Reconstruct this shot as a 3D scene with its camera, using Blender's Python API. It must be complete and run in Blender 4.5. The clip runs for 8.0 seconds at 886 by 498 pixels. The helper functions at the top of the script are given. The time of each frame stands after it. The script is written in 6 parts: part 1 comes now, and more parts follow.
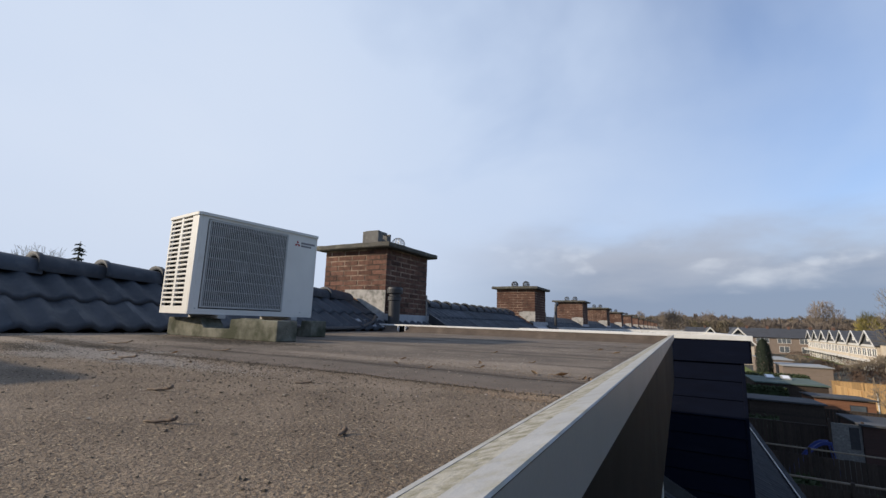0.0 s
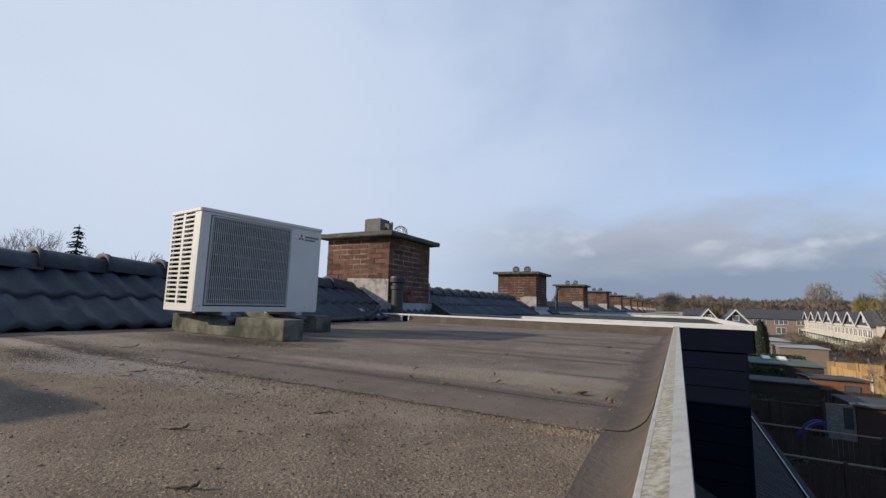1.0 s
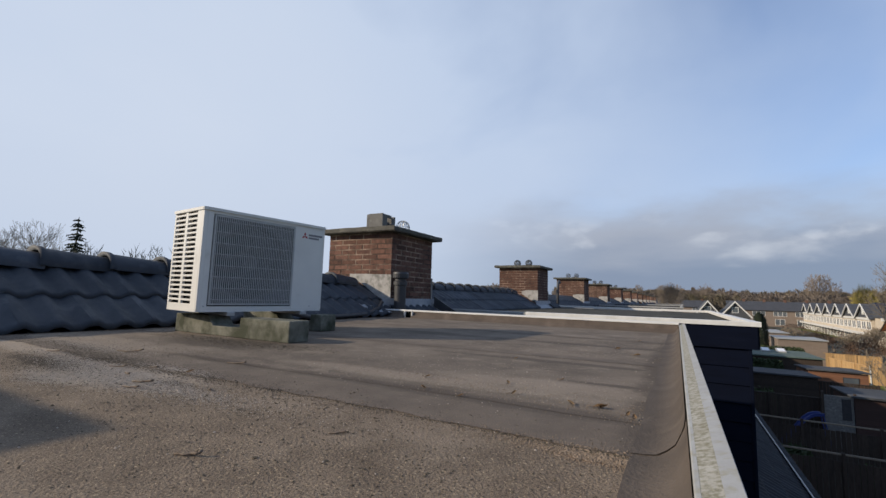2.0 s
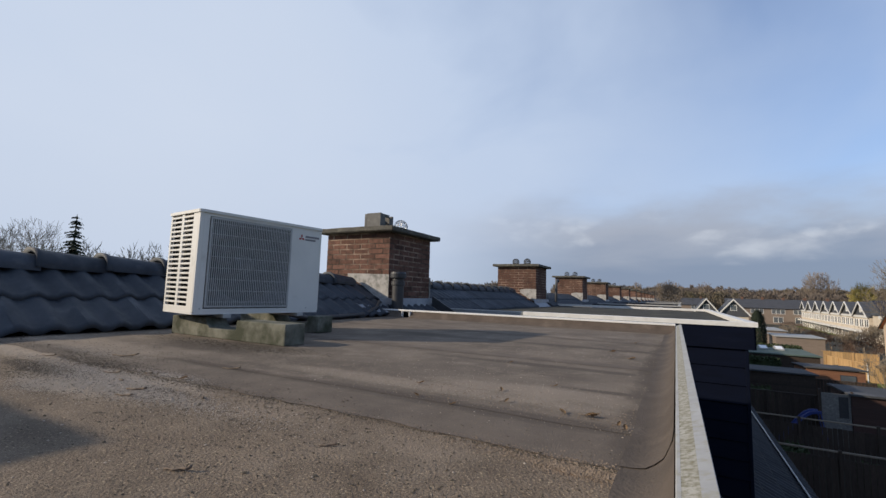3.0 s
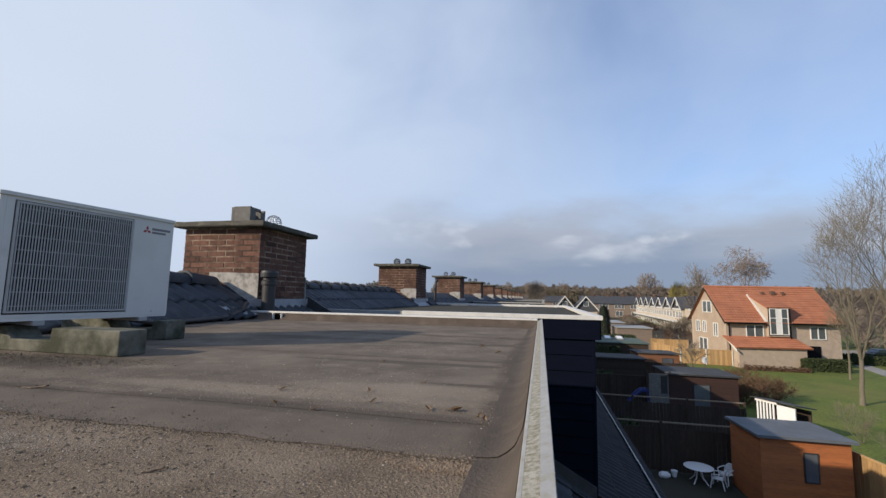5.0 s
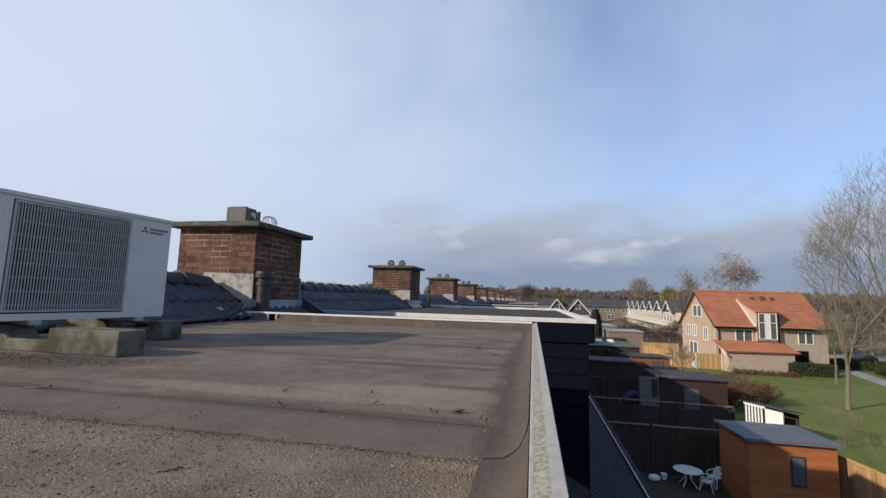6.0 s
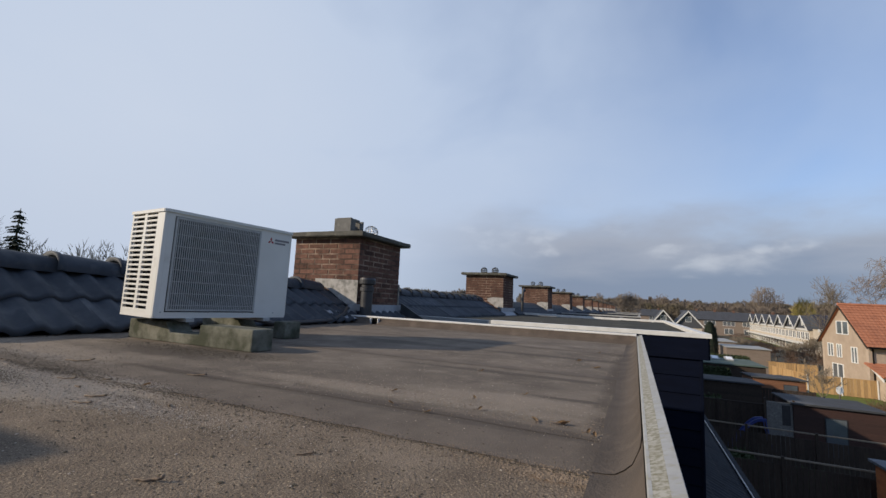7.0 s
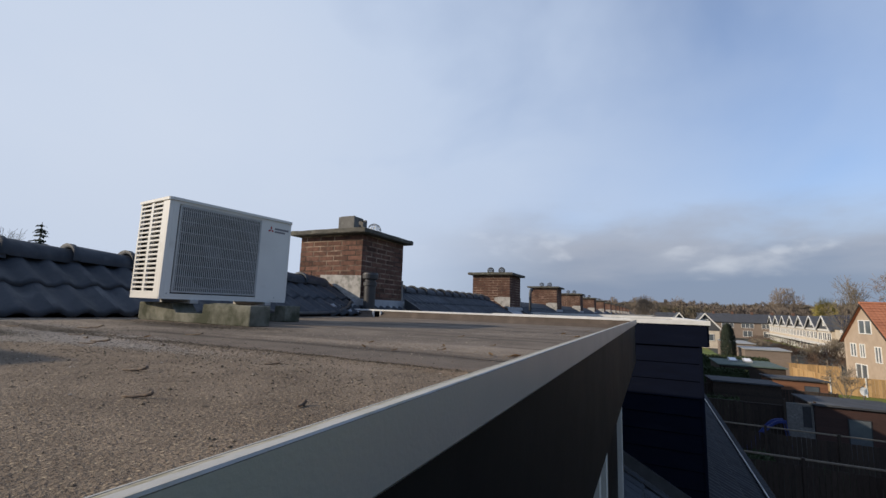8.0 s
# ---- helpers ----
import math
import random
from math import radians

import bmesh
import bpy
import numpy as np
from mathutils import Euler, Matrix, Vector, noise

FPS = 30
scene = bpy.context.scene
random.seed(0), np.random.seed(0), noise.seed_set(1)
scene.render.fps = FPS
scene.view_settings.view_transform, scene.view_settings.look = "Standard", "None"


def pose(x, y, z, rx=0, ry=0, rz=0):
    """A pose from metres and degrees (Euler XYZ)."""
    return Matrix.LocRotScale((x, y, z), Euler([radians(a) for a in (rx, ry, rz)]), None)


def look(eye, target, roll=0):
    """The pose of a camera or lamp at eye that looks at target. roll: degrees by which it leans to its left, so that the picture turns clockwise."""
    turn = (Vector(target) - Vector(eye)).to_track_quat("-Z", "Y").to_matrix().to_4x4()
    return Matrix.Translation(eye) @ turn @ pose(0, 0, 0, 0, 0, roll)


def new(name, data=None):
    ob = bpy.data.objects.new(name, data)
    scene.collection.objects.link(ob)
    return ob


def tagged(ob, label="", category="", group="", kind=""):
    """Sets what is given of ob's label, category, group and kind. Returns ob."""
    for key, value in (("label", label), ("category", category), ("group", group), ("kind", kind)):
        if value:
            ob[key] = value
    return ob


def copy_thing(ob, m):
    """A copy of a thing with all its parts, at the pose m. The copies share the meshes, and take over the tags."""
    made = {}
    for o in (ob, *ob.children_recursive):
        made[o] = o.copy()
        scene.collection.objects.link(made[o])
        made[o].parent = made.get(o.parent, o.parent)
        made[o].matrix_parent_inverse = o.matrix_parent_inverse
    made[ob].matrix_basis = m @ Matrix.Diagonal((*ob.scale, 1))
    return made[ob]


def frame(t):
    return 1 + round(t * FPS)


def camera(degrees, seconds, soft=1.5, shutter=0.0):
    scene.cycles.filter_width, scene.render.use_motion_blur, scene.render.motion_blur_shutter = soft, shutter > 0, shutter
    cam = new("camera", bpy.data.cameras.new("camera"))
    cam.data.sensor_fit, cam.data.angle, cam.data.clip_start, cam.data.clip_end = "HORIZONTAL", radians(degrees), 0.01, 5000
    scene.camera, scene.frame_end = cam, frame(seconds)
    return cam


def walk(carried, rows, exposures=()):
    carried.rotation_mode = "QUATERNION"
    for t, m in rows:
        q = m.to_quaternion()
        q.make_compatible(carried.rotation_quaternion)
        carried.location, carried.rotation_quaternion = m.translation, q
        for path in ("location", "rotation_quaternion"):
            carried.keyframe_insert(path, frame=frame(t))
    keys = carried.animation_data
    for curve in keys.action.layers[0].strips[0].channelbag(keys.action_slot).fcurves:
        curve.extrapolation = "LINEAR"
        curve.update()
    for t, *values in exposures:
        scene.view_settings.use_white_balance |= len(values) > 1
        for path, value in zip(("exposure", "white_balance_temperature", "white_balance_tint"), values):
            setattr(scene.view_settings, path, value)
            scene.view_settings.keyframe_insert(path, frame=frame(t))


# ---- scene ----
cam = camera(91.7, 8.0, soft=1.45)
PATH = [
    (0, (0.002, 0.01, 0.123), (-0.946, 1.739, 0.458), 1.8),
    (0.5, (-0.031, 0.028, 0.161), (-0.979, 1.765, 0.451), 1.7),
    (1, (-0.049, 0.012, 0.204), (-0.999, 1.754, 0.457), 1.7),
    (1.5, (-0.097, 0.015, 0.226), (-1.049, 1.758, 0.456), 1.7),
    (3, (-0.078, 0.02, 0.274), (-1.025, 1.769, 0.479), 1.7),
    (3.5, (-0.072, 0.035, 0.272), (-1.012, 1.788, 0.475), 1.6),
    (4, (-0.042, 0.008, 0.279), (-0.848, 1.827, 0.483), 1.3),
    (4.5, (-0.047, 0.032, 0.279), (-0.592, 1.945, 0.488), 0.8),
    (4.7, (-0.051, 0.063, 0.268), (-0.528, 1.994, 0.482), 0.5),
    (6, (-0.079, 0.031, 0.274), (-0.489, 1.975, 0.501), 1.6),
    (6.5, (-0.09, 0.026, 0.268), (-0.714, 1.913, 0.501), 2.5),
    (7, (-0.095, -0.006, 0.277), (-0.909, 1.804, 0.52), 2.8),
    (7.5, (0.01, -0.019, 0.219), (-0.843, 1.771, 0.477), 2.4),
    (8, (0.068, -0.034, 0.126), (-0.794, 1.75, 0.397), 1.9),
]
walk(cam, [(t, look(eye, target, roll)) for t, eye, target, roll in PATH],
     exposures=((0, 0.0), (1.5, -0.11), (3.5, -0.12), (4.5, -0.04), (6, -0.03), (7, -0.20), (7.5, -0.20), (8, -0.13)))

# ---- light ----
SUN_EL, SUN_TO = 22.7, Vector((-0.80, -0.60))
sun_az = math.atan2(SUN_TO.x, SUN_TO.y)
sun = new("sun", bpy.data.lights.new("sun", "SUN"))
sun.data.energy, sun.data.angle, sun.data.color = 5.0, radians(0.6), (1.0, 0.85, 0.66)
sun_dir = Vector((SUN_TO.x * math.cos(radians(SUN_EL)), SUN_TO.y * math.cos(radians(SUN_EL)), math.sin(radians(SUN_EL))))
sun.matrix_world = look(sun_dir * 60, (0, 0, 0))


def make_sky():
    w = bpy.data.worlds.new("sky")
    w.use_nodes = True
    scene.world = w
    nt = w.node_tree
    n, l = nt.nodes, nt.links
    n.clear()
    out, bg = n.new("ShaderNodeOutputWorld"), n.new("ShaderNodeBackground")
    sky = n.new("ShaderNodeTexSky")
    sky.sky_type, sky.sun_disc = "NISHITA", False
    sky.sun_elevation, sky.sun_rotation = radians(SUN_EL), sun_az
    sky.air_density, sky.dust_density, sky.ozone_density = 1.0, 0.6, 1.5
    tc = n.new("ShaderNodeTexCoord")
    sep = n.new("ShaderNodeSeparateXYZ")
    l.new(tc.outputs["Generated"], sep.inputs[0])

    def math_node(op, a, b=None, clamp=False):
        m = n.new("ShaderNodeMath")
        m.operation, m.use_clamp = op, clamp
        for i, v in enumerate((a, b)):
            if v is None:
                continue
            if isinstance(v, (int, float)):
                m.inputs[i].default_value = v
            else:
                l.new(v, m.inputs[i])
        return m.outputs[0]

    def ramp(v, a, b):
        r = n.new("ShaderNodeMapRange")
        r.interpolation_type = "SMOOTHSTEP"
        r.inputs["From Min"].default_value, r.inputs["From Max"].default_value = a, b
        l.new(v, r.inputs["Value"])
        return r.outputs["Result"]

    def noise_at(scale, stretch, detail, rough, dist=0.0, off=(0, 0, 0)):
        mp = n.new("ShaderNodeMapping")
        mp.inputs["Scale"].default_value = stretch
        mp.inputs["Location"].default_value = off
        l.new(tc.outputs["Generated"], mp.inputs["Vector"])
        t = n.new("ShaderNodeTexNoise")
        t.inputs["Scale"].default_value, t.inputs["Detail"].default_value = scale, detail
        t.inputs["Roughness"].default_value, t.inputs["Distortion"].default_value = rough, dist
        l.new(mp.outputs[0], t.inputs["Vector"])
        return t.outputs["Fac"]

    def blend(fac, a, b):
        m = n.new("ShaderNodeMix")
        m.data_type = "RGBA"
        l.new(fac, m.inputs["Factor"])
        for v, s in ((a, m.inputs["A"]), (b, m.inputs["B"])):
            if isinstance(v, tuple):
                s.default_value = (*v, 1)
            else:
                l.new(v, s)
        return m.outputs["Result"]

    # clear sky of the day, thin bright veil on the sun's side, flat cloud bank low down away from it
    gain = n.new("ShaderNodeVectorMath")
    gain.operation = "MULTIPLY"
    l.new(sky.outputs["Color"], gain.inputs[0])
    gain.inputs[1].default_value = (0.110, 0.140, 0.182)
    dot = n.new("ShaderNodeVectorMath")
    dot.operation = "DOT_PRODUCT"
    l.new(tc.outputs["Generated"], dot.inputs[0])
    dot.inputs[1].default_value = Vector((-0.93, 0.30, 0.12)).normalized()
    sunside = ramp(dot.outputs["Value"], 0.05, 1.02)
    wisps = noise_at(1.6, (1.0, 1.0, 1.5), 5.0, 0.48, 0.25)
    fine = noise_at(5.0, (1.0, 1.0, 1.8), 5.0, 0.5, 0.2, (3, 1, 2))
    veil = math_node("ADD", math_node("MULTIPLY", sunside, 0.80), math_node("ADD", math_node("MULTIPLY", ramp(wisps, 0.38, 0.72), 0.36), 0.22))
    veil = math_node("ADD", veil, math_node("MULTIPLY", math_node("SUBTRACT", fine, 0.5), 0.16), True)
    colour = blend(veil, gain.outputs[0], (0.568, 0.678, 0.872))
    glare = math_node("MULTIPLY", ramp(dot.outputs["Value"], 0.62, 1.0), math_node("ADD", math_node("MULTIPLY", wisps, 0.6), 0.05), True)
    colour = blend(glare, colour, (0.82, 0.865, 0.945))
    low = ramp(sep.outputs["Z"], 0.34, 0.04)
    colour = blend(math_node("MULTIPLY", low, 0.55), colour, (0.57, 0.66, 0.82))
    lumps = math_node("SUBTRACT", noise_at(4.0, (1, 1, 2.6), 6.0, 0.52, 0.15, (1, 4, 0)), 0.5)
    edge = math_node("ADD", sep.outputs["Z"], math_node("MULTIPLY", lumps, 0.20))
    bank = math_node("MULTIPLY", ramp(edge, 0.245, 0.125), ramp(dot.outputs["Value"], 0.84, 0.42))
    tone = math_node("ADD", sep.outputs["Z"], math_node("MULTIPLY", math_node("SUBTRACT", noise_at(3.0, (1, 1, 5.0), 5.0, 0.5, 0.2, (2, 0, 1)), 0.5), 0.16))
    bank_colour = blend(ramp(tone, 0.05, 0.15), (0.232, 0.292, 0.415), (0.405, 0.44, 0.525))
    puffs = math_node("MULTIPLY", ramp(noise_at(7.0, (1, 1, 2.4), 6.0, 0.5, 0.1, (5, 2, 3)), 0.50, 0.68), math_node("MULTIPLY", ramp(edge, 0.085, 0.14), ramp(edge, 0.21, 0.15)))
    bank_colour = blend(puffs, bank_colour, (0.58, 0.615, 0.69))
    colour = blend(math_node("MULTIPLY", bank, 0.88), colour, bank_colour)
    l.new(colour, bg.inputs["Color"])
    bg.inputs["Strength"].default_value = 1.0
    l.new(bg.outputs[0], out.inputs["Surface"])


make_sky()


# ---- materials ----
def mat(name, c1, c2=None, scale=4.0, rough=0.7, bump=0.0, bscale=60.0, metal=0.0, c3=None, c3scale=1.2, c3amt=(0.55, 0.75),
        stretch=(1, 1, 1), vary=0.0, spec=0.5, grains=None, speck=None, speck_scale=200.0, speck_at=(0.6, 0.7), detail=6.0):
    """Two tones of grain, a third of stains, specks, fine relief; vary: how much pieces differ from one another."""
    m = bpy.data.materials.new(name)
    m.use_nodes = True
    nt = m.node_tree
    n, l = nt.nodes, nt.links
    b = n["Principled BSDF"]
    b.inputs["Roughness"].default_value, b.inputs["Metallic"].default_value = rough, metal
    b.inputs["Specular IOR Level"].default_value = spec
    tc, info, mp = n.new("ShaderNodeTexCoord"), n.new("ShaderNodeObjectInfo"), n.new("ShaderNodeMapping")
    mp.inputs["Scale"].default_value = stretch
    shift = n.new("ShaderNodeMath")
    shift.operation = "MULTIPLY"
    shift.inputs[1].default_value = 37.0
    l.new(info.outputs["Random"], shift.inputs[0])
    add = n.new("ShaderNodeVectorMath")
    l.new(tc.outputs["Object"], add.inputs[0])
    l.new(shift.outputs[0], add.inputs[1])
    l.new(add.outputs[0], mp.inputs["Vector"])

    def noise_tex(s, d=detail):
        t = n.new("ShaderNodeTexNoise")
        t.inputs["Scale"].default_value, t.inputs["Detail"].default_value, t.inputs["Roughness"].default_value = s, d, 0.6
        l.new(mp.outputs[0], t.inputs["Vector"])
        return t.outputs["Fac"]

    def ramp(v, lo, hi):
        r = n.new("ShaderNodeMapRange")
        r.inputs["From Min"].default_value, r.inputs["From Max"].default_value = lo, hi
        l.new(v, r.inputs["Value"])
        return r.outputs["Result"]

    def blend(f, a, c):
        x = n.new("ShaderNodeMix")
        x.data_type = "RGBA"
        l.new(f, x.inputs["Factor"])
        if isinstance(a, tuple):
            x.inputs["A"].default_value = (*a, 1)
        else:
            l.new(a, x.inputs["A"])
        x.inputs["B"].default_value = (*c, 1)
        return x.outputs["Result"]

    c2 = c2 or tuple(v * 0.75 for v in c1)
    grain = noise_tex(scale)
    col = blend(ramp(grain, 0.3, 0.7), c1, c2)
    if speck:
        col = blend(ramp(noise_tex(speck_scale, 2.0), *speck_at), col, speck)
    if grains:
        col = blend(ramp(noise_tex(speck_scale * 0.7 + 17, 2.0), 0.60, 0.68), col, grains)
    if c3:
        col = blend(ramp(noise_tex(c3scale), *c3amt), col, c3)
    if vary:
        hsv = n.new("ShaderNodeHueSaturation")
        val = n.new("ShaderNodeMapRange")
        val.inputs["To Min"].default_value, val.inputs["To Max"].default_value = 1 - vary, 1 + vary
        l.new(info.outputs["Random"], val.inputs["Value"])
        l.new(val.outputs["Result"], hsv.inputs["Value"])
        l.new(col, hsv.inputs["Color"])
        col = hsv.outputs["Color"]
    l.new(col, b.inputs["Base Color"])
    rr = n.new("ShaderNodeMapRange")
    rr.inputs["To Min"].default_value, rr.inputs["To Max"].default_value = max(0.03, rough - 0.1), min(1, rough + 0.1)
    l.new(grain, rr.inputs["Value"])
    l.new(rr.outputs["Result"], b.inputs["Roughness"])
    if bump:
        bp = n.new("ShaderNodeBump")
        bp.inputs["Strength"].default_value, bp.inputs["Distance"].default_value = 1.0, bump
        l.new(noise_tex(bscale, 4.0), bp.inputs["Height"])
        l.new(bp.outputs[0], b.inputs["Normal"])
    return m


def stain(m, colour, spots, scale=9.0, amount=0.85):
    """Lay soft-edged stains on a felt: ellipses (x, y, half-length in x, half-length in y) with torn, mottled borders."""
    nt = m.node_tree
    n, l = nt.nodes, nt.links
    b = n["Principled BSDF"]
    base = b.inputs["Base Color"].links[0].from_socket
    tc, sep = n.new("ShaderNodeTexCoord"), n.new("ShaderNodeSeparateXYZ")
    l.new(tc.outputs["Object"], sep.inputs[0])

    def calc(op, a, c):
        x = n.new("ShaderNodeMath")
        x.operation = op
        for i, v in enumerate((a, c)):
            if isinstance(v, (int, float)):
                x.inputs[i].default_value = v
            else:
                l.new(v, x.inputs[i])
        return x.outputs[0]

    blur = []
    for sc, d in ((scale, 5.0), (scale * 9, 3.0)):
        t = n.new("ShaderNodeTexNoise")
        t.inputs["Scale"].default_value, t.inputs["Detail"].default_value = sc, d
        l.new(tc.outputs["Object"], t.inputs["Vector"])
        blur.append(calc("SUBTRACT", t.outputs["Fac"], 0.5))
    wander = calc("ADD", calc("MULTIPLY", blur[0], 2.2), calc("MULTIPLY", blur[1], 1.2))
    mask = None
    for cx, cy, rx, ry in spots:
        u = calc("POWER", calc("ABSOLUTE", calc("DIVIDE", calc("SUBTRACT", sep.outputs["X"], cx), rx), 0.0), 2.0)
        v = calc("POWER", calc("ABSOLUTE", calc("DIVIDE", calc("SUBTRACT", sep.outputs["Y"], cy), ry), 0.0), 2.0)
        e = n.new("ShaderNodeMapRange")
        e.interpolation_type = "SMOOTHSTEP"
        e.inputs["From Min"].default_value, e.inputs["From Max"].default_value = 1.7, 0.15
        e.inputs["To Max"].default_value = amount
        l.new(calc("ADD", calc("ADD", u, v), wander), e.inputs["Value"])
        mask = e.outputs["Result"] if mask is None else calc("MAXIMUM", mask, e.outputs["Result"])
    x = n.new("ShaderNodeMix")
    x.data_type = "RGBA"
    l.new(mask, x.inputs["Factor"])
    l.new(base, x.inputs["A"])
    x.inputs["B"].default_value = (*colour, 1)
    l.new(x.outputs["Result"], b.inputs["Base Color"])


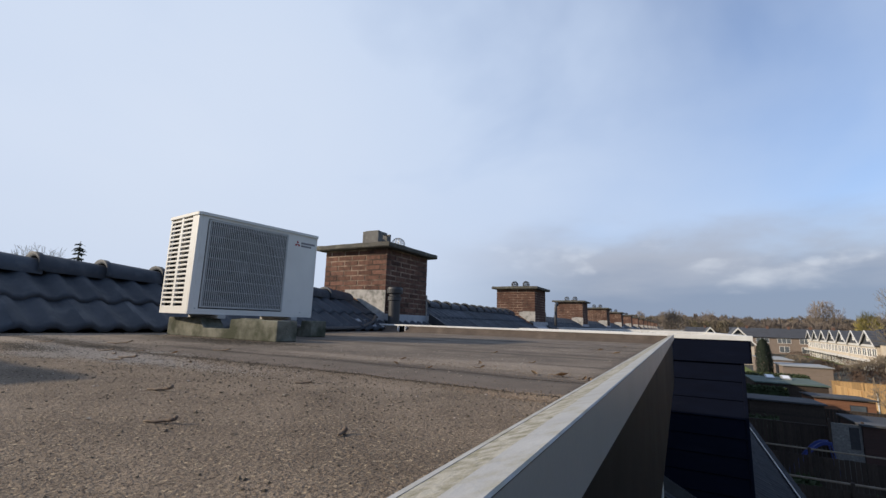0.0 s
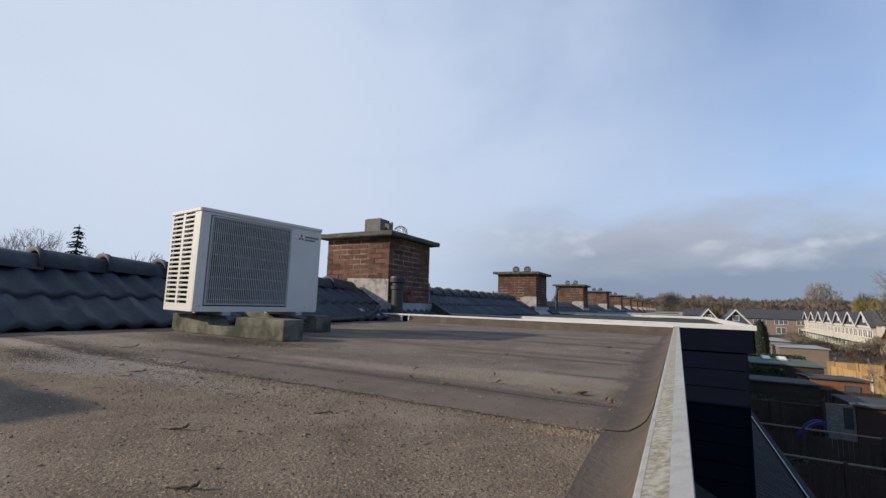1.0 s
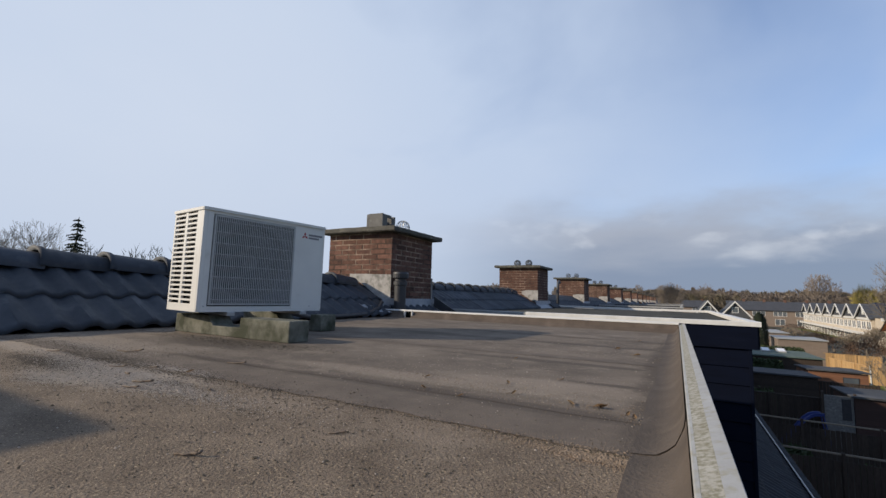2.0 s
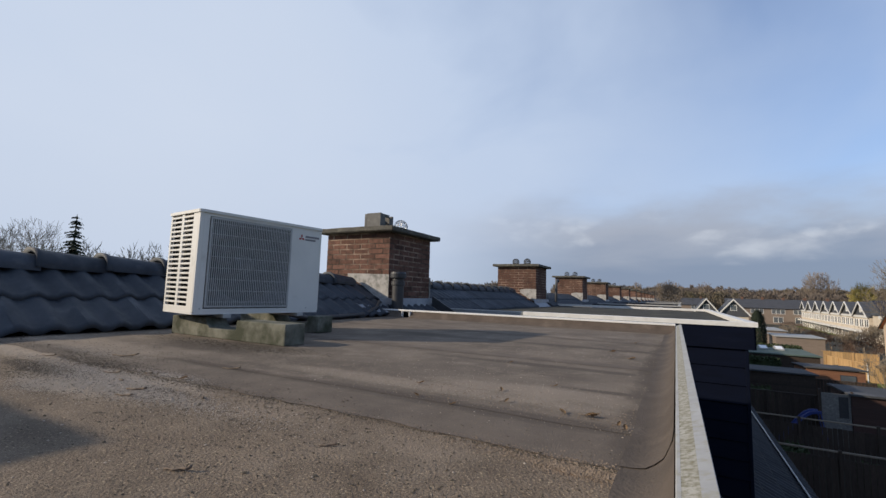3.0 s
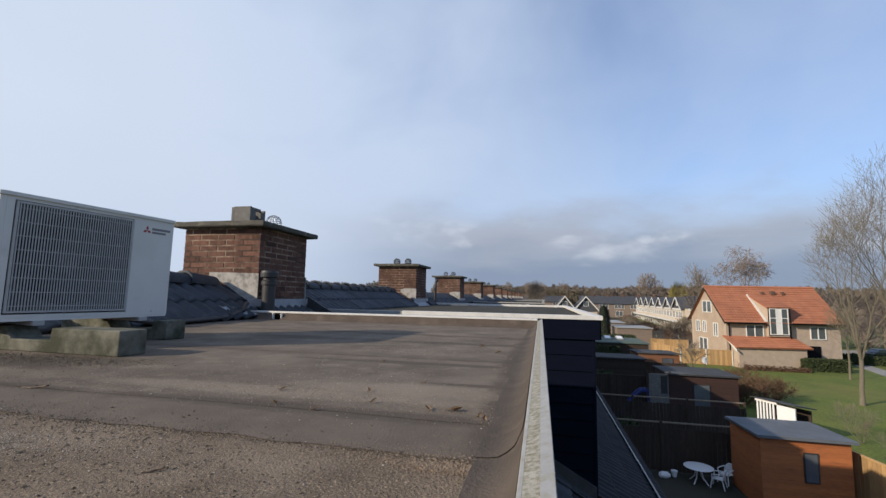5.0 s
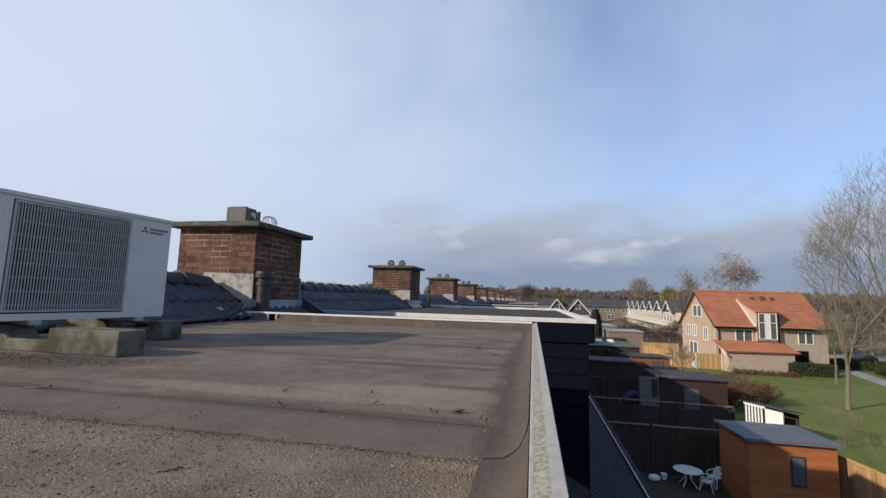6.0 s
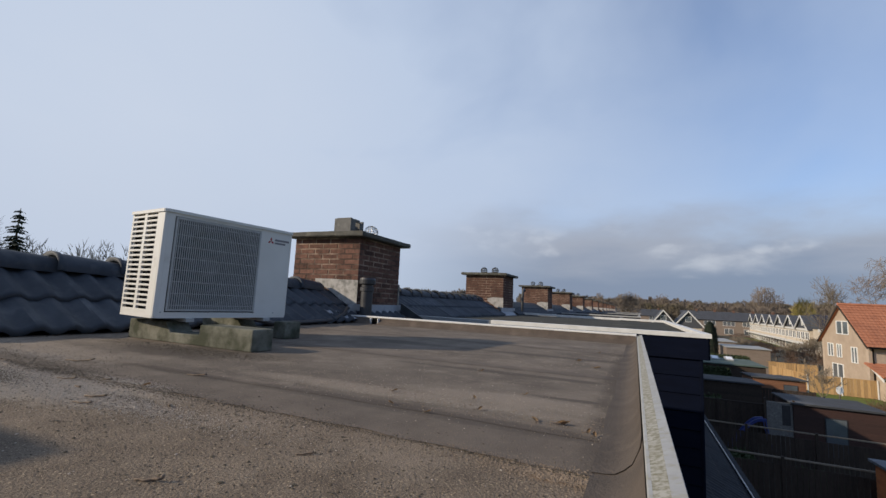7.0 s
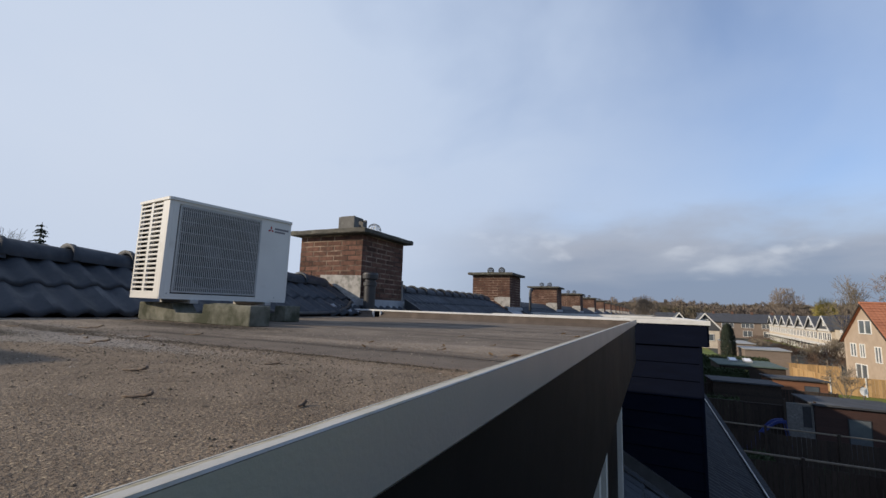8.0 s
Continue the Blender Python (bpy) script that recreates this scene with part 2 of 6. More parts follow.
M = dict(
    bitumen=mat("bitumen", (0.232, 0.180, 0.130), (0.128, 0.098, 0.071), 7, 0.95, 0.0055, 210, c3=(0.275, 0.220, 0.165), c3scale=2.6, c3amt=(0.50, 0.74),
                speck=(0.095, 0.070, 0.050), speck_scale=300, speck_at=(0.52, 0.64), grains=(0.36, 0.285, 0.19), spec=0.25),
    bitumen_worn=mat("bitumen_worn", (0.192, 0.157, 0.122), (0.100, 0.081, 0.064), 3.4, 0.92, 0.003, 200, c3=(0.222, 0.182, 0.142), c3scale=9, c3amt=(0.54, 0.76),
                     speck=(0.10, 0.078, 0.062), speck_scale=300, speck_at=(0.56, 0.7), spec=0.25),
    bitumen_lap=mat("bitumen_lap", (0.142, 0.113, 0.087), (0.094, 0.075, 0.059), 9.0, 0.88, 0.002, 190, c3=(0.165, 0.132, 0.102), c3scale=3.0, c3amt=(0.55, 0.8), spec=0.3),
    bitumen_edge=mat("bitumen_edge", (0.098, 0.078, 0.062), (0.062, 0.050, 0.041), 6.0, 0.88, 0.003, 120, c3=(0.135, 0.108, 0.084), c3scale=11, c3amt=(0.55, 0.8), spec=0.3),
    bitumen_kerb=mat("bitumen_kerb", (0.105, 0.082, 0.064), (0.070, 0.054, 0.043), 9.0, 0.85, 0.002, 150, c3=(0.14, 0.11, 0.086), c3scale=4.0, spec=0.3),
    mossy_felt=mat("mossy_felt", (0.052, 0.048, 0.038), (0.034, 0.033, 0.028), 3.0, 0.92, 0.003, 90, c3=(0.085, 0.080, 0.055), c3scale=2.2, c3amt=(0.5, 0.75), spec=0.2),
    grit=mat("grit", (0.27, 0.205, 0.145), (0.13, 0.098, 0.07), 60, 0.95, 0.001, 500),
    pale_grit=mat("pale_grit", (0.42, 0.36, 0.29), (0.30, 0.25, 0.20), 60, 0.95),
    moss=mat("moss", (0.062, 0.050, 0.032), (0.088, 0.068, 0.045), 40, 0.95, 0.002, 300),
    leaf=mat("leaf", (0.22, 0.13, 0.06), (0.34, 0.24, 0.14), 50, 0.8),
    twig=mat("twig", (0.20, 0.15, 0.105), (0.08, 0.055, 0.04), 70, 0.85, 0.001, 200),
    alu=mat("alu", (0.40, 0.41, 0.43), (0.34, 0.35, 0.37), 5, 0.34, 0.0002, 300, 0.55, c3=(0.46, 0.46, 0.47), c3scale=7, c3amt=(0.55, 0.85)),
    alu_top=mat("alu_top", (0.335, 0.338, 0.335), (0.265, 0.268, 0.265), 18, 0.7, 0.0006, 240, 0.0, c3=(0.25, 0.24, 0.19), c3scale=55, c3amt=(0.50, 0.70)),
    algae=mat("algae", (0.35, 0.338, 0.295), (0.28, 0.268, 0.225), 18, 0.8, 0.0012, 260, c3=(0.165, 0.152, 0.098), c3scale=120, c3amt=(0.42, 0.62)),
    white_trim=mat("white_trim", (0.66, 0.65, 0.62), (0.54, 0.53, 0.50), 9, 0.5, 0.0004, 90, c3=(0.45, 0.43, 0.38), c3scale=7, c3amt=(0.6, 0.85)),
    post_grey=mat("post_grey", (0.52, 0.52, 0.51), (0.44, 0.44, 0.43), 6, 0.5),
    white_frame=mat("white_frame", (0.78, 0.78, 0.76), (0.70, 0.70, 0.68), 6, 0.4),
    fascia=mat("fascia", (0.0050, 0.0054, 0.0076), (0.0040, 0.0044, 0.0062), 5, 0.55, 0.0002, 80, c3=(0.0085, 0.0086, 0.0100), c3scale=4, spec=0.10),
    navy=mat("navy", (0.0036, 0.0058, 0.0150), (0.0028, 0.0044, 0.0112), 4, 0.7, 0.0005, 60, c3=(0.0065, 0.0085, 0.0170), c3scale=3, stretch=(1, 1, 4), spec=0.06),
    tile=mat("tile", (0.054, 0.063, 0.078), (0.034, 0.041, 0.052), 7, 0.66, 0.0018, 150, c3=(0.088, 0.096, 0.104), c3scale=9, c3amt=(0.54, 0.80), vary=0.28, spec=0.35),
    # darker copy of tile for the low courses, their shade put into the colour
    tile_shaded=mat("tile_shaded", (0.017, 0.019, 0.025), (0.012, 0.014, 0.018), 9, 0.7, 0.001, 150, vary=0.2, spec=0.25),
    lead=mat("lead", (0.34, 0.36, 0.39), (0.24, 0.26, 0.29), 9, 0.55, 0.002, 50, 0.3, c3=(0.50, 0.50, 0.50), c3scale=6),
    render_grey=mat("render_grey", (0.42, 0.40, 0.37), (0.26, 0.25, 0.23), 14, 0.9, 0.002, 90, c3=(0.12, 0.12, 0.105), c3scale=7),
    brick=mat("brick", (0.160, 0.083, 0.060), (0.092, 0.050, 0.039), 22, 0.95, 0.003, 120, vary=0.30, c3=(0.06, 0.038, 0.032), c3scale=9, c3amt=(0.52, 0.74), spec=0.2),
    mortar=mat("mortar", (0.40, 0.30, 0.23), (0.17, 0.115, 0.085), 9, 0.95, 0.002, 160, c3=(0.066, 0.046, 0.037), c3scale=2.6, c3amt=(0.41, 0.58), spec=0.2),
    coping=mat("coping", (0.105, 0.098, 0.082), (0.06, 0.058, 0.05), 16, 0.95, 0.004, 90, c3=(0.20, 0.195, 0.145), c3scale=9),
    concrete=mat("concrete", (0.205, 0.202, 0.165), (0.105, 0.105, 0.082), 14, 0.95, 0.003, 120, c3=(0.054, 0.058, 0.039), c3scale=9, c3amt=(0.42, 0.64), spec=0.2),
    casing=mat("casing", (0.66, 0.65, 0.605), (0.60, 0.59, 0.55), 5, 0.42, 0.0002, 60, c3=(0.47, 0.45, 0.40), c3scale=9, c3amt=(0.60, 0.85)),
    casing_grey=mat("casing_grey", (0.38, 0.38, 0.365), (0.32, 0.32, 0.31), 6, 0.5),
    dark_inside=mat("dark_inside", (0.03, 0.03, 0.033), (0.02, 0.02, 0.022), 8, 0.8),
    flue_grey=mat("flue_grey", (0.16, 0.155, 0.145), (0.10, 0.098, 0.092), 12, 0.9, 0.002, 80, c3=(0.24, 0.235, 0.22), c3scale=9),
    # near-black that paints the shade inside the overflow slot
    void_black=mat("void_black", (0.004, 0.004, 0.004), (0.003, 0.003, 0.003), 8, 0.9, spec=0.05),
    lead_dark=mat("lead_dark", (0.05, 0.053, 0.058), (0.03, 0.032, 0.036), 7, 0.6, 0.001, 60, c3=(0.10, 0.105, 0.11), c3scale=5),
    grille_grey=mat("grille_grey", (0.44, 0.44, 0.425), (0.34, 0.34, 0.325), 20, 0.5),
    fins=mat("fins", (0.10, 0.105, 0.11), (0.07, 0.073, 0.078), 30, 0.5, metal=0.4),
    logo_red=mat("logo_red", (0.40, 0.045, 0.045), (0.33, 0.04, 0.04), 20, 0.5),
    logo_grey=mat("logo_grey", (0.20, 0.19, 0.20), (0.17, 0.16, 0.17), 20, 0.5),
    plastic_black=mat("plastic_black", (0.022, 0.023, 0.026), (0.03, 0.03, 0.033), 14, 0.5, 0.0005, 80),
    wire=mat("wire", (0.42, 0.41, 0.39), (0.28, 0.27, 0.25), 40, 0.45, metal=0.7),
    plastic_white=mat("plastic_white", (0.76, 0.77, 0.78), (0.68, 0.69, 0.70), 8, 0.45),
)


DAMP = ((-0.55, 0.995, 0.75, 0.040), (-0.155, 1.9, 0.050, 1.15), (-0.52, 1.74, 0.5, 0.036), (-0.26, 1.37, 0.13, 0.022), (-0.55, 2.49, 0.5, 0.055), (-1.5, 2.49, 0.35, 0.10), (-1.95, 1.27, 0.30, 0.09), (-1.5, 1.0, 0.3, 0.03))
for kind in ("bitumen_worn", "bitumen_lap"):
    stain(M[kind], (0.072, 0.057, 0.045), DAMP, 8.0, 0.75)
    stain(M[kind], (0.27, 0.222, 0.172), ((-0.80, 1.14, 0.55, 0.06), (-2.4, 1.0, 0.55, 0.12), (-0.45, 1.25, 0.3, 0.09), (-2.6, 1.9, 0.25, 0.5)), 11.0, 0.6)
stain(M["bitumen"], (0.34, 0.285, 0.225), ((-1.55, 0.60, 0.28, 0.065), (-1.43, 0.75, 0.28, 0.05), (-2.3, 0.75, 0.4, 0.06)), 11.0, 0.75)
stain(M["bitumen"], (0.060, 0.047, 0.036), ((-1.88, 0.65, 0.24, 0.045), (-1.92, 0.79, 0.22, 0.03), (-1.28, 0.70, 0.12, 0.02)), 16.0, 0.8)
stain(M["bitumen"], (0.20, 0.115, 0.06), ((-0.2, 0.752, 0.08, 0.022),), 20.0, 0.6)


# ---- building helpers ----
def part(name, bm, material, parent=None, label="", m=None, smooth=False):
    me = bpy.data.meshes.new(name)
    bm.normal_update()
    bm.to_mesh(me)
    bm.free()
    return piece(name, me, material, parent, label, m, smooth)


def piece(name, me, material, parent=None, label="", m=None, smooth=False):
    if not me.materials:
        me.materials.append(M[material])
    if smooth:
        me.shade_smooth()
    ob = new(name, me)
    if parent:
        ob.parent = parent
    if m is not None:
        ob.matrix_local = m
    if label:
        tagged(ob, label)
    return ob


def thing(name, label, category, m=None, group="", kind=""):
    ob = new(name)
    ob.empty_display_size = 0.2
    if m is not None:
        ob.matrix_world = m
    return tagged(ob, label, category, group, kind)


def box(bm, a, b, bevel=0.0, m=None):
    """A box between two corners, its edges rounded by bevel."""
    r = bmesh.ops.create_cube(bm, size=1.0)
    vs = r["verts"]
    for v in vs:
        v.co = Vector((a[i] + (b[i] - a[i]) * (v.co[i] + 0.5) for i in range(3)))
    if bevel:
        es = list({e for v in vs for e in v.link_edges})
        r = bmesh.ops.bevel(bm, geom=es, offset=bevel, segments=2, profile=0.5, affect="EDGES")
        vs = list({v for f in r["faces"] for v in f.verts} | {v for v in vs if v.is_valid})
    if m is not None:
        bmesh.ops.transform(bm, matrix=m, verts=vs)
    return vs


def one_box(a, b, bevel=0.0):
    bm = bmesh.new()
    box(bm, a, b, bevel)
    return bm


def prism(bm, outline, a, b, axis="y"):
    """An outline of two coordinates drawn out from a to b along an axis."""
    def at(p, t):
        return {"x": (t, p[0], p[1]), "y": (p[0], t, p[1]), "z": (p[0], p[1], t)}[axis]
    lo, hi = [bm.verts.new(at(p, a)) for p in outline], [bm.verts.new(at(p, b)) for p in outline]
    k = len(outline)
    fs = [bm.faces.new(lo), bm.faces.new(hi[::-1])]
    for i in range(k):
        fs.append(bm.faces.new((lo[i], hi[i], hi[(i + 1) % k], lo[(i + 1) % k])))
    bmesh.ops.recalc_face_normals(bm, faces=fs)
    return lo + hi


def one_prism(outline, a, b, axis="y"):
    bm = bmesh.new()
    prism(bm, outline, a, b, axis)
    return bm


def tube(bm, pts, radii, sides=8, caps=True):
    """A round bar through points, with a radius at each."""
    pts = [Vector(p) for p in pts]
    if isinstance(radii, (int, float)):
        radii = [radii] * len(pts)
    rings = []
    for i, p in enumerate(pts):
        d = (pts[min(i + 1, len(pts) - 1)] - pts[max(i - 1, 0)]).normalized()
        u = d.orthogonal().normalized() if i == 0 else (u - d * u.dot(d)).normalized()
        w = d.cross(u)
        rings.append([bm.verts.new(p + radii[i] * (u * math.cos(a) + w * math.sin(a))) for a in (2 * math.pi * k / sides for k in range(sides))])
    for r, s in zip(rings, rings[1:]):
        for k in range(sides):
            bm.faces.new((r[k], r[(k + 1) % sides], s[(k + 1) % sides], s[k]))
    if caps:
        bm.faces.new(rings[0][::-1])
        bm.faces.new(rings[-1])


def one_tube(pts, radii, sides=8):
    bm = bmesh.new()
    tube(bm, pts, radii, sides)
    return bm


def lathe(bm, profile, sides=20, centre=(0, 0)):
    rings = [[bm.verts.new((centre[0] + r * math.cos(2 * math.pi * k / sides), centre[1] + r * math.sin(2 * math.pi * k / sides), z)) for k in range(sides)] for r, z in profile]
    for r, s in zip(rings, rings[1:]):
        for k in range(sides):
            bm.faces.new((r[k], r[(k + 1) % sides], s[(k + 1) % sides], s[k]))
    bm.faces.new(rings[0][::-1])
    bm.faces.new(rings[-1])


# ---- plan, in metres: y along the terrace, x towards the gardens, z = 0 on the flat roof ----
GROUND, RIDGE_X, RIDGE_Z, SLOPE = -5.6, -3.53, 0.37, 0.56
EAVE_X, HOUSE, DECK_X = 1.364, 5.93, -3.10
EAVE_Z = RIDGE_Z - SLOPE * (EAVE_X - RIDGE_X)
PITCH = math.degrees(math.atan(SLOPE))
FAR_Y, NEXT_Y = 4.05, 5.15
PARTY = 4.645


def slope_z(x):
    return RIDGE_Z - SLOPE * abs(x - RIDGE_X)


# ---- flat roof ----
def deck_height(x, y):
    return 0.004 * noise.noise(Vector((x * 1.1, y * 1.1, 0.3))) + 0.0016 * noise.noise(Vector((x * 5, y * 5, 2)))


def sheet(x0, x1, y0, y1, lift, step=0.06, kerb=True, ragged=0.0):
    """A strip of roofing felt, turned up against the roof's edge."""
    bm = bmesh.new()
    xs = [x0 + (x1 - x0) * i / round((x1 - x0) / step) for i in range(round((x1 - x0) / step) + 1)]
    if kerb:
        xs += [x1 + 0.022, x1 + 0.042, x1 + 0.060, x1 + 0.074, x1 + 0.084, x1 + 0.090]
    up = {0: 0.0, 1: 0.004, 2: 0.012, 3: 0.024, 4: 0.040, 5: 0.058, 6: 0.076}
    ny = max(2, round((y1 - y0) / step))
    grid = []
    for j in range(ny + 1):
        row = []
        for i, x in enumerate(xs):
            k = max(0, i - (len(xs) - 7)) if kerb else 0
            y = y0 + (y1 - y0) * j / ny
            z = deck_height(x, y) + lift + up[k]
            if j == 0 and ragged:
                y += ragged * noise.noise(Vector((x * 9, y, 5)))
            row.append(bm.verts.new((x, y, z)))
        grid.append(row)
    for r, s in zip(grid, grid[1:]):
        for k in range(len(xs) - 1):
            bm.faces.new((r[k], r[k + 1], s[k + 1], s[k]))
    return bm


def kerb_strip(y0, y1, lift):
    """A length of felt that runs along the edge and turns up against it, a little wavy, its near end torn."""
    bm = bmesh.new()
    prof = ((-0.020, 0.0026), (0.0, 0.003), (0.015, 0.006), (0.028, 0.013), (0.039, 0.023), (0.047, 0.036), (0.053, 0.047), (0.0565, 0.060))
    rows = []
    n = round((y1 - y0) / 0.04)
    for j in range(n + 1):
        y = y0 + (y1 - y0) * j / n
        torn = 0.05 if j == 0 else 0.0
        rows.append([bm.verts.new((KERB_X + a - lift * 0.8 + (0.013 + lift * 2) * (1 - i / 7) * noise.noise(Vector((y * 2.2, 3, i * 0.1))) + 0.004 * lift / 0.003 * noise.noise(Vector((y * 7, i * 0.3, 8))) * (i < 6),
                                   y + torn * (i / 7) ** 2 + torn * 0.2 * noise.noise(Vector((i * 0.9, 1, 4))), b + lift + deck_height(KERB_X, y) * (1 - i / 7))) for i, (a, b) in enumerate(prof)])
    for r, s in zip(rows, rows[1:]):
        for k in range(len(prof) - 1):
            bm.faces.new((r[k], r[k + 1], s[k + 1], s[k]))
    return bm


TRIM_OUT, TRIM_IN, TRIM_Z = -0.0425, -0.083, 0.081
KERB_X = TRIM_IN - 0.058

roof_deck = tagged(part("flat_roof", one_box((DECK_X - 0.3, -3.2, -0.16), (-0.09, FAR_Y + 0.02, -0.012)), "bitumen_lap"),
                   "flat timber dormer roof under brown bitumen felt", "roof", kind="structure")
for i, (y0, y1) in enumerate(((-3.2, -1.21), (-1.21, -0.21), (-0.21, 0.80), (0.99, 1.90), (1.90, 2.92), (2.92, 3.98))):
    part("felt_sheet", sheet(DECK_X - 0.25, KERB_X, y0, y1 + 0.02, 0.0 if y0 < 0.9 else 0.0025, kerb=False), "bitumen" if y0 < 0.9 else "bitumen_worn", roof_deck, smooth=True)
part("felt_kerb", kerb_strip(-3.2, 0.90, 0.0), "bitumen_edge", roof_deck, "smooth felt turned up against the edge trim", smooth=True)
part("felt_kerb", kerb_strip(0.80, 3.98, 0.0016), "bitumen_edge", roof_deck, "smooth felt turned up against the edge trim", smooth=True)

part("felt_lap", sheet(DECK_X - 0.25, KERB_X, 0.79, 1.0, 0.0016, 0.03, False, 0.016), "bitumen_lap", roof_deck, "smooth dark lap of roofing felt", smooth=True)
part("felt_lap", sheet(DECK_X - 0.25, KERB_X, 1.86, 1.96, 0.0036, 0.03, False, 0.015), "bitumen_lap", roof_deck, smooth=True)
part("felt_lap", sheet(DECK_X - 0.25, KERB_X, 2.90, 2.98, 0.0040, 0.03, False, 0.015), "bitumen_lap", roof_deck, smooth=True)

# upstand of the roof's far end, with an overflow slot through it
def far_upstand():
    bm = bmesh.new()
    prof = [(3.90, -0.01), (3.94, 0.010), (3.975, 0.032), (4.0, 0.072), (FAR_Y + 0.02, 0.072), (FAR_Y + 0.02, -0.01)]
    prism(bm, prof, DECK_X - 0.1, -2.690, "x")
    prism(bm, prof, -2.600, -0.09, "x")
    prism(bm, [(3.90, -0.01), (3.905, 0.004), (FAR_Y + 0.02, 0.004), (FAR_Y + 0.02, -0.01)], -2.690, -2.600, "x")
    return bm


part("felt_upstand", far_upstand(), "bitumen_kerb", roof_deck)


def edge_trim(parent, x_in, x_out, z, y0, y1, joints):
    """Aluminium edge trim along y, in lengths that butt together."""
    ys = [y0, *joints, y1]
    for a, b in zip(ys, ys[1:]):
        bm = one_prism([(x_in, z - 0.021), (x_in, z - 0.0142), (x_in + 0.0015, z - 0.0128), (x_in + 0.0055, z - 0.0116), (x_in + 0.0055, z - 0.018)], a + 0.0006, b - 0.0006)
        part("trim_lip", bm, "alu_top", parent)
        bm = one_prism([(x_in + 0.0056, z - 0.018), (x_in + 0.0056, z - 0.0118), (x_in + 0.024, z - 0.0056), (x_in + 0.024, z - 0.015)], a + 0.0006, b - 0.0006)
        part("trim_top", bm, "algae", parent, "middle of the trim, stained with algae")
        bm = one_prism([(x_in + 0.0241, z - 0.015), (x_in + 0.0241, z - 0.0054), (x_out - 0.001, z - 0.001), (x_out - 0.0002, z - 0.0018), (x_out - 0.007, z - 0.012)], a + 0.0006, b - 0.0006)
        part("trim_lip", bm, "alu_top", parent)
        bm = one_prism([(x_out - 0.0066, z - 0.0122), (x_out - 0.0001, z - 0.0021), (x_out, z - 0.037), (x_out - 0.003, z - 0.040), (x_out - 0.007, z - 0.037)], a + 0.0006, b - 0.0006)
        part("trim_face", bm, "alu", parent)


roof_trim = thing("trim", "weathered grey aluminium roof edge trim with algae", "trim", kind="structure")
edge_trim(roof_trim, TRIM_IN, TRIM_OUT, TRIM_Z, -3.2, FAR_Y + 0.02, (-0.55, 1.98))
far_trim = thing("trim", "pale aluminium trim on the far end of the flat roof", "trim", kind="structure")
part("trim_length", one_prism([(3.992, 0.069), (3.992, 0.080), (3.997, 0.084), (4.068, 0.084), (4.073, 0.080), (4.073, 0.046), (4.069, 0.046), (4.069, 0.069)], -2.755 - 0.42, -1.62, "x"), "white_trim", far_trim)
part("trim_length", one_prism([(3.992, 0.069), (3.992, 0.080), (3.997, 0.084), (4.068, 0.084), (4.073, 0.080), (4.073, 0.046), (4.069, 0.046), (4.069, 0.069)], -1.618, TRIM_IN - 0.002, "x"), "white_trim", far_trim)
slot_frame = bmesh.new()
for a, b in (((-2.697, 3.955, 0.0), (-2.687, 3.985, 0.066)), ((-2.603, 3.955, 0.0), (-2.593, 3.985, 0.066))):
    box(slot_frame, a, b, 0.002)
part("overflow_frame", slot_frame, "white_trim", roof_deck, "pale metal rim of an overflow slot")
# solid black block in place of a hole; the slot's shade is its colour
part("overflow_pipe", one_box((-2.687, 3.984, 0.0045), (-2.603, 4.16, 0.066)), "void_black", roof_deck)

# front of the dormer under the trim: dark fascia, white window frames
dormer_front = thing("wall_dormer", "dark fascia panel over dormer windows with pale posts", "wall", kind="structure")
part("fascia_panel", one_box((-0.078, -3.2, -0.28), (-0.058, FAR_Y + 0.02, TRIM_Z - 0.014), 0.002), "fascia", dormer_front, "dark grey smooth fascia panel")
part("side_panel", one_box((DECK_X, FAR_Y + 0.02, -0.282), (-0.058, FAR_Y + 0.06, 0.045)), "navy", dormer_front)
part("side_panel", one_box((DECK_X, FAR_Y + 0.02, -2.0), (-0.19, FAR_Y + 0.06, -0.284)), "navy", dormer_front)
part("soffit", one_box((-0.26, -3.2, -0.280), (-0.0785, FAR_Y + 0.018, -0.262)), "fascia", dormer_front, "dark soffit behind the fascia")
for i, y in enumerate((-2.6, -1.7, -0.9, -0.1, 0.8, 1.5, 2.27, 2.62, FAR_Y - 0.055)):
    part("window_post", one_box((-0.235, y, -1.55), (-0.175, y + 0.07, -0.282), 0.003), "post_grey", dormer_front, "pale grey painted window post")
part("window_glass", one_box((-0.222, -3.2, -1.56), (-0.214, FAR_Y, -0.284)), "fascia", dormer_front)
part("window_sill", one_box((-0.26, -3.2, -1.60), (-0.14, FAR_Y, -1.552), 0.004), "post_grey", dormer_front)
part("wall_below", one_box((-0.26, -3.2, -2.3), (-0.19, FAR_Y, -1.602)), "navy", dormer_front)


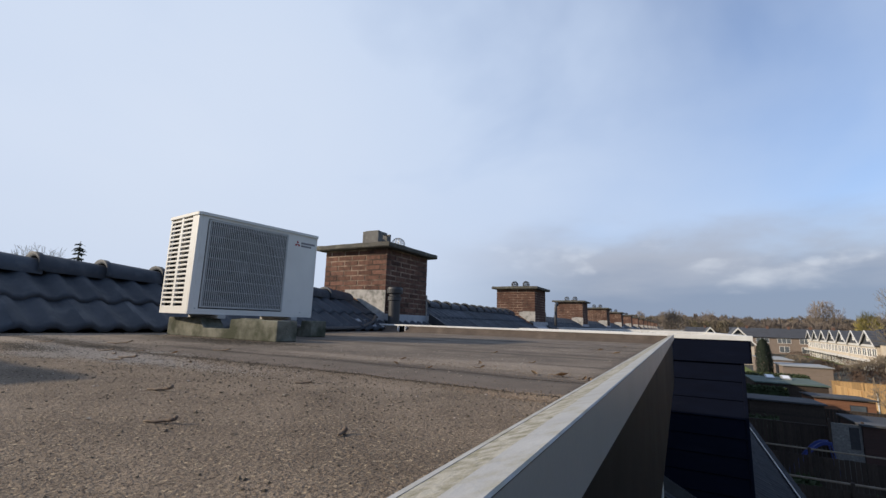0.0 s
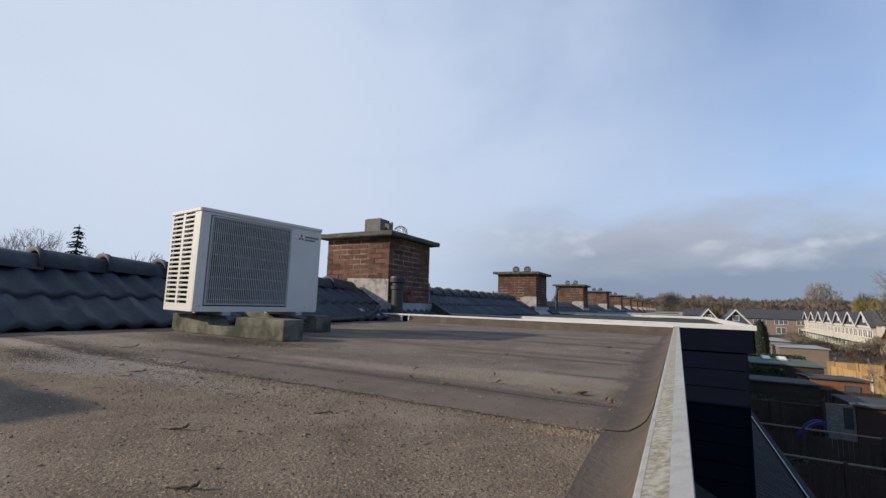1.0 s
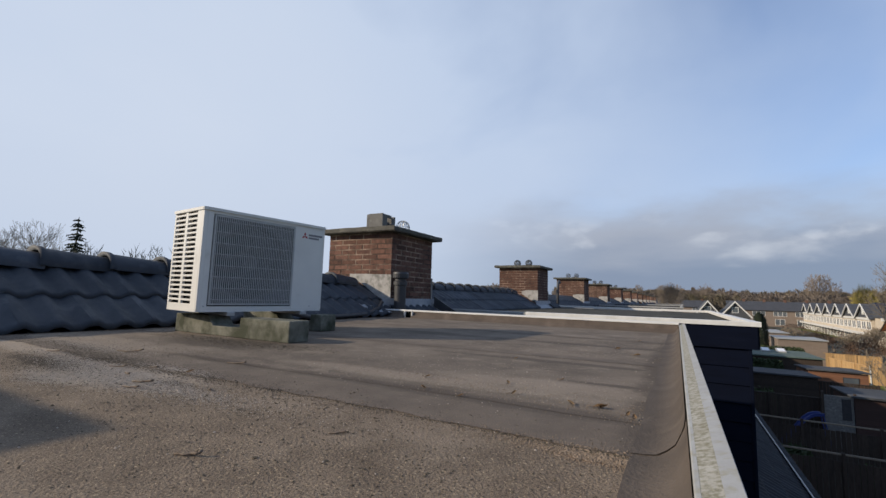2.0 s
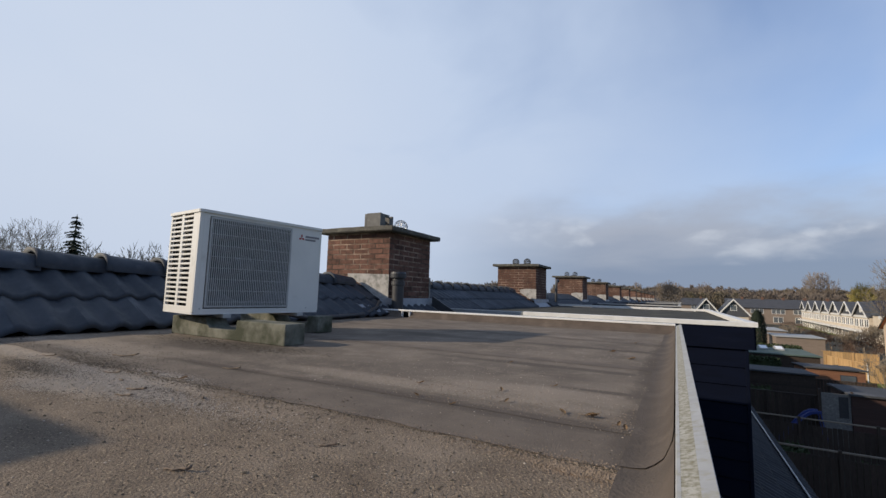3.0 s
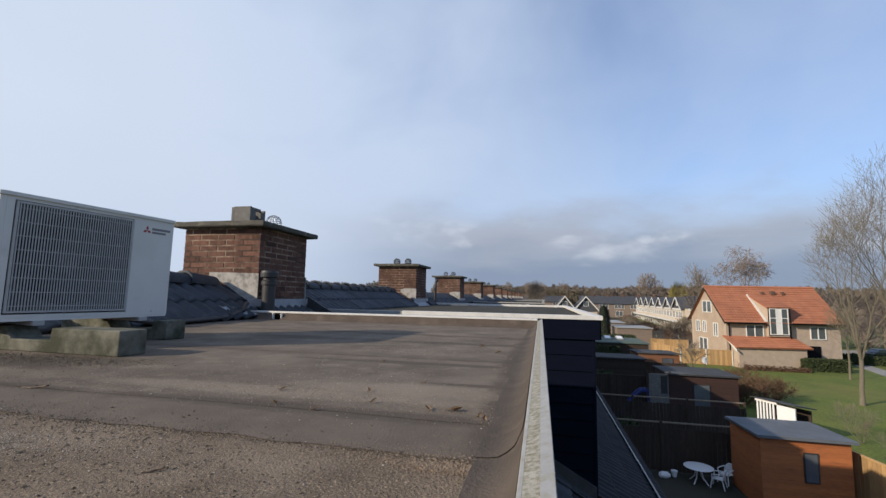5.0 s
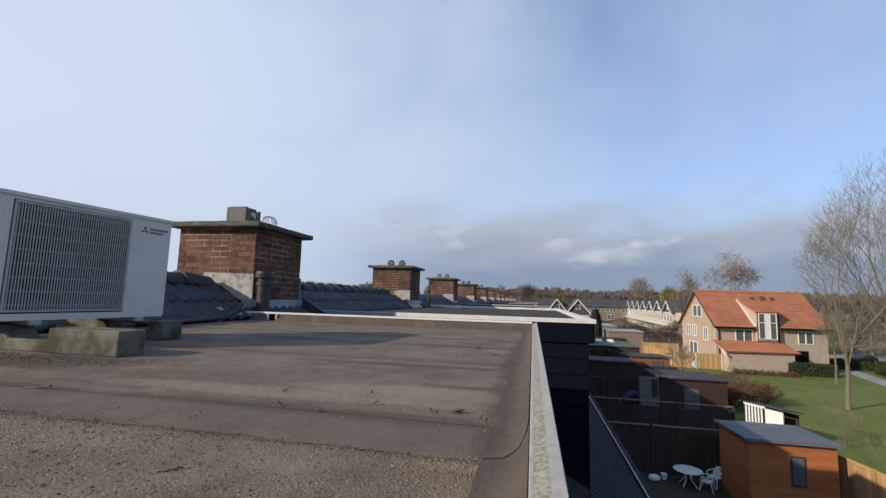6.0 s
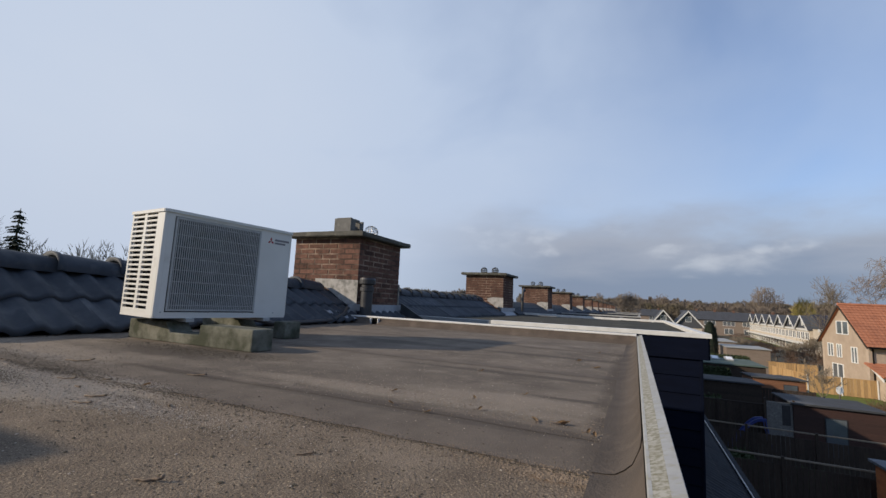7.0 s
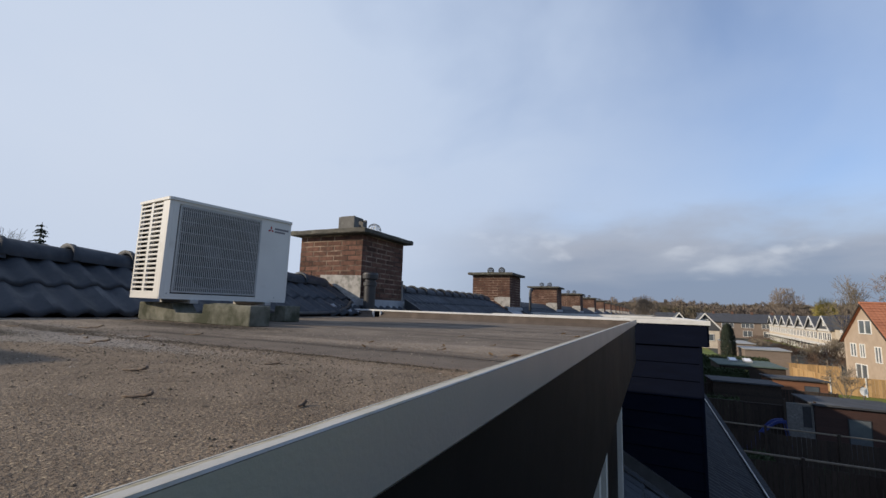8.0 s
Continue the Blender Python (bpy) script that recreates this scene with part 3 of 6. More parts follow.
# ---- roof tiles ----
def tile_mesh():
    """A pantile: wavy across, a thick lower edge; 0.40 down the slope, 0.30 wide."""
    bm = bmesh.new()
    prof = [(-0.158, 0.026), (-0.130, 0.030), (-0.085, 0.002), (-0.045, 0.002), (-0.012, 0.026), (0.016, 0.028), (0.060, 0.001), (0.100, 0.001), (0.132, 0.024), (0.152, 0.028)]
    top = [bm.verts.new((-0.20, y, z - 0.012)) for y, z in prof]
    mid = [bm.verts.new((0.17, y, z + 0.016)) for y, z in prof]
    low = [bm.verts.new((0.20, y, z + 0.010)) for y, z in prof]
    under = [bm.verts.new((0.198, y, z - 0.012)) for y, z in prof]
    for a, b in ((top, mid), (mid, low), (low, under)):
        for k in range(len(prof) - 1):
            bm.faces.new((a[k], b[k], b[k + 1], a[k + 1]))
    me = bpy.data.meshes.new("roof_tile")
    bm.to_mesh(me)
    bm.free()
    me.shade_smooth()
    return me


TILE = tile_mesh()
LOW_TILE = tile_mesh()
GAUGE = 0.325
DOWN = Vector((math.cos(radians(PITCH)), 0, -math.sin(radians(PITCH))))


def lay_tiles(parent, y0, y1, rows, side=1):
    """Rows of tiles counted from the ridge down, each an object on one mesh."""
    k = round((y1 - y0) / 0.30)
    for r in rows:
        for j in range(k):
            d = 0.215 + GAUGE * r
            p = Vector((RIDGE_X, y0 + 0.30 * (j + 0.5), RIDGE_Z + 0.006)) + DOWN * d
            tilt = random.uniform(-0.8, 0.8)
            m = pose(p.x, p.y + random.uniform(-0.003, 0.003), p.z, 0, PITCH + 0.6 + tilt, random.uniform(-0.5, 0.5))
            if side < 0:
                m = Matrix.Translation((RIDGE_X * 2, 0, 0)) @ Matrix.Diagonal((-1, 1, 1, 1)) @ m
            # courses below the twelfth take the copy with shade in its colour
            piece("roof_tile", LOW_TILE if r > 12 else TILE, "tile_shaded" if r > 12 else "tile", parent, m=m)


def ridge_mesh():
    """A half-round ridge tile with a flared, overlapping mouth."""
    bm = bmesh.new()
    rings = []
    for y, r, lift in ((0.0, 0.105, 0.021), (0.030, 0.105, 0.020), (0.048, 0.100, 0.013), (0.20, 0.095, 0.004), (0.40, 0.089, -0.008)):
        rings.append([bm.verts.new((r * 1.15 * math.cos(a), y, r * math.sin(a) * 0.92 + lift)) for a in (math.pi * (k / 10 * 1.16 - 0.08) for k in range(11))])
    for r, s in zip(rings, rings[1:]):
        for k in range(10):
            bm.faces.new((r[k], s[k], s[k + 1], r[k + 1]))
    inner = [bm.verts.new((v.co.x * 0.80, 0.012, v.co.z * 0.78)) for v in rings[0]]
    for k in range(10):
        bm.faces.new((inner[k], rings[0][k], rings[0][k + 1], inner[k + 1]))
    me = bpy.data.meshes.new("ridge_tile")
    bmesh.ops.recalc_face_normals(bm, faces=bm.faces)
    bm.to_mesh(me)
    bm.free()
    me.shade_smooth()
    return me


RIDGE = ridge_mesh()


def lay_ridge(parent, y0, y1):
    for j in range(int((y1 - y0) / 0.365)):
        piece("ridge_tile", RIDGE, "tile", parent, m=pose(RIDGE_X, y0 + 0.365 * j, RIDGE_Z - 0.005 + random.uniform(-0.004, 0.004), random.uniform(-0.6, 0.6), 0, random.uniform(-0.8, 0.8)))


def slope_board(x0, x1, y0, y1, lift=0.0):
    """The boarding under the tiles between two lines of the slope."""
    z0, z1 = slope_z(x0) + lift, slope_z(x1) + lift
    return one_prism([(x0, z0), (x1, z1), (x1, z1 - 0.12), (x0, z0 - 0.12)], y0, y1)


tiled_roof = thing("roof_tiled", "pitched roof of dark grey weathered concrete pantiles", "roof", kind="structure")
part("roof_board", slope_board(RIDGE_X, EAVE_X, FAR_Y + 0.06, NEXT_Y, -0.02), "dark_inside", tiled_roof)
part("roof_board", slope_board(RIDGE_X, DECK_X - 0.05, -3.2, FAR_Y + 0.06, -0.02), "dark_inside", tiled_roof)
part("roof_board", slope_board(RIDGE_X, DECK_X - 0.05, NEXT_Y, 22.0, -0.02), "dark_inside", tiled_roof)
part("roof_board", slope_board(-0.2, EAVE_X, -3.2, FAR_Y + 0.06, -0.03), "dark_inside", tiled_roof)
part("roof_board", slope_board(0.4, EAVE_X, NEXT_Y, 70.0, -0.03), "tile_shaded", tiled_roof)
part("roof_board", slope_board(-8.6, RIDGE_X, -3.2, 70.0, -0.02), "tile", tiled_roof)


# ---- outdoor unit on its blocks ----
def ac_unit():
    W, D, H = 0.800, 0.348, 0.560
    unit = thing("air_conditioner", "off-white outdoor air conditioner on concrete blocks with a grey grille", "air conditioner",
                 pose(-2.291, 1.390, 0.125, 0, 0.3, -7.5))
    # local: x to the back is negative, front face at x = 0, y along the front
    def rounded(x0, x1, y0, y1, r, k=5):
        pts = []
        for cx, cy, a0 in ((x1 - r, y0 + r, -90), (x1 - r, y1 - r, 0)):
            pts += [(cx + r * math.cos(radians(a0 + 90 * i / k)), cy + r * math.sin(radians(a0 + 90 * i / k))) for i in range(k + 1)]
        return pts + [(x0, y1), (x0, y0)]
    # front panel with an opening for the grille
    gy0, gy1, gz0, gz1 = 0.056, 0.562, 0.036, 0.525
    t = 0.012
    def front(y0, y1, z0, z1):
        return one_box((-t, y0, z0), (0, y1, z1), 0.0015)
    part("front_panel", front(gy1, W - 0.022, 0.012, H - 0.012), "casing", unit, "plain off-white front panel")
    part("front_panel", front(0.022, gy0 - 0.0035, 0.012, H - 0.012), "casing", unit)
    part("front_panel", front(gy0 - 0.007, gy1, 0.012, gz0 - 0.006), "casing", unit)
    part("front_panel", front(gy0 - 0.007, gy1, gz1 + 0.003, H - 0.012), "casing", unit)
    for y in (0.0, W - 0.022):
        bm = bmesh.new()
        flip = y > 0
        pts = [(-0.022, 0.0), (-0.0066, 0.0024), (-0.0024, 0.0066), (0.0, 0.022), (-0.012, 0.022), (-0.022, 0.012)]
        pts = [(px, (W - py) if flip else py) for px, py in pts]
        prism(bm, pts, 0.012, H - 0.012, "z")
        part("corner_post", bm, "casing", unit)
    part("side_panel", one_box((-D, W - 0.010, 0.012), (-0.022, W, H - 0.012), 0.001), "casing", unit)
    part("back_panel", one_box((-D, 0.02, 0.012), (-D + 0.01, W - 0.01, H - 0.012)), "fins", unit)
    bm = bmesh.new()
    prism(bm, rounded(-D - 0.004, 0.009, -0.006, W + 0.006, 0.026), H - 0.016, H, "z")
    part("top_cover", bm, "casing", unit, "off-white lid with a rounded lip")
    bm = bmesh.new()
    prism(bm, rounded(-D, 0.0, 0.0, W, 0.022), 0.0, 0.012, "z")
    part("base_pan", bm, "casing", unit)
    part("corner_cap", one_box((-D + 0.02, 0.02, H + 0.0005), (-D + 0.13, 0.13, H + 0.008), 0.003), "casing_grey", unit, "lifted grey corner of the lid")
    # slatted side: two columns of louvres
    for k in range(20):
        z = 0.030 + k * 0.0259
        for x0, x1 in ((-0.184, -0.075), (-0.331, -0.212)):
            part("louvre", one_box((x0, 0.0, z), (x1, 0.010, z + 0.0108), 0.0012), "casing", unit)
    for x0, x1 in ((-D, -0.331), (-0.212, -0.184), (-0.075, -0.020)):
        part("louvre_frame", one_box((x0, 0.0, 0.012), (x1, 0.013, H - 0.012), 0.001), "casing", unit)
    part("louvre_frame", one_box((-0.333, 0.0005, 0.012), (-0.074, 0.0125, 0.030)), "casing", unit)
    part("coil", one_box((-D + 0.02, 0.03, 0.02), (-D + 0.055, W - 0.03, H - 0.02)), "fins", unit, "dark finned coil")
    part("coil", one_box((-D + 0.02, 0.030, 0.02), (-0.05, 0.055, H - 0.02)), "dark_inside", unit)
    # fan in its ring
    cy, cz = 0.309, 0.281
    bm = bmesh.new()
    ring = [(0.222, -0.10), (0.222, -0.035), (0.228, -0.022), (0.262, -0.020), (0.262, -0.024), (0.232, -0.026), (0.226, -0.036), (0.226, -0.10)]
    k = 40
    rows = [[bm.verts.new((x, cy + r * math.cos(2 * math.pi * i / k), cz + r * 0.97 * math.sin(2 * math.pi * i / k))) for i in range(k)] for r, x in ring]
    for a, b in zip(rows, rows[1:]):
        for i in range(k):
            bm.faces.new((a[i], a[(i + 1) % k], b[(i + 1) % k], b[i]))
    part("fan_ring", bm, "fins", unit, smooth=True)
    # plate behind the grille with the round fan opening in it
    bm = bmesh.new()
    inner, outer = [], []
    for i in range(64):
        c, d = math.cos(2 * math.pi * i / 64), math.sin(2 * math.pi * i / 64)
        k = 1 / max(abs(c), abs(d))
        q = (abs(c) ** 2.8 + abs(d) ** 2.8) ** (-1 / 2.8)
        inner.append((cy + 0.232 * c * q, cz + 0.222 * d * q))
        outer.append((max(gy0 + 0.002, min(gy1 - 0.002, cy + 0.25 * c * k)), max(gz0 + 0.002, min(gz1 - 0.002, cz + 0.236 * d * k))))
    rings = [[bm.verts.new((x, *q)) for q in pts] for x, pts in ((-0.040, inner), (-0.016, inner), (-0.012, outer), (-0.040, outer))]
    for a, b in zip(rings, rings[1:]):
        for i in range(64):
            bm.faces.new((a[i], a[(i + 1) % 64], b[(i + 1) % 64], b[i]))
    bmesh.ops.recalc_face_normals(bm, faces=bm.faces)
    part("fan_plate", bm, "fins", unit, "grey plate round the fan opening")
    part("baffle", one_box((-0.13, gy1 + 0.01, 0.012), (-0.12, gy1 + 0.016, H - 0.02)), "dark_inside", unit)
    part("fan_back", one_box((-0.19, 0.06, 0.02), (-0.18, W - 0.2, H - 0.02)), "dark_inside", unit)
    for b in range(3):
        fan = bmesh.new()
        a0 = radians(120 * b + 15)
        vs = []
        for i in range(7):
            for j in range(4):
                r = 0.05 + 0.16 * j / 3
                a = a0 + radians(85) * (i / 6) * (0.6 + 0.4 * j / 3)
                vs.append(fan.verts.new((-0.11 + 0.05 * i / 6, cy + r * math.cos(a), cz + r * math.sin(a))))
        for i in range(6):
            for j in range(3):
                fan.faces.new((vs[i * 4 + j], vs[i * 4 + j + 1], vs[i * 4 + j + 5], vs[i * 4 + j + 4]))
        part("fan_blade", fan, "dark_inside", unit, "dark fan blade at rest", smooth=True)
    bm = bmesh.new()
    tube(bm, [(-0.13, cy, cz), (-0.075, cy, cz), (-0.06, cy, cz)], [0.055, 0.055, 0.035], 20)
    part("fan_hub", bm, "fins", unit)
    # grille: frame, upright bars, cross wires
    g = bmesh.new()
    for a, b in (((-0.004, gy0, gz0), (0.006, gy0 + 0.010, gz1)), ((-0.004, gy1 - 0.010, gz0), (0.006, gy1, gz1)), ((-0.004, gy0 + 0.01, gz0), (0.006, gy1 - 0.01, gz0 + 0.010)), ((-0.004, gy0 + 0.01, gz1 - 0.010), (0.006, gy1 - 0.01, gz1))):
        box(g, a, b, 0.002)
    grille = part("grille", g, "grille_grey", unit, "grey moulded grille frame")
    n = 44
    bar = one_box((-0.0014, -0.0023, 0.0), (0.0014, 0.0023, gz1 - gz0 - 0.02))
    bar_me = bpy.data.meshes.new("bar")
    bar.to_mesh(bar_me)
    bar.free()
    for i in range(n):
        piece("bar", bar_me, "grille_grey", grille, m=pose(0.006, gy0 + 0.014 + (gy1 - gy0 - 0.028) * i / (n - 1), gz0 + 0.01))
    wire = one_tube([(0, gy0 + 0.01, 0), (0, gy1 - 0.01, 0)], 0.0017, 6)
    wire_me = bpy.data.meshes.new("cross_wire")
    wire.to_mesh(wire_me)
    wire.free()
    for i in range(8):
        piece("cross_wire", wire_me, "grille_grey", grille, m=pose(0.0072, 0, gz0 + 0.03 + (gz1 - gz0 - 0.06) * i / 7))
    # badge: a red mark and two bars in place of the maker's name
    bm = bmesh.new()
    for a in (90, 210, 330):
        c = Vector((0, 0.636 + 0.0125 * math.cos(radians(a)), 0.480 + 0.0125 * math.sin(radians(a))))
        u, v = Vector((0, math.cos(radians(a)), math.sin(radians(a)))), Vector((0, -math.sin(radians(a)), math.cos(radians(a))))
        q = [c + u * 0.0125, c + v * 0.0072, c - u * 0.0125, c - v * 0.0072]
        lo, hi = [bm.verts.new(p + Vector((0.0002, 0, 0))) for p in q], [bm.verts.new(p + Vector((0.0012, 0, 0))) for p in q]
        bm.faces.new(hi)
        for i in range(4):
            bm.faces.new((lo[i], lo[(i + 1) % 4], hi[(i + 1) % 4], hi[i]))
    part("badge", bm, "logo_red", unit, "small red badge")
    part("badge_bar", one_box((0.0003, 0.664, 0.484), (0.0012, 0.772, 0.497)), "logo_grey", unit)
    part("badge_bar", one_box((0.0003, 0.664, 0.465), (0.0012, 0.745, 0.477)), "logo_grey", unit)
    for y in (0.16, 0.63):
        bm = bmesh.new()
        box(bm, (-D + 0.0, y, -0.022), (0.012, y + 0.045, -0.001), 0.003)
        part("foot", bm, "casing_grey", unit)
    for y, z in ((0.035, 0.03), (0.70, 0.03), (0.28, 0.03), (0.49, 0.03)):
        part("screw", one_tube([(-0.001, y, z), (0.002, y, z)], 0.004, 10), "casing_grey", unit)
    return unit


ac_unit()


def support_block(name_label, m, saddle):
    """A cast block with raised ends and a sloping saddle between them."""
    th = thing("concrete_block", name_label, "concrete block", m, "blocks under the unit")
    bm = bmesh.new()
    prof = [(0.0, 0.0), (0.0, 0.103), (-saddle[0], 0.103), (-saddle[0] - 0.004, 0.052), (-saddle[1], 0.050), (-saddle[1] - 0.05, 0.103), (-saddle[2], 0.103), (-saddle[2], 0.0)]
    vs = prism(bm, prof, 0.0, 0.125)
    bmesh.ops.bevel(bm, geom=list(bm.edges), offset=0.005, segments=2, profile=0.5, affect="EDGES")
    part("block_body", bm, "concrete", th, "mossy cast concrete")
    return th


support_block("mossy grey concrete block under the outdoor unit", pose(-1.705, 1.485, 0.002, 0, 0, -0.5), (0.36, 0.58, 0.93))
support_block("damp concrete block under the outdoor unit's shaded end", pose(-2.06, 2.06, 0.002, 0, 0, -3), (0.10, 0.40, 0.80))


# ---- chimneys ----
BW, BH, BD, JOINT = 0.205, 0.0470, 0.09, 0.0155
CX, CY, CBOT, CTOP = 0.49, 0.475, -0.55, 0.586


def brick_mesh(w, d):
    bm = bmesh.new()
    box(bm, (-w / 2, -d / 2, 0), (w / 2, d / 2, BH))
    me = bpy.data.meshes.new("brick")
    bmesh.ops.bevel(bm, geom=[e for e in bm.edges if abs(e.verts[0].co.z - e.verts[1].co.z) > 0.01], offset=0.003, segments=1, affect="EDGES")
    bm.to_mesh(me)
    bm.free()
    return me


def brick_places():
    """Poses and kinds of all bricks of one shaft, course by course."""
    out = []
    courses = int((CTOP - CBOT) / (BH + JOINT))
    for c in range(courses):
        z = CBOT + 0.006 + c * (BH + JOINT)
        for face in range(4):
            half, other = (CX, CY) if face % 2 == 0 else (CY, CX)
            span = 2 * half - BD - JOINT
            start = -half + (0 if c % 2 == 0 else BD + JOINT)
            n = 4
            w = (span - JOINT * (n - 1)) / n
            for k in range(n):
                u = start + w / 2 + k * (w + JOINT)
                dx = random.uniform(-0.0025, 0.0025)
                v = -(other - BD / 2) + dx
                a = 90 * face
                p = Matrix.Rotation(radians(a), 4, "Z") @ Vector((u, v, z))
                out.append((face % 2, pose(p.x, p.y, p.z, 0, random.uniform(-0.5, 0.5), a + random.uniform(-0.5, 0.5)), w))
    return out


PLACES = brick_places()
BRICKS = [brick_mesh((2 * h - BD - JOINT - 3 * JOINT) / 4, BD) for h in (CX, CY)]


def wire_cowl(parent, x, y, z, r=0.062, gauge=0.0022, material="wire"):
    cowl = part("cowl_collar", one_tube([(x, y, z), (x, y, z + 0.03)], [r * 0.75, r * 0.75], 16), "wire", parent, "galvanised collar")
    bm = bmesh.new()
    for k in range(7):
        a = math.pi * k / 7
        pts = [(x + r * math.cos(t) * math.cos(a), y + r * math.cos(t) * math.sin(a), z + 0.085 + r * math.sin(t)) for t in (radians(-60 + 300 * i / 14) for i in range(15))]
        tube(bm, pts, gauge, 4)
    for h in (-0.4, 0.1, 0.6):
        rr = r * math.sqrt(1 - h * h)
        pts = [(x + rr * math.cos(t), y + rr * math.sin(t), z + 0.085 + r * h) for t in (2 * math.pi * i / 16 for i in range(17))]
        tube(bm, pts, gauge, 4, False)
    part("wire_cage", bm, material, parent, "round wire bird guard")


def coping(bm, grow=0.0):
    prof = [(-CX - 0.10, CTOP), (-CX - 0.105, CTOP + 0.045), (-CX - 0.09, CTOP + 0.06), (CX + 0.09, CTOP + 0.06), (CX + 0.105, CTOP + 0.045), (CX + 0.10, CTOP)]
    vs = prism(bm, prof, -CY - 0.105, CY + 0.105)
    bmesh.ops.bevel(bm, geom=list(bm.edges), offset=0.008, segments=2, affect="EDGES")
    bmesh.ops.subdivide_edges(bm, edges=[e for e in bm.edges if e.calc_length() > 0.3], cuts=7, use_grid_fill=True)
    for v in bm.verts:
        v.co += 0.006 * Vector(noise.noise_vector(v.co * 6)) + 0.003 * Vector(noise.noise_vector(v.co * 21))


CH_Z = 0.40


def chimney(y, single):
    ch = thing("chimney", "red brick chimney with a mossy concrete cap, leaded foot" if single else "brick chimney with two wire cowls on its concrete cap", "chimney",
               pose(RIDGE_X, y, CH_Z), "chimneys along the ridge")
    part("mortar_core", one_box((-CX + 0.003, -CY + 0.003, CBOT), (CX - 0.003, CY - 0.003, CTOP)), "mortar", ch)
    if single:
        for kind, m, w in PLACES:
            piece("brick", BRICKS[kind], "brick", ch, m=m)
    else:
        bm = bmesh.new()
        for kind, m, w in PLACES:
            if m.translation.z > -0.35:
                box(bm, (-w / 2, -BD / 2, 0), (w / 2, BD / 2, BH), 0, m)
        tagged(part("brickwork", bm, "brick", ch), kind="stuff")
    bm = bmesh.new()
    coping(bm)
    part("cap", bm, "coping", ch, "weathered concrete cap")
    # leadwork: sloped apron on the near and far faces, skirt on the garden side
    for s in (-1, 1):
        y0, y1 = (-CY - 0.014, -CY - 0.004) if s < 0 else (CY + 0.004, CY + 0.014)
        top = 0.085
        edge = [(-0.12, top), (0.12, top), (0.26, top - 0.004), (CX + 0.012, top - 0.008), (CX + 0.012, -0.26), (0.34, -0.20), (0.12, -0.06), (0.0, 0.0), (-0.12, -0.06)] if single else \
            [(0.10, 0.02), (0.24, 0.045), (CX + 0.012, 0.04), (CX + 0.012, -0.26), (0.34, -0.20), (0.10, -0.05)]
        bm = one_prism(edge, y0, y1)
        part("flashing", bm, "render_grey", ch, "pale step flashing with old mortar")
    bm = one_prism([(CX + 0.005, -0.20), (CX + 0.016, -0.20), (CX + 0.024, -0.30), (CX + 0.17, -0.40), (CX + 0.17, -0.41), (CX + 0.005, -0.33)], -CY - 0.16, CY + 0.16)
    part("apron", bm, "lead", ch, "dull grey lead apron")
    zt = CTOP + 0.06
    if single:
        for a, b in (((-0.17, -0.15, zt), (-0.135, 0.14, zt + 0.250)), ((-0.135, -0.15, zt), (0.09, -0.118, zt + 0.255)), ((-0.135, 0.108, zt), (0.09, 0.14, zt + 0.245)), ((0.058, -0.117, zt), (0.09, -0.045, zt + 0.25)), ((0.058, 0.05, zt), (0.09, 0.107, zt + 0.22)),
                     ((0.058, -0.044, zt), (0.09, 0.049, zt + 0.07)), ((-0.134, -0.117, zt), (0.057, 0.107, zt + 0.05)), ((0.058, -0.044, zt + 0.215), (0.09, 0.049, zt + 0.25))):
            part("flue_wall", one_box(a, b, 0.004), "flue_grey", ch, "grey concrete wall of an open flue")
        part("flue_plinth", one_box((-0.25, -0.24, zt - 0.006), (0.16, 0.19, zt + 0.045), 0.012), "coping", ch)
        wire_cowl(ch, 0.27, 0.06, zt - 0.004, 0.092, 0.003)
    else:
        for x in (-0.15, 0.15):
            part("flue_pot", one_tube([(x, -0.08, zt - 0.01), (x, -0.08, zt + 0.015)], [0.075, 0.07], 14), "coping", ch)
            wire_cowl(ch, x, -0.08, zt + 0.0, 0.085, 0.0055, "lead_dark")
        part("flue_plinth", one_box((-0.05, 0.1, zt - 0.005), (0.12, 0.26, zt + 0.06), 0.006), "render_grey", ch)
    return ch


chimney(PARTY, True)
chimney(PARTY - HOUSE - 0.35, True)
second = chimney(PARTY + HOUSE + 0.15, False)
for k in range(2, 13):
    copy_thing(second, pose(RIDGE_X, PARTY + HOUSE * k + 0.15, CH_Z))


def vent_pipe(x, y, z0, z1):
    th = thing("vent_pipe", "black plastic vent pipe with a cap beside the chimney", "vent pipe", pose(x, y, z0))
    h = z1 - z0
    bm = bmesh.new()
    lathe(bm, [(0.068, -0.1), (0.068, h * 0.72), (0.080, h * 0.73), (0.080, h * 0.80), (0.066, h * 0.82), (0.066, h * 0.88)], 24)
    part("pipe", bm, "plastic_black", th, smooth=False)
    bm = bmesh.new()
    lathe(bm, [(0.07, h * 0.86), (0.092, h * 0.88), (0.094, h * 0.96), (0.085, h), (0.02, h + 0.004)], 24)
    part("cap", bm, "plastic_black", th, "black ribbed vent cap")




def loose_cable():
    th = thing("cable", "black insulated cable lying along the roof edge", "cable")
    pts = [(-2.62, 2.1, 0.22), (-2.72, 2.3, 0.10), (-2.80, 2.7, 0.035), (-2.86, 3.2, 0.03), (-2.90, 3.6, 0.04), (-2.95, 3.85, 0.10), (-3.02, 3.98, 0.16), (-3.06, 4.10, 0.14)]
    part("cable_run", one_tube(pts, 0.018, 8), "plastic_black", th, smooth=True)


loose_cable()


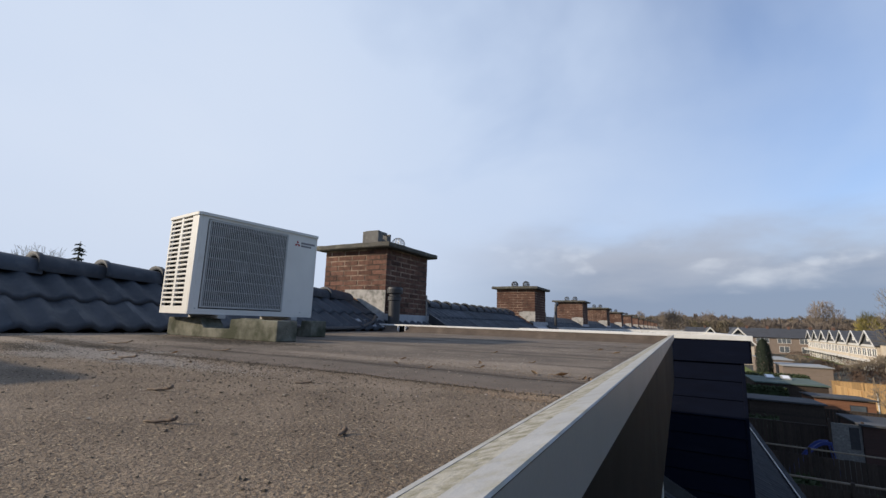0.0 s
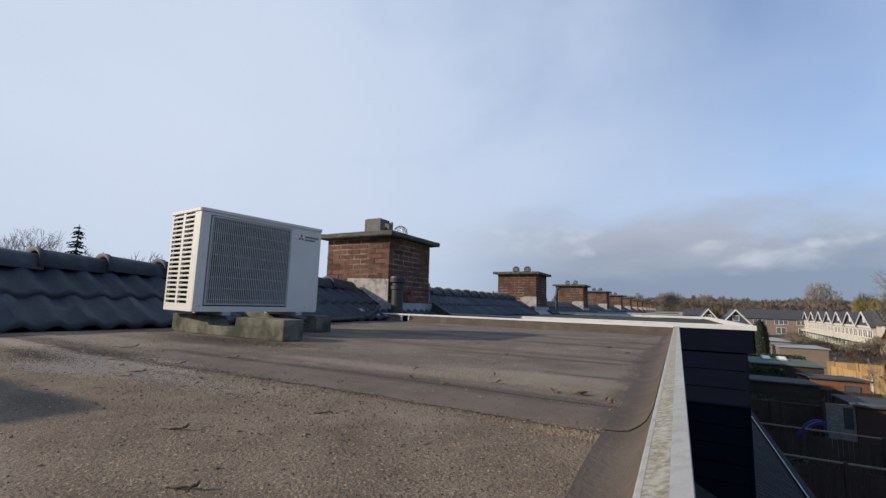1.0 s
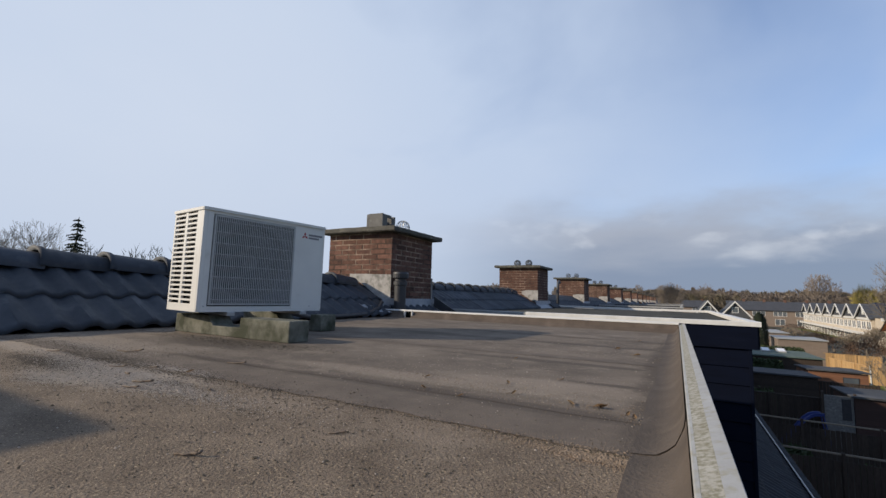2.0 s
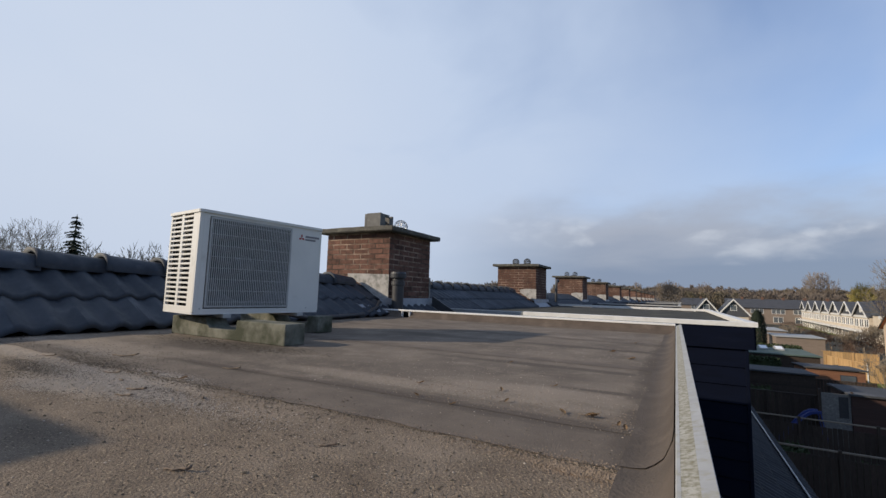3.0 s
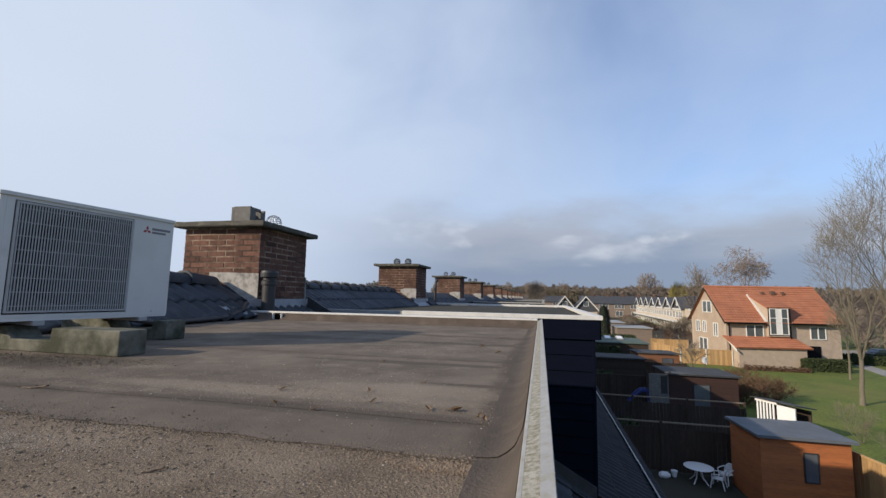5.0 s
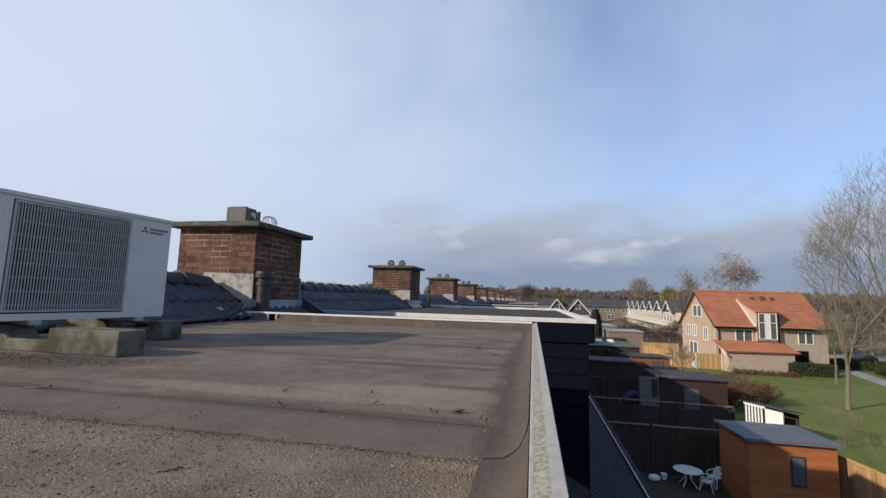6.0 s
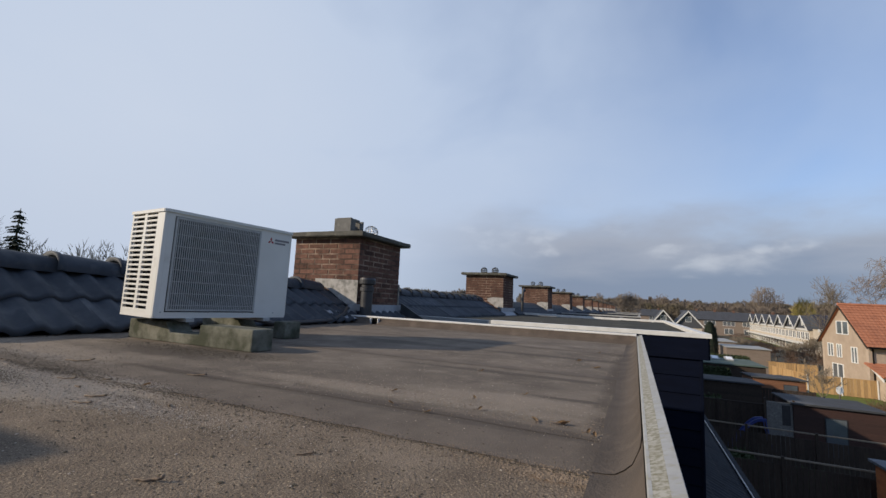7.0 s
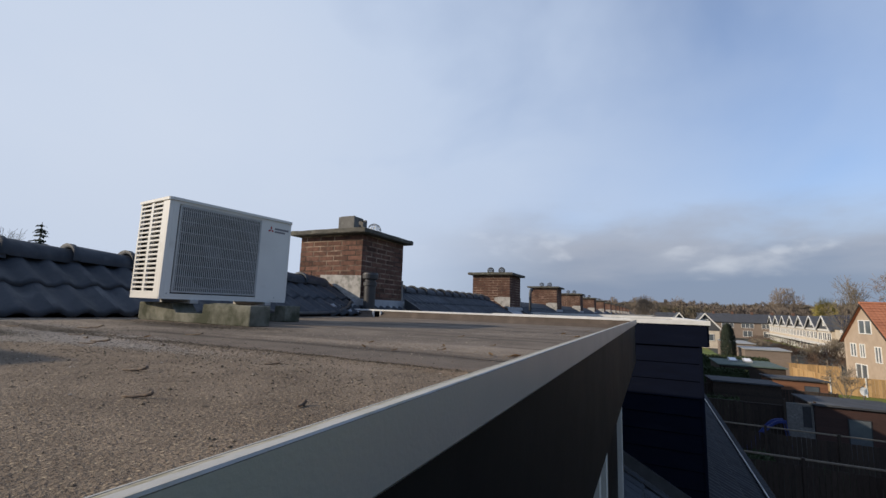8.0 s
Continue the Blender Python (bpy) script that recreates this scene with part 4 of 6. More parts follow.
def crumpled_lead(x, y, z, w, d, seed, turn):
    th = thing("lead_flashing", "crumpled pale lead flashing at the roof junction", "flashing", pose(x, y, z, 0, 14, turn), "loose flashings")
    bm = bmesh.new()
    bmesh.ops.create_grid(bm, x_segments=10, y_segments=10, size=0.5)
    for v in bm.verts:
        v.co = Vector((v.co.x * w, v.co.y * d, 0.03 * noise.noise(Vector((v.co.x * 5 + seed, v.co.y * 5, 1)))))
    bmesh.ops.solidify(bm, geom=list(bm.faces), thickness=0.004)
    part("sheet", bm, "lead", th)


crumpled_lead(-3.10, 3.72, 0.135, 0.22, 0.20, 1, 10)
crumpled_lead(-2.98, 3.93, 0.075, 0.20, 0.16, 5, -15)


def gooseneck(x, y, z0, h):
    th = thing("vent_pipe", "thin dark gooseneck vent pipe by a chimney", "vent pipe", pose(x, y, z0))
    pts = [(0, 0, -0.3), (0, 0, h * 0.8), (0.0, 0.05, h * 0.95), (0.0, 0.14, h), (0.0, 0.22, h * 0.94)]
    part("pipe", one_tube(pts, 0.036, 8), "lead_dark", th, smooth=True)


gooseneck(-3.0, 12.1, 0.08, 0.66)
vent_pipe(-2.915, 4.19, -0.05, 0.505)

M.update(
    grass=mat("grass", (0.135, 0.165, 0.012), (0.075, 0.110, 0.008), 0.5, 0.95, 0.02, 14, c3=(0.150, 0.140, 0.03), c3scale=0.16, c3amt=(0.5, 0.75), speck=(0.05, 0.07, 0.014), speck_scale=9, speck_at=(0.5, 0.65)),
    soil=mat("soil", (0.040, 0.036, 0.026), (0.026, 0.030, 0.018), 0.6, 0.95, 0.02, 10, c3=(0.05, 0.07, 0.025), c3scale=0.3),
    paving=mat("paving", (0.30, 0.29, 0.27), (0.23, 0.22, 0.21), 3, 0.9, 0.002, 30),
    dark_brick=mat("dark_brick", (0.14, 0.076, 0.052), (0.10, 0.055, 0.040), 6, 0.9, 0.003, 40),
    shed_wood=mat("shed_wood", (0.40, 0.135, 0.042), (0.30, 0.098, 0.032), 5, 0.7, 0.001, 40, stretch=(1, 1, 8), vary=0.12, c3=(0.19, 0.07, 0.03), c3scale=2),
    fence_wood=mat("fence_wood", (0.42, 0.27, 0.12), (0.33, 0.20, 0.09), 5, 0.85, 0.001, 40, stretch=(6, 6, 1), vary=0.2),
    old_wood=mat("old_wood", (0.044, 0.030, 0.021), (0.026, 0.018, 0.013), 5, 0.9, 0.001, 40, stretch=(5, 5, 1), vary=0.2),
    grey_felt=mat("grey_felt", (0.046, 0.049, 0.055), (0.031, 0.033, 0.037), 1.5, 0.9, 0.002, 60, c3=(0.095, 0.098, 0.10), c3scale=0.8),
    # lighter, bluer copy of grey_felt: sky light on the near shed put into colour
    felt_skylit=mat("felt_skylit", (0.115, 0.13, 0.15), (0.085, 0.098, 0.115), 1.5, 0.8, 0.002, 60, c3=(0.15, 0.165, 0.18), c3scale=0.8),
    green_felt=mat("green_felt", (0.085, 0.12, 0.10), (0.055, 0.08, 0.066), 1.5, 0.85),
    orange_tile=mat("orange_tile", (0.44, 0.185, 0.105), (0.33, 0.130, 0.074), 1.2, 0.9, 0.004, 12, vary=0.08, c3=(0.26, 0.11, 0.07), c3scale=0.5, c3amt=(0.52, 0.8), spec=0.2),
    # one brick in two tones: sunward gable dimmed, front lifted to even out the sun
    buff_brick_dimmed=mat("buff_brick_dimmed", (0.40, 0.315, 0.24), (0.34, 0.265, 0.20), 3.0, 0.92, 0.004, 20, c3=(0.29, 0.225, 0.17), c3scale=0.6),
    buff_brick=mat("buff_brick", (0.45, 0.36, 0.28), (0.37, 0.295, 0.23), 3.0, 0.92, 0.004, 20, c3=(0.31, 0.245, 0.19), c3scale=0.6, c3amt=(0.55, 0.8)),
    row_brick=mat("row_brick", (0.21, 0.165, 0.135), (0.165, 0.13, 0.105), 1.0, 0.92),
    pale_wall=mat("pale_wall", (0.52, 0.45, 0.36), (0.40, 0.345, 0.275), 1.0, 0.9),
    slate=mat("slate", (0.060, 0.063, 0.072), (0.045, 0.048, 0.056), 1.0, 0.7, 0.01, 6),
    solar=mat("solar", (0.012, 0.016, 0.035), (0.018, 0.022, 0.045), 1.0, 0.25),
    # base colour lifted in patches to paint pale reflections on the panes
    glass=mat("glass", (0.07, 0.082, 0.095), (0.11, 0.125, 0.14), 1.3, 0.08, spec=0.9),
    bark=mat("bark", (0.20, 0.165, 0.12), (0.13, 0.105, 0.08), 14, 0.95, 0.006, 30),
    bark_grey=mat("bark_grey", (0.17, 0.148, 0.108), (0.115, 0.10, 0.072), 14, 0.95, 0.006, 30),
    far_twigs=mat("far_twigs", (0.205, 0.170, 0.138), (0.150, 0.122, 0.100), 0.06, 0.95, c3=(0.15, 0.128, 0.075), c3scale=0.025, c3amt=(0.5, 0.65), spec=0.1),
    birch_twigs=mat("birch_twigs", (0.24, 0.195, 0.165), (0.19, 0.155, 0.13), 0.3, 0.95, spec=0.1),
    # bark lightened to carry the haze and glare over the trees behind the ridge
    hazed_twigs=mat("hazed_twigs", (0.30, 0.275, 0.25), (0.22, 0.20, 0.18), 0.3, 0.95, spec=0.1),
    willow_twigs=mat("willow_twigs", (0.40, 0.33, 0.10), (0.30, 0.25, 0.08), 0.2, 0.95, spec=0.1),
    thicket=mat("thicket", (0.125, 0.078, 0.052), (0.085, 0.055, 0.038), 2, 0.95, spec=0.1),
    dark_red_wood=mat("dark_red_wood", (0.046, 0.020, 0.015), (0.030, 0.014, 0.011), 5, 0.8, 0.001, 40, stretch=(1, 1, 8), vary=0.15),
    # orange boards darkened to brown; the terrace's shade is in this colour
    shaded_boards=mat("shaded_boards", (0.19, 0.085, 0.042), (0.13, 0.058, 0.030), 5, 0.8, 0.001, 40, stretch=(1, 1, 8), vary=0.15),
    car_paint=mat("car_paint", (0.03, 0.032, 0.036), (0.024, 0.026, 0.03), 3, 0.25),
    conifer=mat("conifer", (0.028, 0.040, 0.026), (0.018, 0.028, 0.018), 2.0, 0.95),
    hedge=mat("hedge", (0.036, 0.052, 0.016), (0.022, 0.034, 0.011), 4.0, 0.95),
    slide_blue=mat("slide_blue", (0.018, 0.035, 0.17), (0.014, 0.030, 0.14), 4, 0.4),
)

# ---- next dormer ----
NX0, NX1, NZ = -2.98, 0.615, 0.082
N_END = 12.0
next_dormer = thing("wall_next_dormer", "neighbouring flat-roofed dormer clad in dark boards with a white roof trim", "dormer", kind="structure")
part("felt_deck", one_box((NX0, NEXT_Y + 0.05, -0.12), (NX1 - 0.04, N_END - 0.05, 0.02)), "mossy_felt", next_dormer)
TR = [(0.0, -0.046), (0.0, -0.004), (0.004, 0.0), (0.085, 0.0), (0.09, -0.004), (0.09, -0.05)]
part("trim_length", one_prism([(NEXT_Y + a, NZ + b) for a, b in TR], -1.72, NX1, "x"), "white_trim", next_dormer, "white roof edge trim")
part("trim_length", one_prism([(NEXT_Y + a, NZ - 0.004 + b) for a, b in TR], NX0, -1.724, "x"), "alu_top", next_dormer)
part("trim_length", one_prism([(N_END - a, NZ + b) for a, b in TR], NX0, NX1, "x"), "white_trim", next_dormer)
part("trim_length", one_prism([(NX1 - a, NZ + b) for a, b in TR], NEXT_Y + 0.092, N_END - 0.092), "white_trim", next_dormer)
part("fascia_board", one_box((-0.9, NEXT_Y + 0.012, -0.185), (NX1 - 0.03, NEXT_Y + 0.05, NZ - 0.045), 0.002), "navy", next_dormer, "dark fascia board")
part("fascia_board", one_box((NX1 - 0.05, NEXT_Y + 0.052, -0.185), (NX1 - 0.012, N_END - 0.02, NZ - 0.045), 0.002), "navy", next_dormer)
for k in range(12):
    z1 = -0.187 - 0.175 * k
    x1 = 0.525
    x0 = max(NX0, -3.0)
    part("cladding_board", one_prism([(NEXT_Y + 0.052, z1), (NEXT_Y + 0.040, z1 - 0.006), (NEXT_Y + 0.030, z1 - 0.172), (NEXT_Y + 0.066, z1 - 0.172), (NEXT_Y + 0.066, z1)], x0, x1, "x"), "navy", next_dormer)
part("corner_post", one_box((0.505, NEXT_Y + 0.027, -2.35), (0.535, NEXT_Y + 0.075, -0.187), 0.002), "navy", next_dormer)
part("front_wall", one_box((0.42, NEXT_Y + 0.07, -2.4), (0.50, N_END - 0.06, -0.12)), "navy", next_dormer)
part("wall_core", one_box((NX0, NEXT_Y + 0.068, -2.3), (0.42, NEXT_Y + 0.12, -0.12)), "dark_inside", next_dormer)
part("foot_flashing", one_prism([(x, slope_z(x) + dz) for x, dz in ((-3.0, 0.03), (-3.0, 0.16), (0.52, 0.16), (0.52, 0.03))], NEXT_Y - 0.006, NEXT_Y + 0.026), "lead_dark", next_dormer, "dull lead soaker along the roof slope")
part("valley_lead", one_prism([(x, slope_z(x) + dz) for x, dz in ((-2.9, 0.030), (-2.9, 0.036), (0.56, 0.036), (0.56, 0.030))], NEXT_Y - 0.17, NEXT_Y - 0.008), "lead_dark", next_dormer)

# gutter along the eaves
gutter = thing("gutter", "pale zinc gutter along the eaves", "gutter", kind="structure")
part("gutter_channel", one_prism([(EAVE_X + 0.0, EAVE_Z - 0.02), (EAVE_X + 0.0, EAVE_Z - 0.12), (EAVE_X + 0.11, EAVE_Z - 0.12), (EAVE_X + 0.13, EAVE_Z + 0.0), (EAVE_X + 0.118, EAVE_Z + 0.0), (EAVE_X + 0.10, EAVE_Z - 0.108), (EAVE_X + 0.012, EAVE_Z - 0.108), (EAVE_X + 0.012, EAVE_Z - 0.02)], -3.2, 70), "plastic_black", gutter)
part("gutter_lip", one_tube([(EAVE_X + 0.125, -3.2, EAVE_Z), (EAVE_X + 0.125, 70, EAVE_Z)], 0.011, 8), "white_trim", gutter, "pale bead of the gutter")
terrace = tagged(part("wall_terrace", one_box((-8.4, -3.2, -8.45), (EAVE_X - 0.25, 70, EAVE_Z - 0.05)), "dark_brick"), "dark brick rear wall of the terrace", "wall", kind="structure")


# further dormers along the terrace
def far_dormer(y0, depth, x1, z, label):
    th = thing("dormer", label, "dormer", pose(0, y0, 0), "dormers along the terrace")
    part("deck", one_box((NX0, 0.05, z - 0.2), (x1 - 0.05, depth - 0.05, z - 0.06)), "mossy_felt", th)
    part("trim", one_prism([(a, z + b) for a, b in TR], NX0 + 0.3, x1, "x"), "alu_top", th)
    part("trim", one_prism([(depth - a, z + b) for a, b in TR], NX0 + 0.3, x1, "x"), "navy", th)
    part("trim", one_prism([(x1 - a, z + b) for a, b in TR], 0.092, depth - 0.092), "alu_top", th)
    part("side_wall", one_box((NX0, 0.02, -2.2), (x1 - 0.1, 0.09, z - 0.05)), "navy", th)
    part("front_wall", one_box((x1 - 0.12, 0.09, -2.2), (x1 - 0.04, depth, z - 0.05)), "navy", th)
    return th


for k, (x1, z) in enumerate(((-0.5, 0.02), (0.1, 0.09), (-0.1, 0.05), (0.2, 0.09), (0.0, 0.06), (0.35, 0.1), (0.1, 0.05), (0.2, 0.09))):
    far_dormer(PARTY + HOUSE * (k + 1) + (2.2 if k == 0 else 0.7), 4.7, x1, z, "flat-roofed dormer with pale trim further along the terrace")

# ---- ground; gardens and houses are drawn at a survey scale of 1 to 1.45 and set out at true size below ----
BEFORE = set(scene.objects)
ground = tagged(part("ground", one_box((-1500, -1500, GROUND - 0.5), (1500, 1500, GROUND)), "grass"), "mown green lawn and fields", "ground", kind="structure")
gardens = tagged(part("ground_gardens", one_box((EAVE_X - 0.3, -10, GROUND - 0.3), (9.3, 75, GROUND + 0.006)), "soil"), "dark damp garden soil with patchy grass", "ground", kind="structure")
tagged(part("ground_far_gardens", one_box((9.3, 54, GROUND - 0.3), (27.0, 145, GROUND + 0.006)), "soil"), "dark garden ground before the far houses", "ground", kind="structure")
tagged(part("ground_beyond", one_box((-60, 145.2, GROUND - 0.3), (70.0, 300, GROUND + 0.006)), "soil"), "dark ground under the far woodland", "ground", kind="structure")
tagged(part("pavement", one_prism([(26.0, 38.0), (27.4, 38.0), (31.2, 52.0), (29.8, 52.0)], GROUND - 0.2, GROUND + 0.01, "z"), "paving"), "pale footpath across the lawn", "path", kind="structure")


# ---- garden things ----
def fence(label, a, b, top, base, material, pitch=0.14, rail=True, group="garden fences", post="", gap=0.0, rail_wood=""):
    a, b = Vector((*a, 0)), Vector((*b, 0))
    d = (b - a)
    L = d.length
    ang = math.degrees(math.atan2(d.y, d.x))
    th = thing("fence", label, "fence", pose(a.x, a.y, base, 0, 0, ang), group)
    h = top - base
    n = max(2, round(L / pitch))
    w = L / n
    me = bpy.data.meshes.new("slat")
    bm = one_box((0.006, -0.01, 0.03), (w - 0.006, 0.01, h - 0.05 - gap), 0.003)
    bm.to_mesh(me)
    bm.free()
    for i in range(n):
        piece("slat", me, material, th, m=pose(w * i, random.uniform(-0.004, 0.004), random.uniform(-0.012, 0.012)))
    k = max(1, round(L / 1.9))
    for i in range(k + 1):
        part("post", one_box((L * i / k - 0.04, -0.07, -0.1), (L * i / k + 0.04, 0.012, h + 0.03), 0.005), post or material, th)
    if rail:
        part("rail", one_box((0, -0.035, h - 0.05), (L, 0.035, h - 0.005), 0.004), rail_wood or material, th)
    return th


def garden_shed(label, x0, x1, y0, y1, z_top, z_back, wall, roof, openings=(), overhang=0.12, group="garden sheds", turn=0):
    """A boarded shed with a mono-pitch roof; openings: (x from its corner, width, sill, head, material) on the side towards the terrace end."""
    W, D, H = x1 - x0, y1 - y0, z_top - GROUND
    th = thing("shed", label, "shed", pose(x0, y0, GROUND, 0, 0, turn), group)
    hb = z_back - GROUND
    n = round((H - 0.1) / 0.14)
    for k in range(n):
        z0, z1 = 0.05 + (H - 0.15) * k / n, 0.05 + (H - 0.15) * (k + 1) / n
        part("board", one_prism([(0.0, z0), (0.018, z0), (0.008, z1 - 0.002), (-0.0, z1 - 0.002)][::-1], 0.0, W, "x"), wall, th).location.y = -0.0
        part("board", one_prism([(0.0, z0), (-0.018, z0), (-0.008, z1 - 0.002), (0.0, z1 - 0.002)], 0.0, D, "y"), wall, th)
    part("wall_core", one_box((0.005, 0.02, 0), (W - 0.005, D, min(H, hb) - 0.06)), wall, th)
    bm = bmesh.new()
    o = overhang
    prism(bm, [(-o, H), (D + o, hb), (D + o, hb - 0.07), (-o, H - 0.07)], -o, W + o, "x")
    part("roof", bm, roof, th, "flat felted roof")
    part("edge_strip", one_box((-o, -o - 0.012, H - 0.075), (W + o, -o - 0.001, H - 0.002)), roof, th)
    for x, w, s, h, mt in openings:
        win = part("window", one_box((x, -0.03, s), (x + w, 0.02, h), 0.004), "dark_inside", th, "dark framed shed window")
        part("pane", one_box((x + 0.035, -0.034, s + 0.035), (x + w - 0.035, -0.031, h - 0.035)), mt, win)
    return th


garden_shed("orange-brown boarded garden shed with a grey felt roof", 5.98, 8.15, 14.4, 16.4, -3.44, -3.5, "shed_wood", "felt_skylit", ((1.02, 0.36, 0.95, 1.75, "glass"),))
fence("dark weathered board fence between gardens", (1.7, 16.9), (6.3, 16.95), -3.93, GROUND, "old_wood", rail_wood="bark", gap=0.17)
fence("brown board fence beside the shed, partly in sun", (8.4, 15.9), (9.1, 9.6), -3.85, GROUND, "fence_wood")
fence("low dark garden fence with a top rail", (1.7, 21.0), (8.2, 20.9), -3.92, GROUND, "old_wood", rail_wood="bark", gap=0.20)
garden_shed("dark red-brown garden shed with a felt roof", 6.25, 9.3, 24.2, 27.0, -3.36, -3.42, "dark_red_wood", "grey_felt", ((1.05, 0.75, 0.12, 1.75, "glass"),))
screen = thing("garden_screen", "grey rendered garden screen with a dark window", "screen", pose(5.28, 24.3, GROUND))
part("panel", one_box((0, -0.03, 0.03), (0.95, 0.03, 2.16), 0.01), "flue_grey", screen)
part("window", one_box((0.56, -0.045, 1.20), (0.86, -0.031, 2.05), 0.004), "dark_inside", screen, "dark window of the screen")
for x in (-0.08, 0.96):
    part("post", one_box((x, -0.05, 0), (x + 0.08, 0.05, 2.3), 0.006), "old_wood", screen)
fence("dark board fence across the gardens", (1.7, 25.3), (5.4, 25.3), -3.75, GROUND, "old_wood")
fence("dark board fence across the gardens", (1.7, 31.0), (9.0, 31.0), -3.75, GROUND, "old_wood")
garden_shed("orange boarded shed in the far gardens, coloured darker for shade", 6.6, 9.2, 33.0, 36.0, -3.35, -3.5, "shaded_boards", "grey_felt", ((1.5, 0.7, 0.1, 1.9, "glass"),))
garden_shed("low brown shed with a dark felt roof", 3.2, 6.4, 30.2, 33.5, -3.45, -3.6, "old_wood", "grey_felt")
garden_shed("low garden store with a green felt roof", 4.6, 8.6, 39.0, 44.5, -3.3, -3.35, "old_wood", "green_felt")
garden_shed("pale flat-roofed garage behind the gardens", 8.8, 12.6, 55.0, 60.0, -3.0, -3.0, "row_brick", "alu_top")
garden_shed("pale flat-roofed garage behind the gardens", 8.6, 11.6, 66.0, 74.0, -3.0, -3.0, "row_brick", "alu_top")
for k in range(2):
    r = thing("skylight", "pale tilted roof light on a garden store", "skylight", pose(5.6 + 1.0 * k, 42.0, -3.36, 12, 0, 0), "roof lights")
    part("frame", one_box((0, 0, 0), (0.6, 0.9, 0.12), 0.02), "alu_top", r)
    part("pane", one_box((0.08, 0.08, 0.121), (0.52, 0.82, 0.126)), "plastic_white", r)
fence("new pale timber fence panels in sun", (11.2, 55.2), (16.2, 54.4), -4.15, GROUND, "fence_wood", 0.2)
fence("new timber fence panels with pale posts beside the lawn", (12.8, 45.4), (17.0, 45.0), -4.17, GROUND, "fence_wood", 0.2, post="white_trim")
fence("new pale timber fence panels in sun", (11.6, 50.5), (12.8, 45.4), -4.17, GROUND, "fence_wood", 0.2)

# white lean-to greenhouse
lean = thing("lean_to", "white painted timber lean-to with a slatted side", "lean-to shed", pose(9.45, 22.9, GROUND, 0, 0, -60))
part("panel", one_box((0.95, -0.03, 0.05), (1.7, 0.03, 1.45), 0.006), "plastic_white", lean)
for i in range(6):
    part("slat", one_box((0.06 + 0.14 * i, -0.02, 0.05), (0.13 + 0.14 * i, 0.02, 1.5), 0.004), "plastic_white", lean)
part("rail", one_box((0, -0.035, 1.44), (0.95, 0.035, 1.53), 0.004), "plastic_white", lean)
part("back_panel", one_box((0.0, 0.9, 0.05), (1.7, 0.95, 1.3), 0.004), "old_wood", lean)
part("roof", one_prism([(-0.12, 1.60), (1.1, 1.40), (1.1, 1.36), (-0.12, 1.56)], -0.1, 1.8, "x"), "grey_felt", lean)


# ---- garden furniture ----
TRUE_SIZE = []


def garden_table(x, y):
    th = thing("garden_table", "round white plastic garden table", "table", pose(x, y, GROUND + 0.006))
    TRUE_SIZE.append(th)
    bm = bmesh.new()
    lathe(bm, [(0.48, 0.685), (0.60, 0.69), (0.63, 0.70), (0.63, 0.715), (0.61, 0.722), (0.02, 0.722)], 32)
    part("tabletop", bm, "plastic_white", th)
    for k in range(4):
        a = radians(45 + 90 * k)
        c, s = math.cos(a), math.sin(a)
        part("leg", one_tube([(0.10 * c, 0.10 * s, 0.69), (0.16 * c, 0.16 * s, 0.45), (0.20 * c, 0.20 * s, 0.25), (0.44 * c, 0.44 * s, 0.0)], [0.035, 0.028, 0.028, 0.03], 8), "plastic_white", th)


def garden_chair(x, y, turn):
    th = thing("garden_chair", "white plastic garden armchair with a slatted round back", "chair", pose(x, y, GROUND + 0.006, 0, 0, turn), "chairs at the garden table")
    TRUE_SIZE.append(th)
    bm = bmesh.new()
    box(bm, (-0.23, -0.22, 0.40), (0.23, 0.23, 0.43), 0.012)
    part("seat", bm, "plastic_white", th)
    for sx in (-1, 1):
        part("leg", one_tube([(sx * 0.21, 0.20, 0.41), (sx * 0.27, 0.27, 0.0)], [0.03, 0.024], 6), "plastic_white", th)
        part("leg", one_tube([(sx * 0.21, -0.20, 0.41), (sx * 0.26, -0.30, 0.0)], [0.03, 0.024], 6), "plastic_white", th)
        part("arm", one_tube([(sx * 0.22, 0.21, 0.41), (sx * 0.28, 0.20, 0.62), (sx * 0.29, 0.0, 0.65), (sx * 0.25, -0.24, 0.68)], [0.024] * 4, 6), "plastic_white", th)
    pts = [(0.25 * math.cos(a), -0.22 - 0.09 * math.sin(a), 0.42 + 0.42 * math.sin(a) ** 0.8) for a in (math.pi * i / 14 for i in range(15))]
    part("back_frame", one_tube(pts, 0.026, 6), "plastic_white", th)
    for k in range(7):
        u = -0.18 + 0.06 * k
        h = 0.42 + 0.40 * math.sqrt(max(0.05, 1 - (u / 0.25) ** 2))
        part("back_slat", one_tube([(u, -0.215, 0.42), (u, -0.30, h)], 0.024, 5), "plastic_white", th)


garden_table(4.93, 16.25)
garden_chair(5.40, 15.98, 60)
garden_chair(5.80, 16.42, 125)
planter = thing("garden_bag", "crumpled white plastic bag on the ground", "bag", pose(3.93, 16.35, GROUND + 0.006))
bm = bmesh.new()
bmesh.ops.create_icosphere(bm, subdivisions=3, radius=1.0)
for v in bm.verts:
    v.co = Vector((v.co.x * 0.26, v.co.y * 0.17, max(0.0, v.co.z * 0.16 + 0.13))) * (1 + 0.18 * noise.noise(v.co * 2.3))
part("bag_body", bm, "plastic_white", planter)
pot = thing("garden_pot", "small white garden pot", "pot", pose(4.28, 16.55, GROUND + 0.006))
bm = bmesh.new()
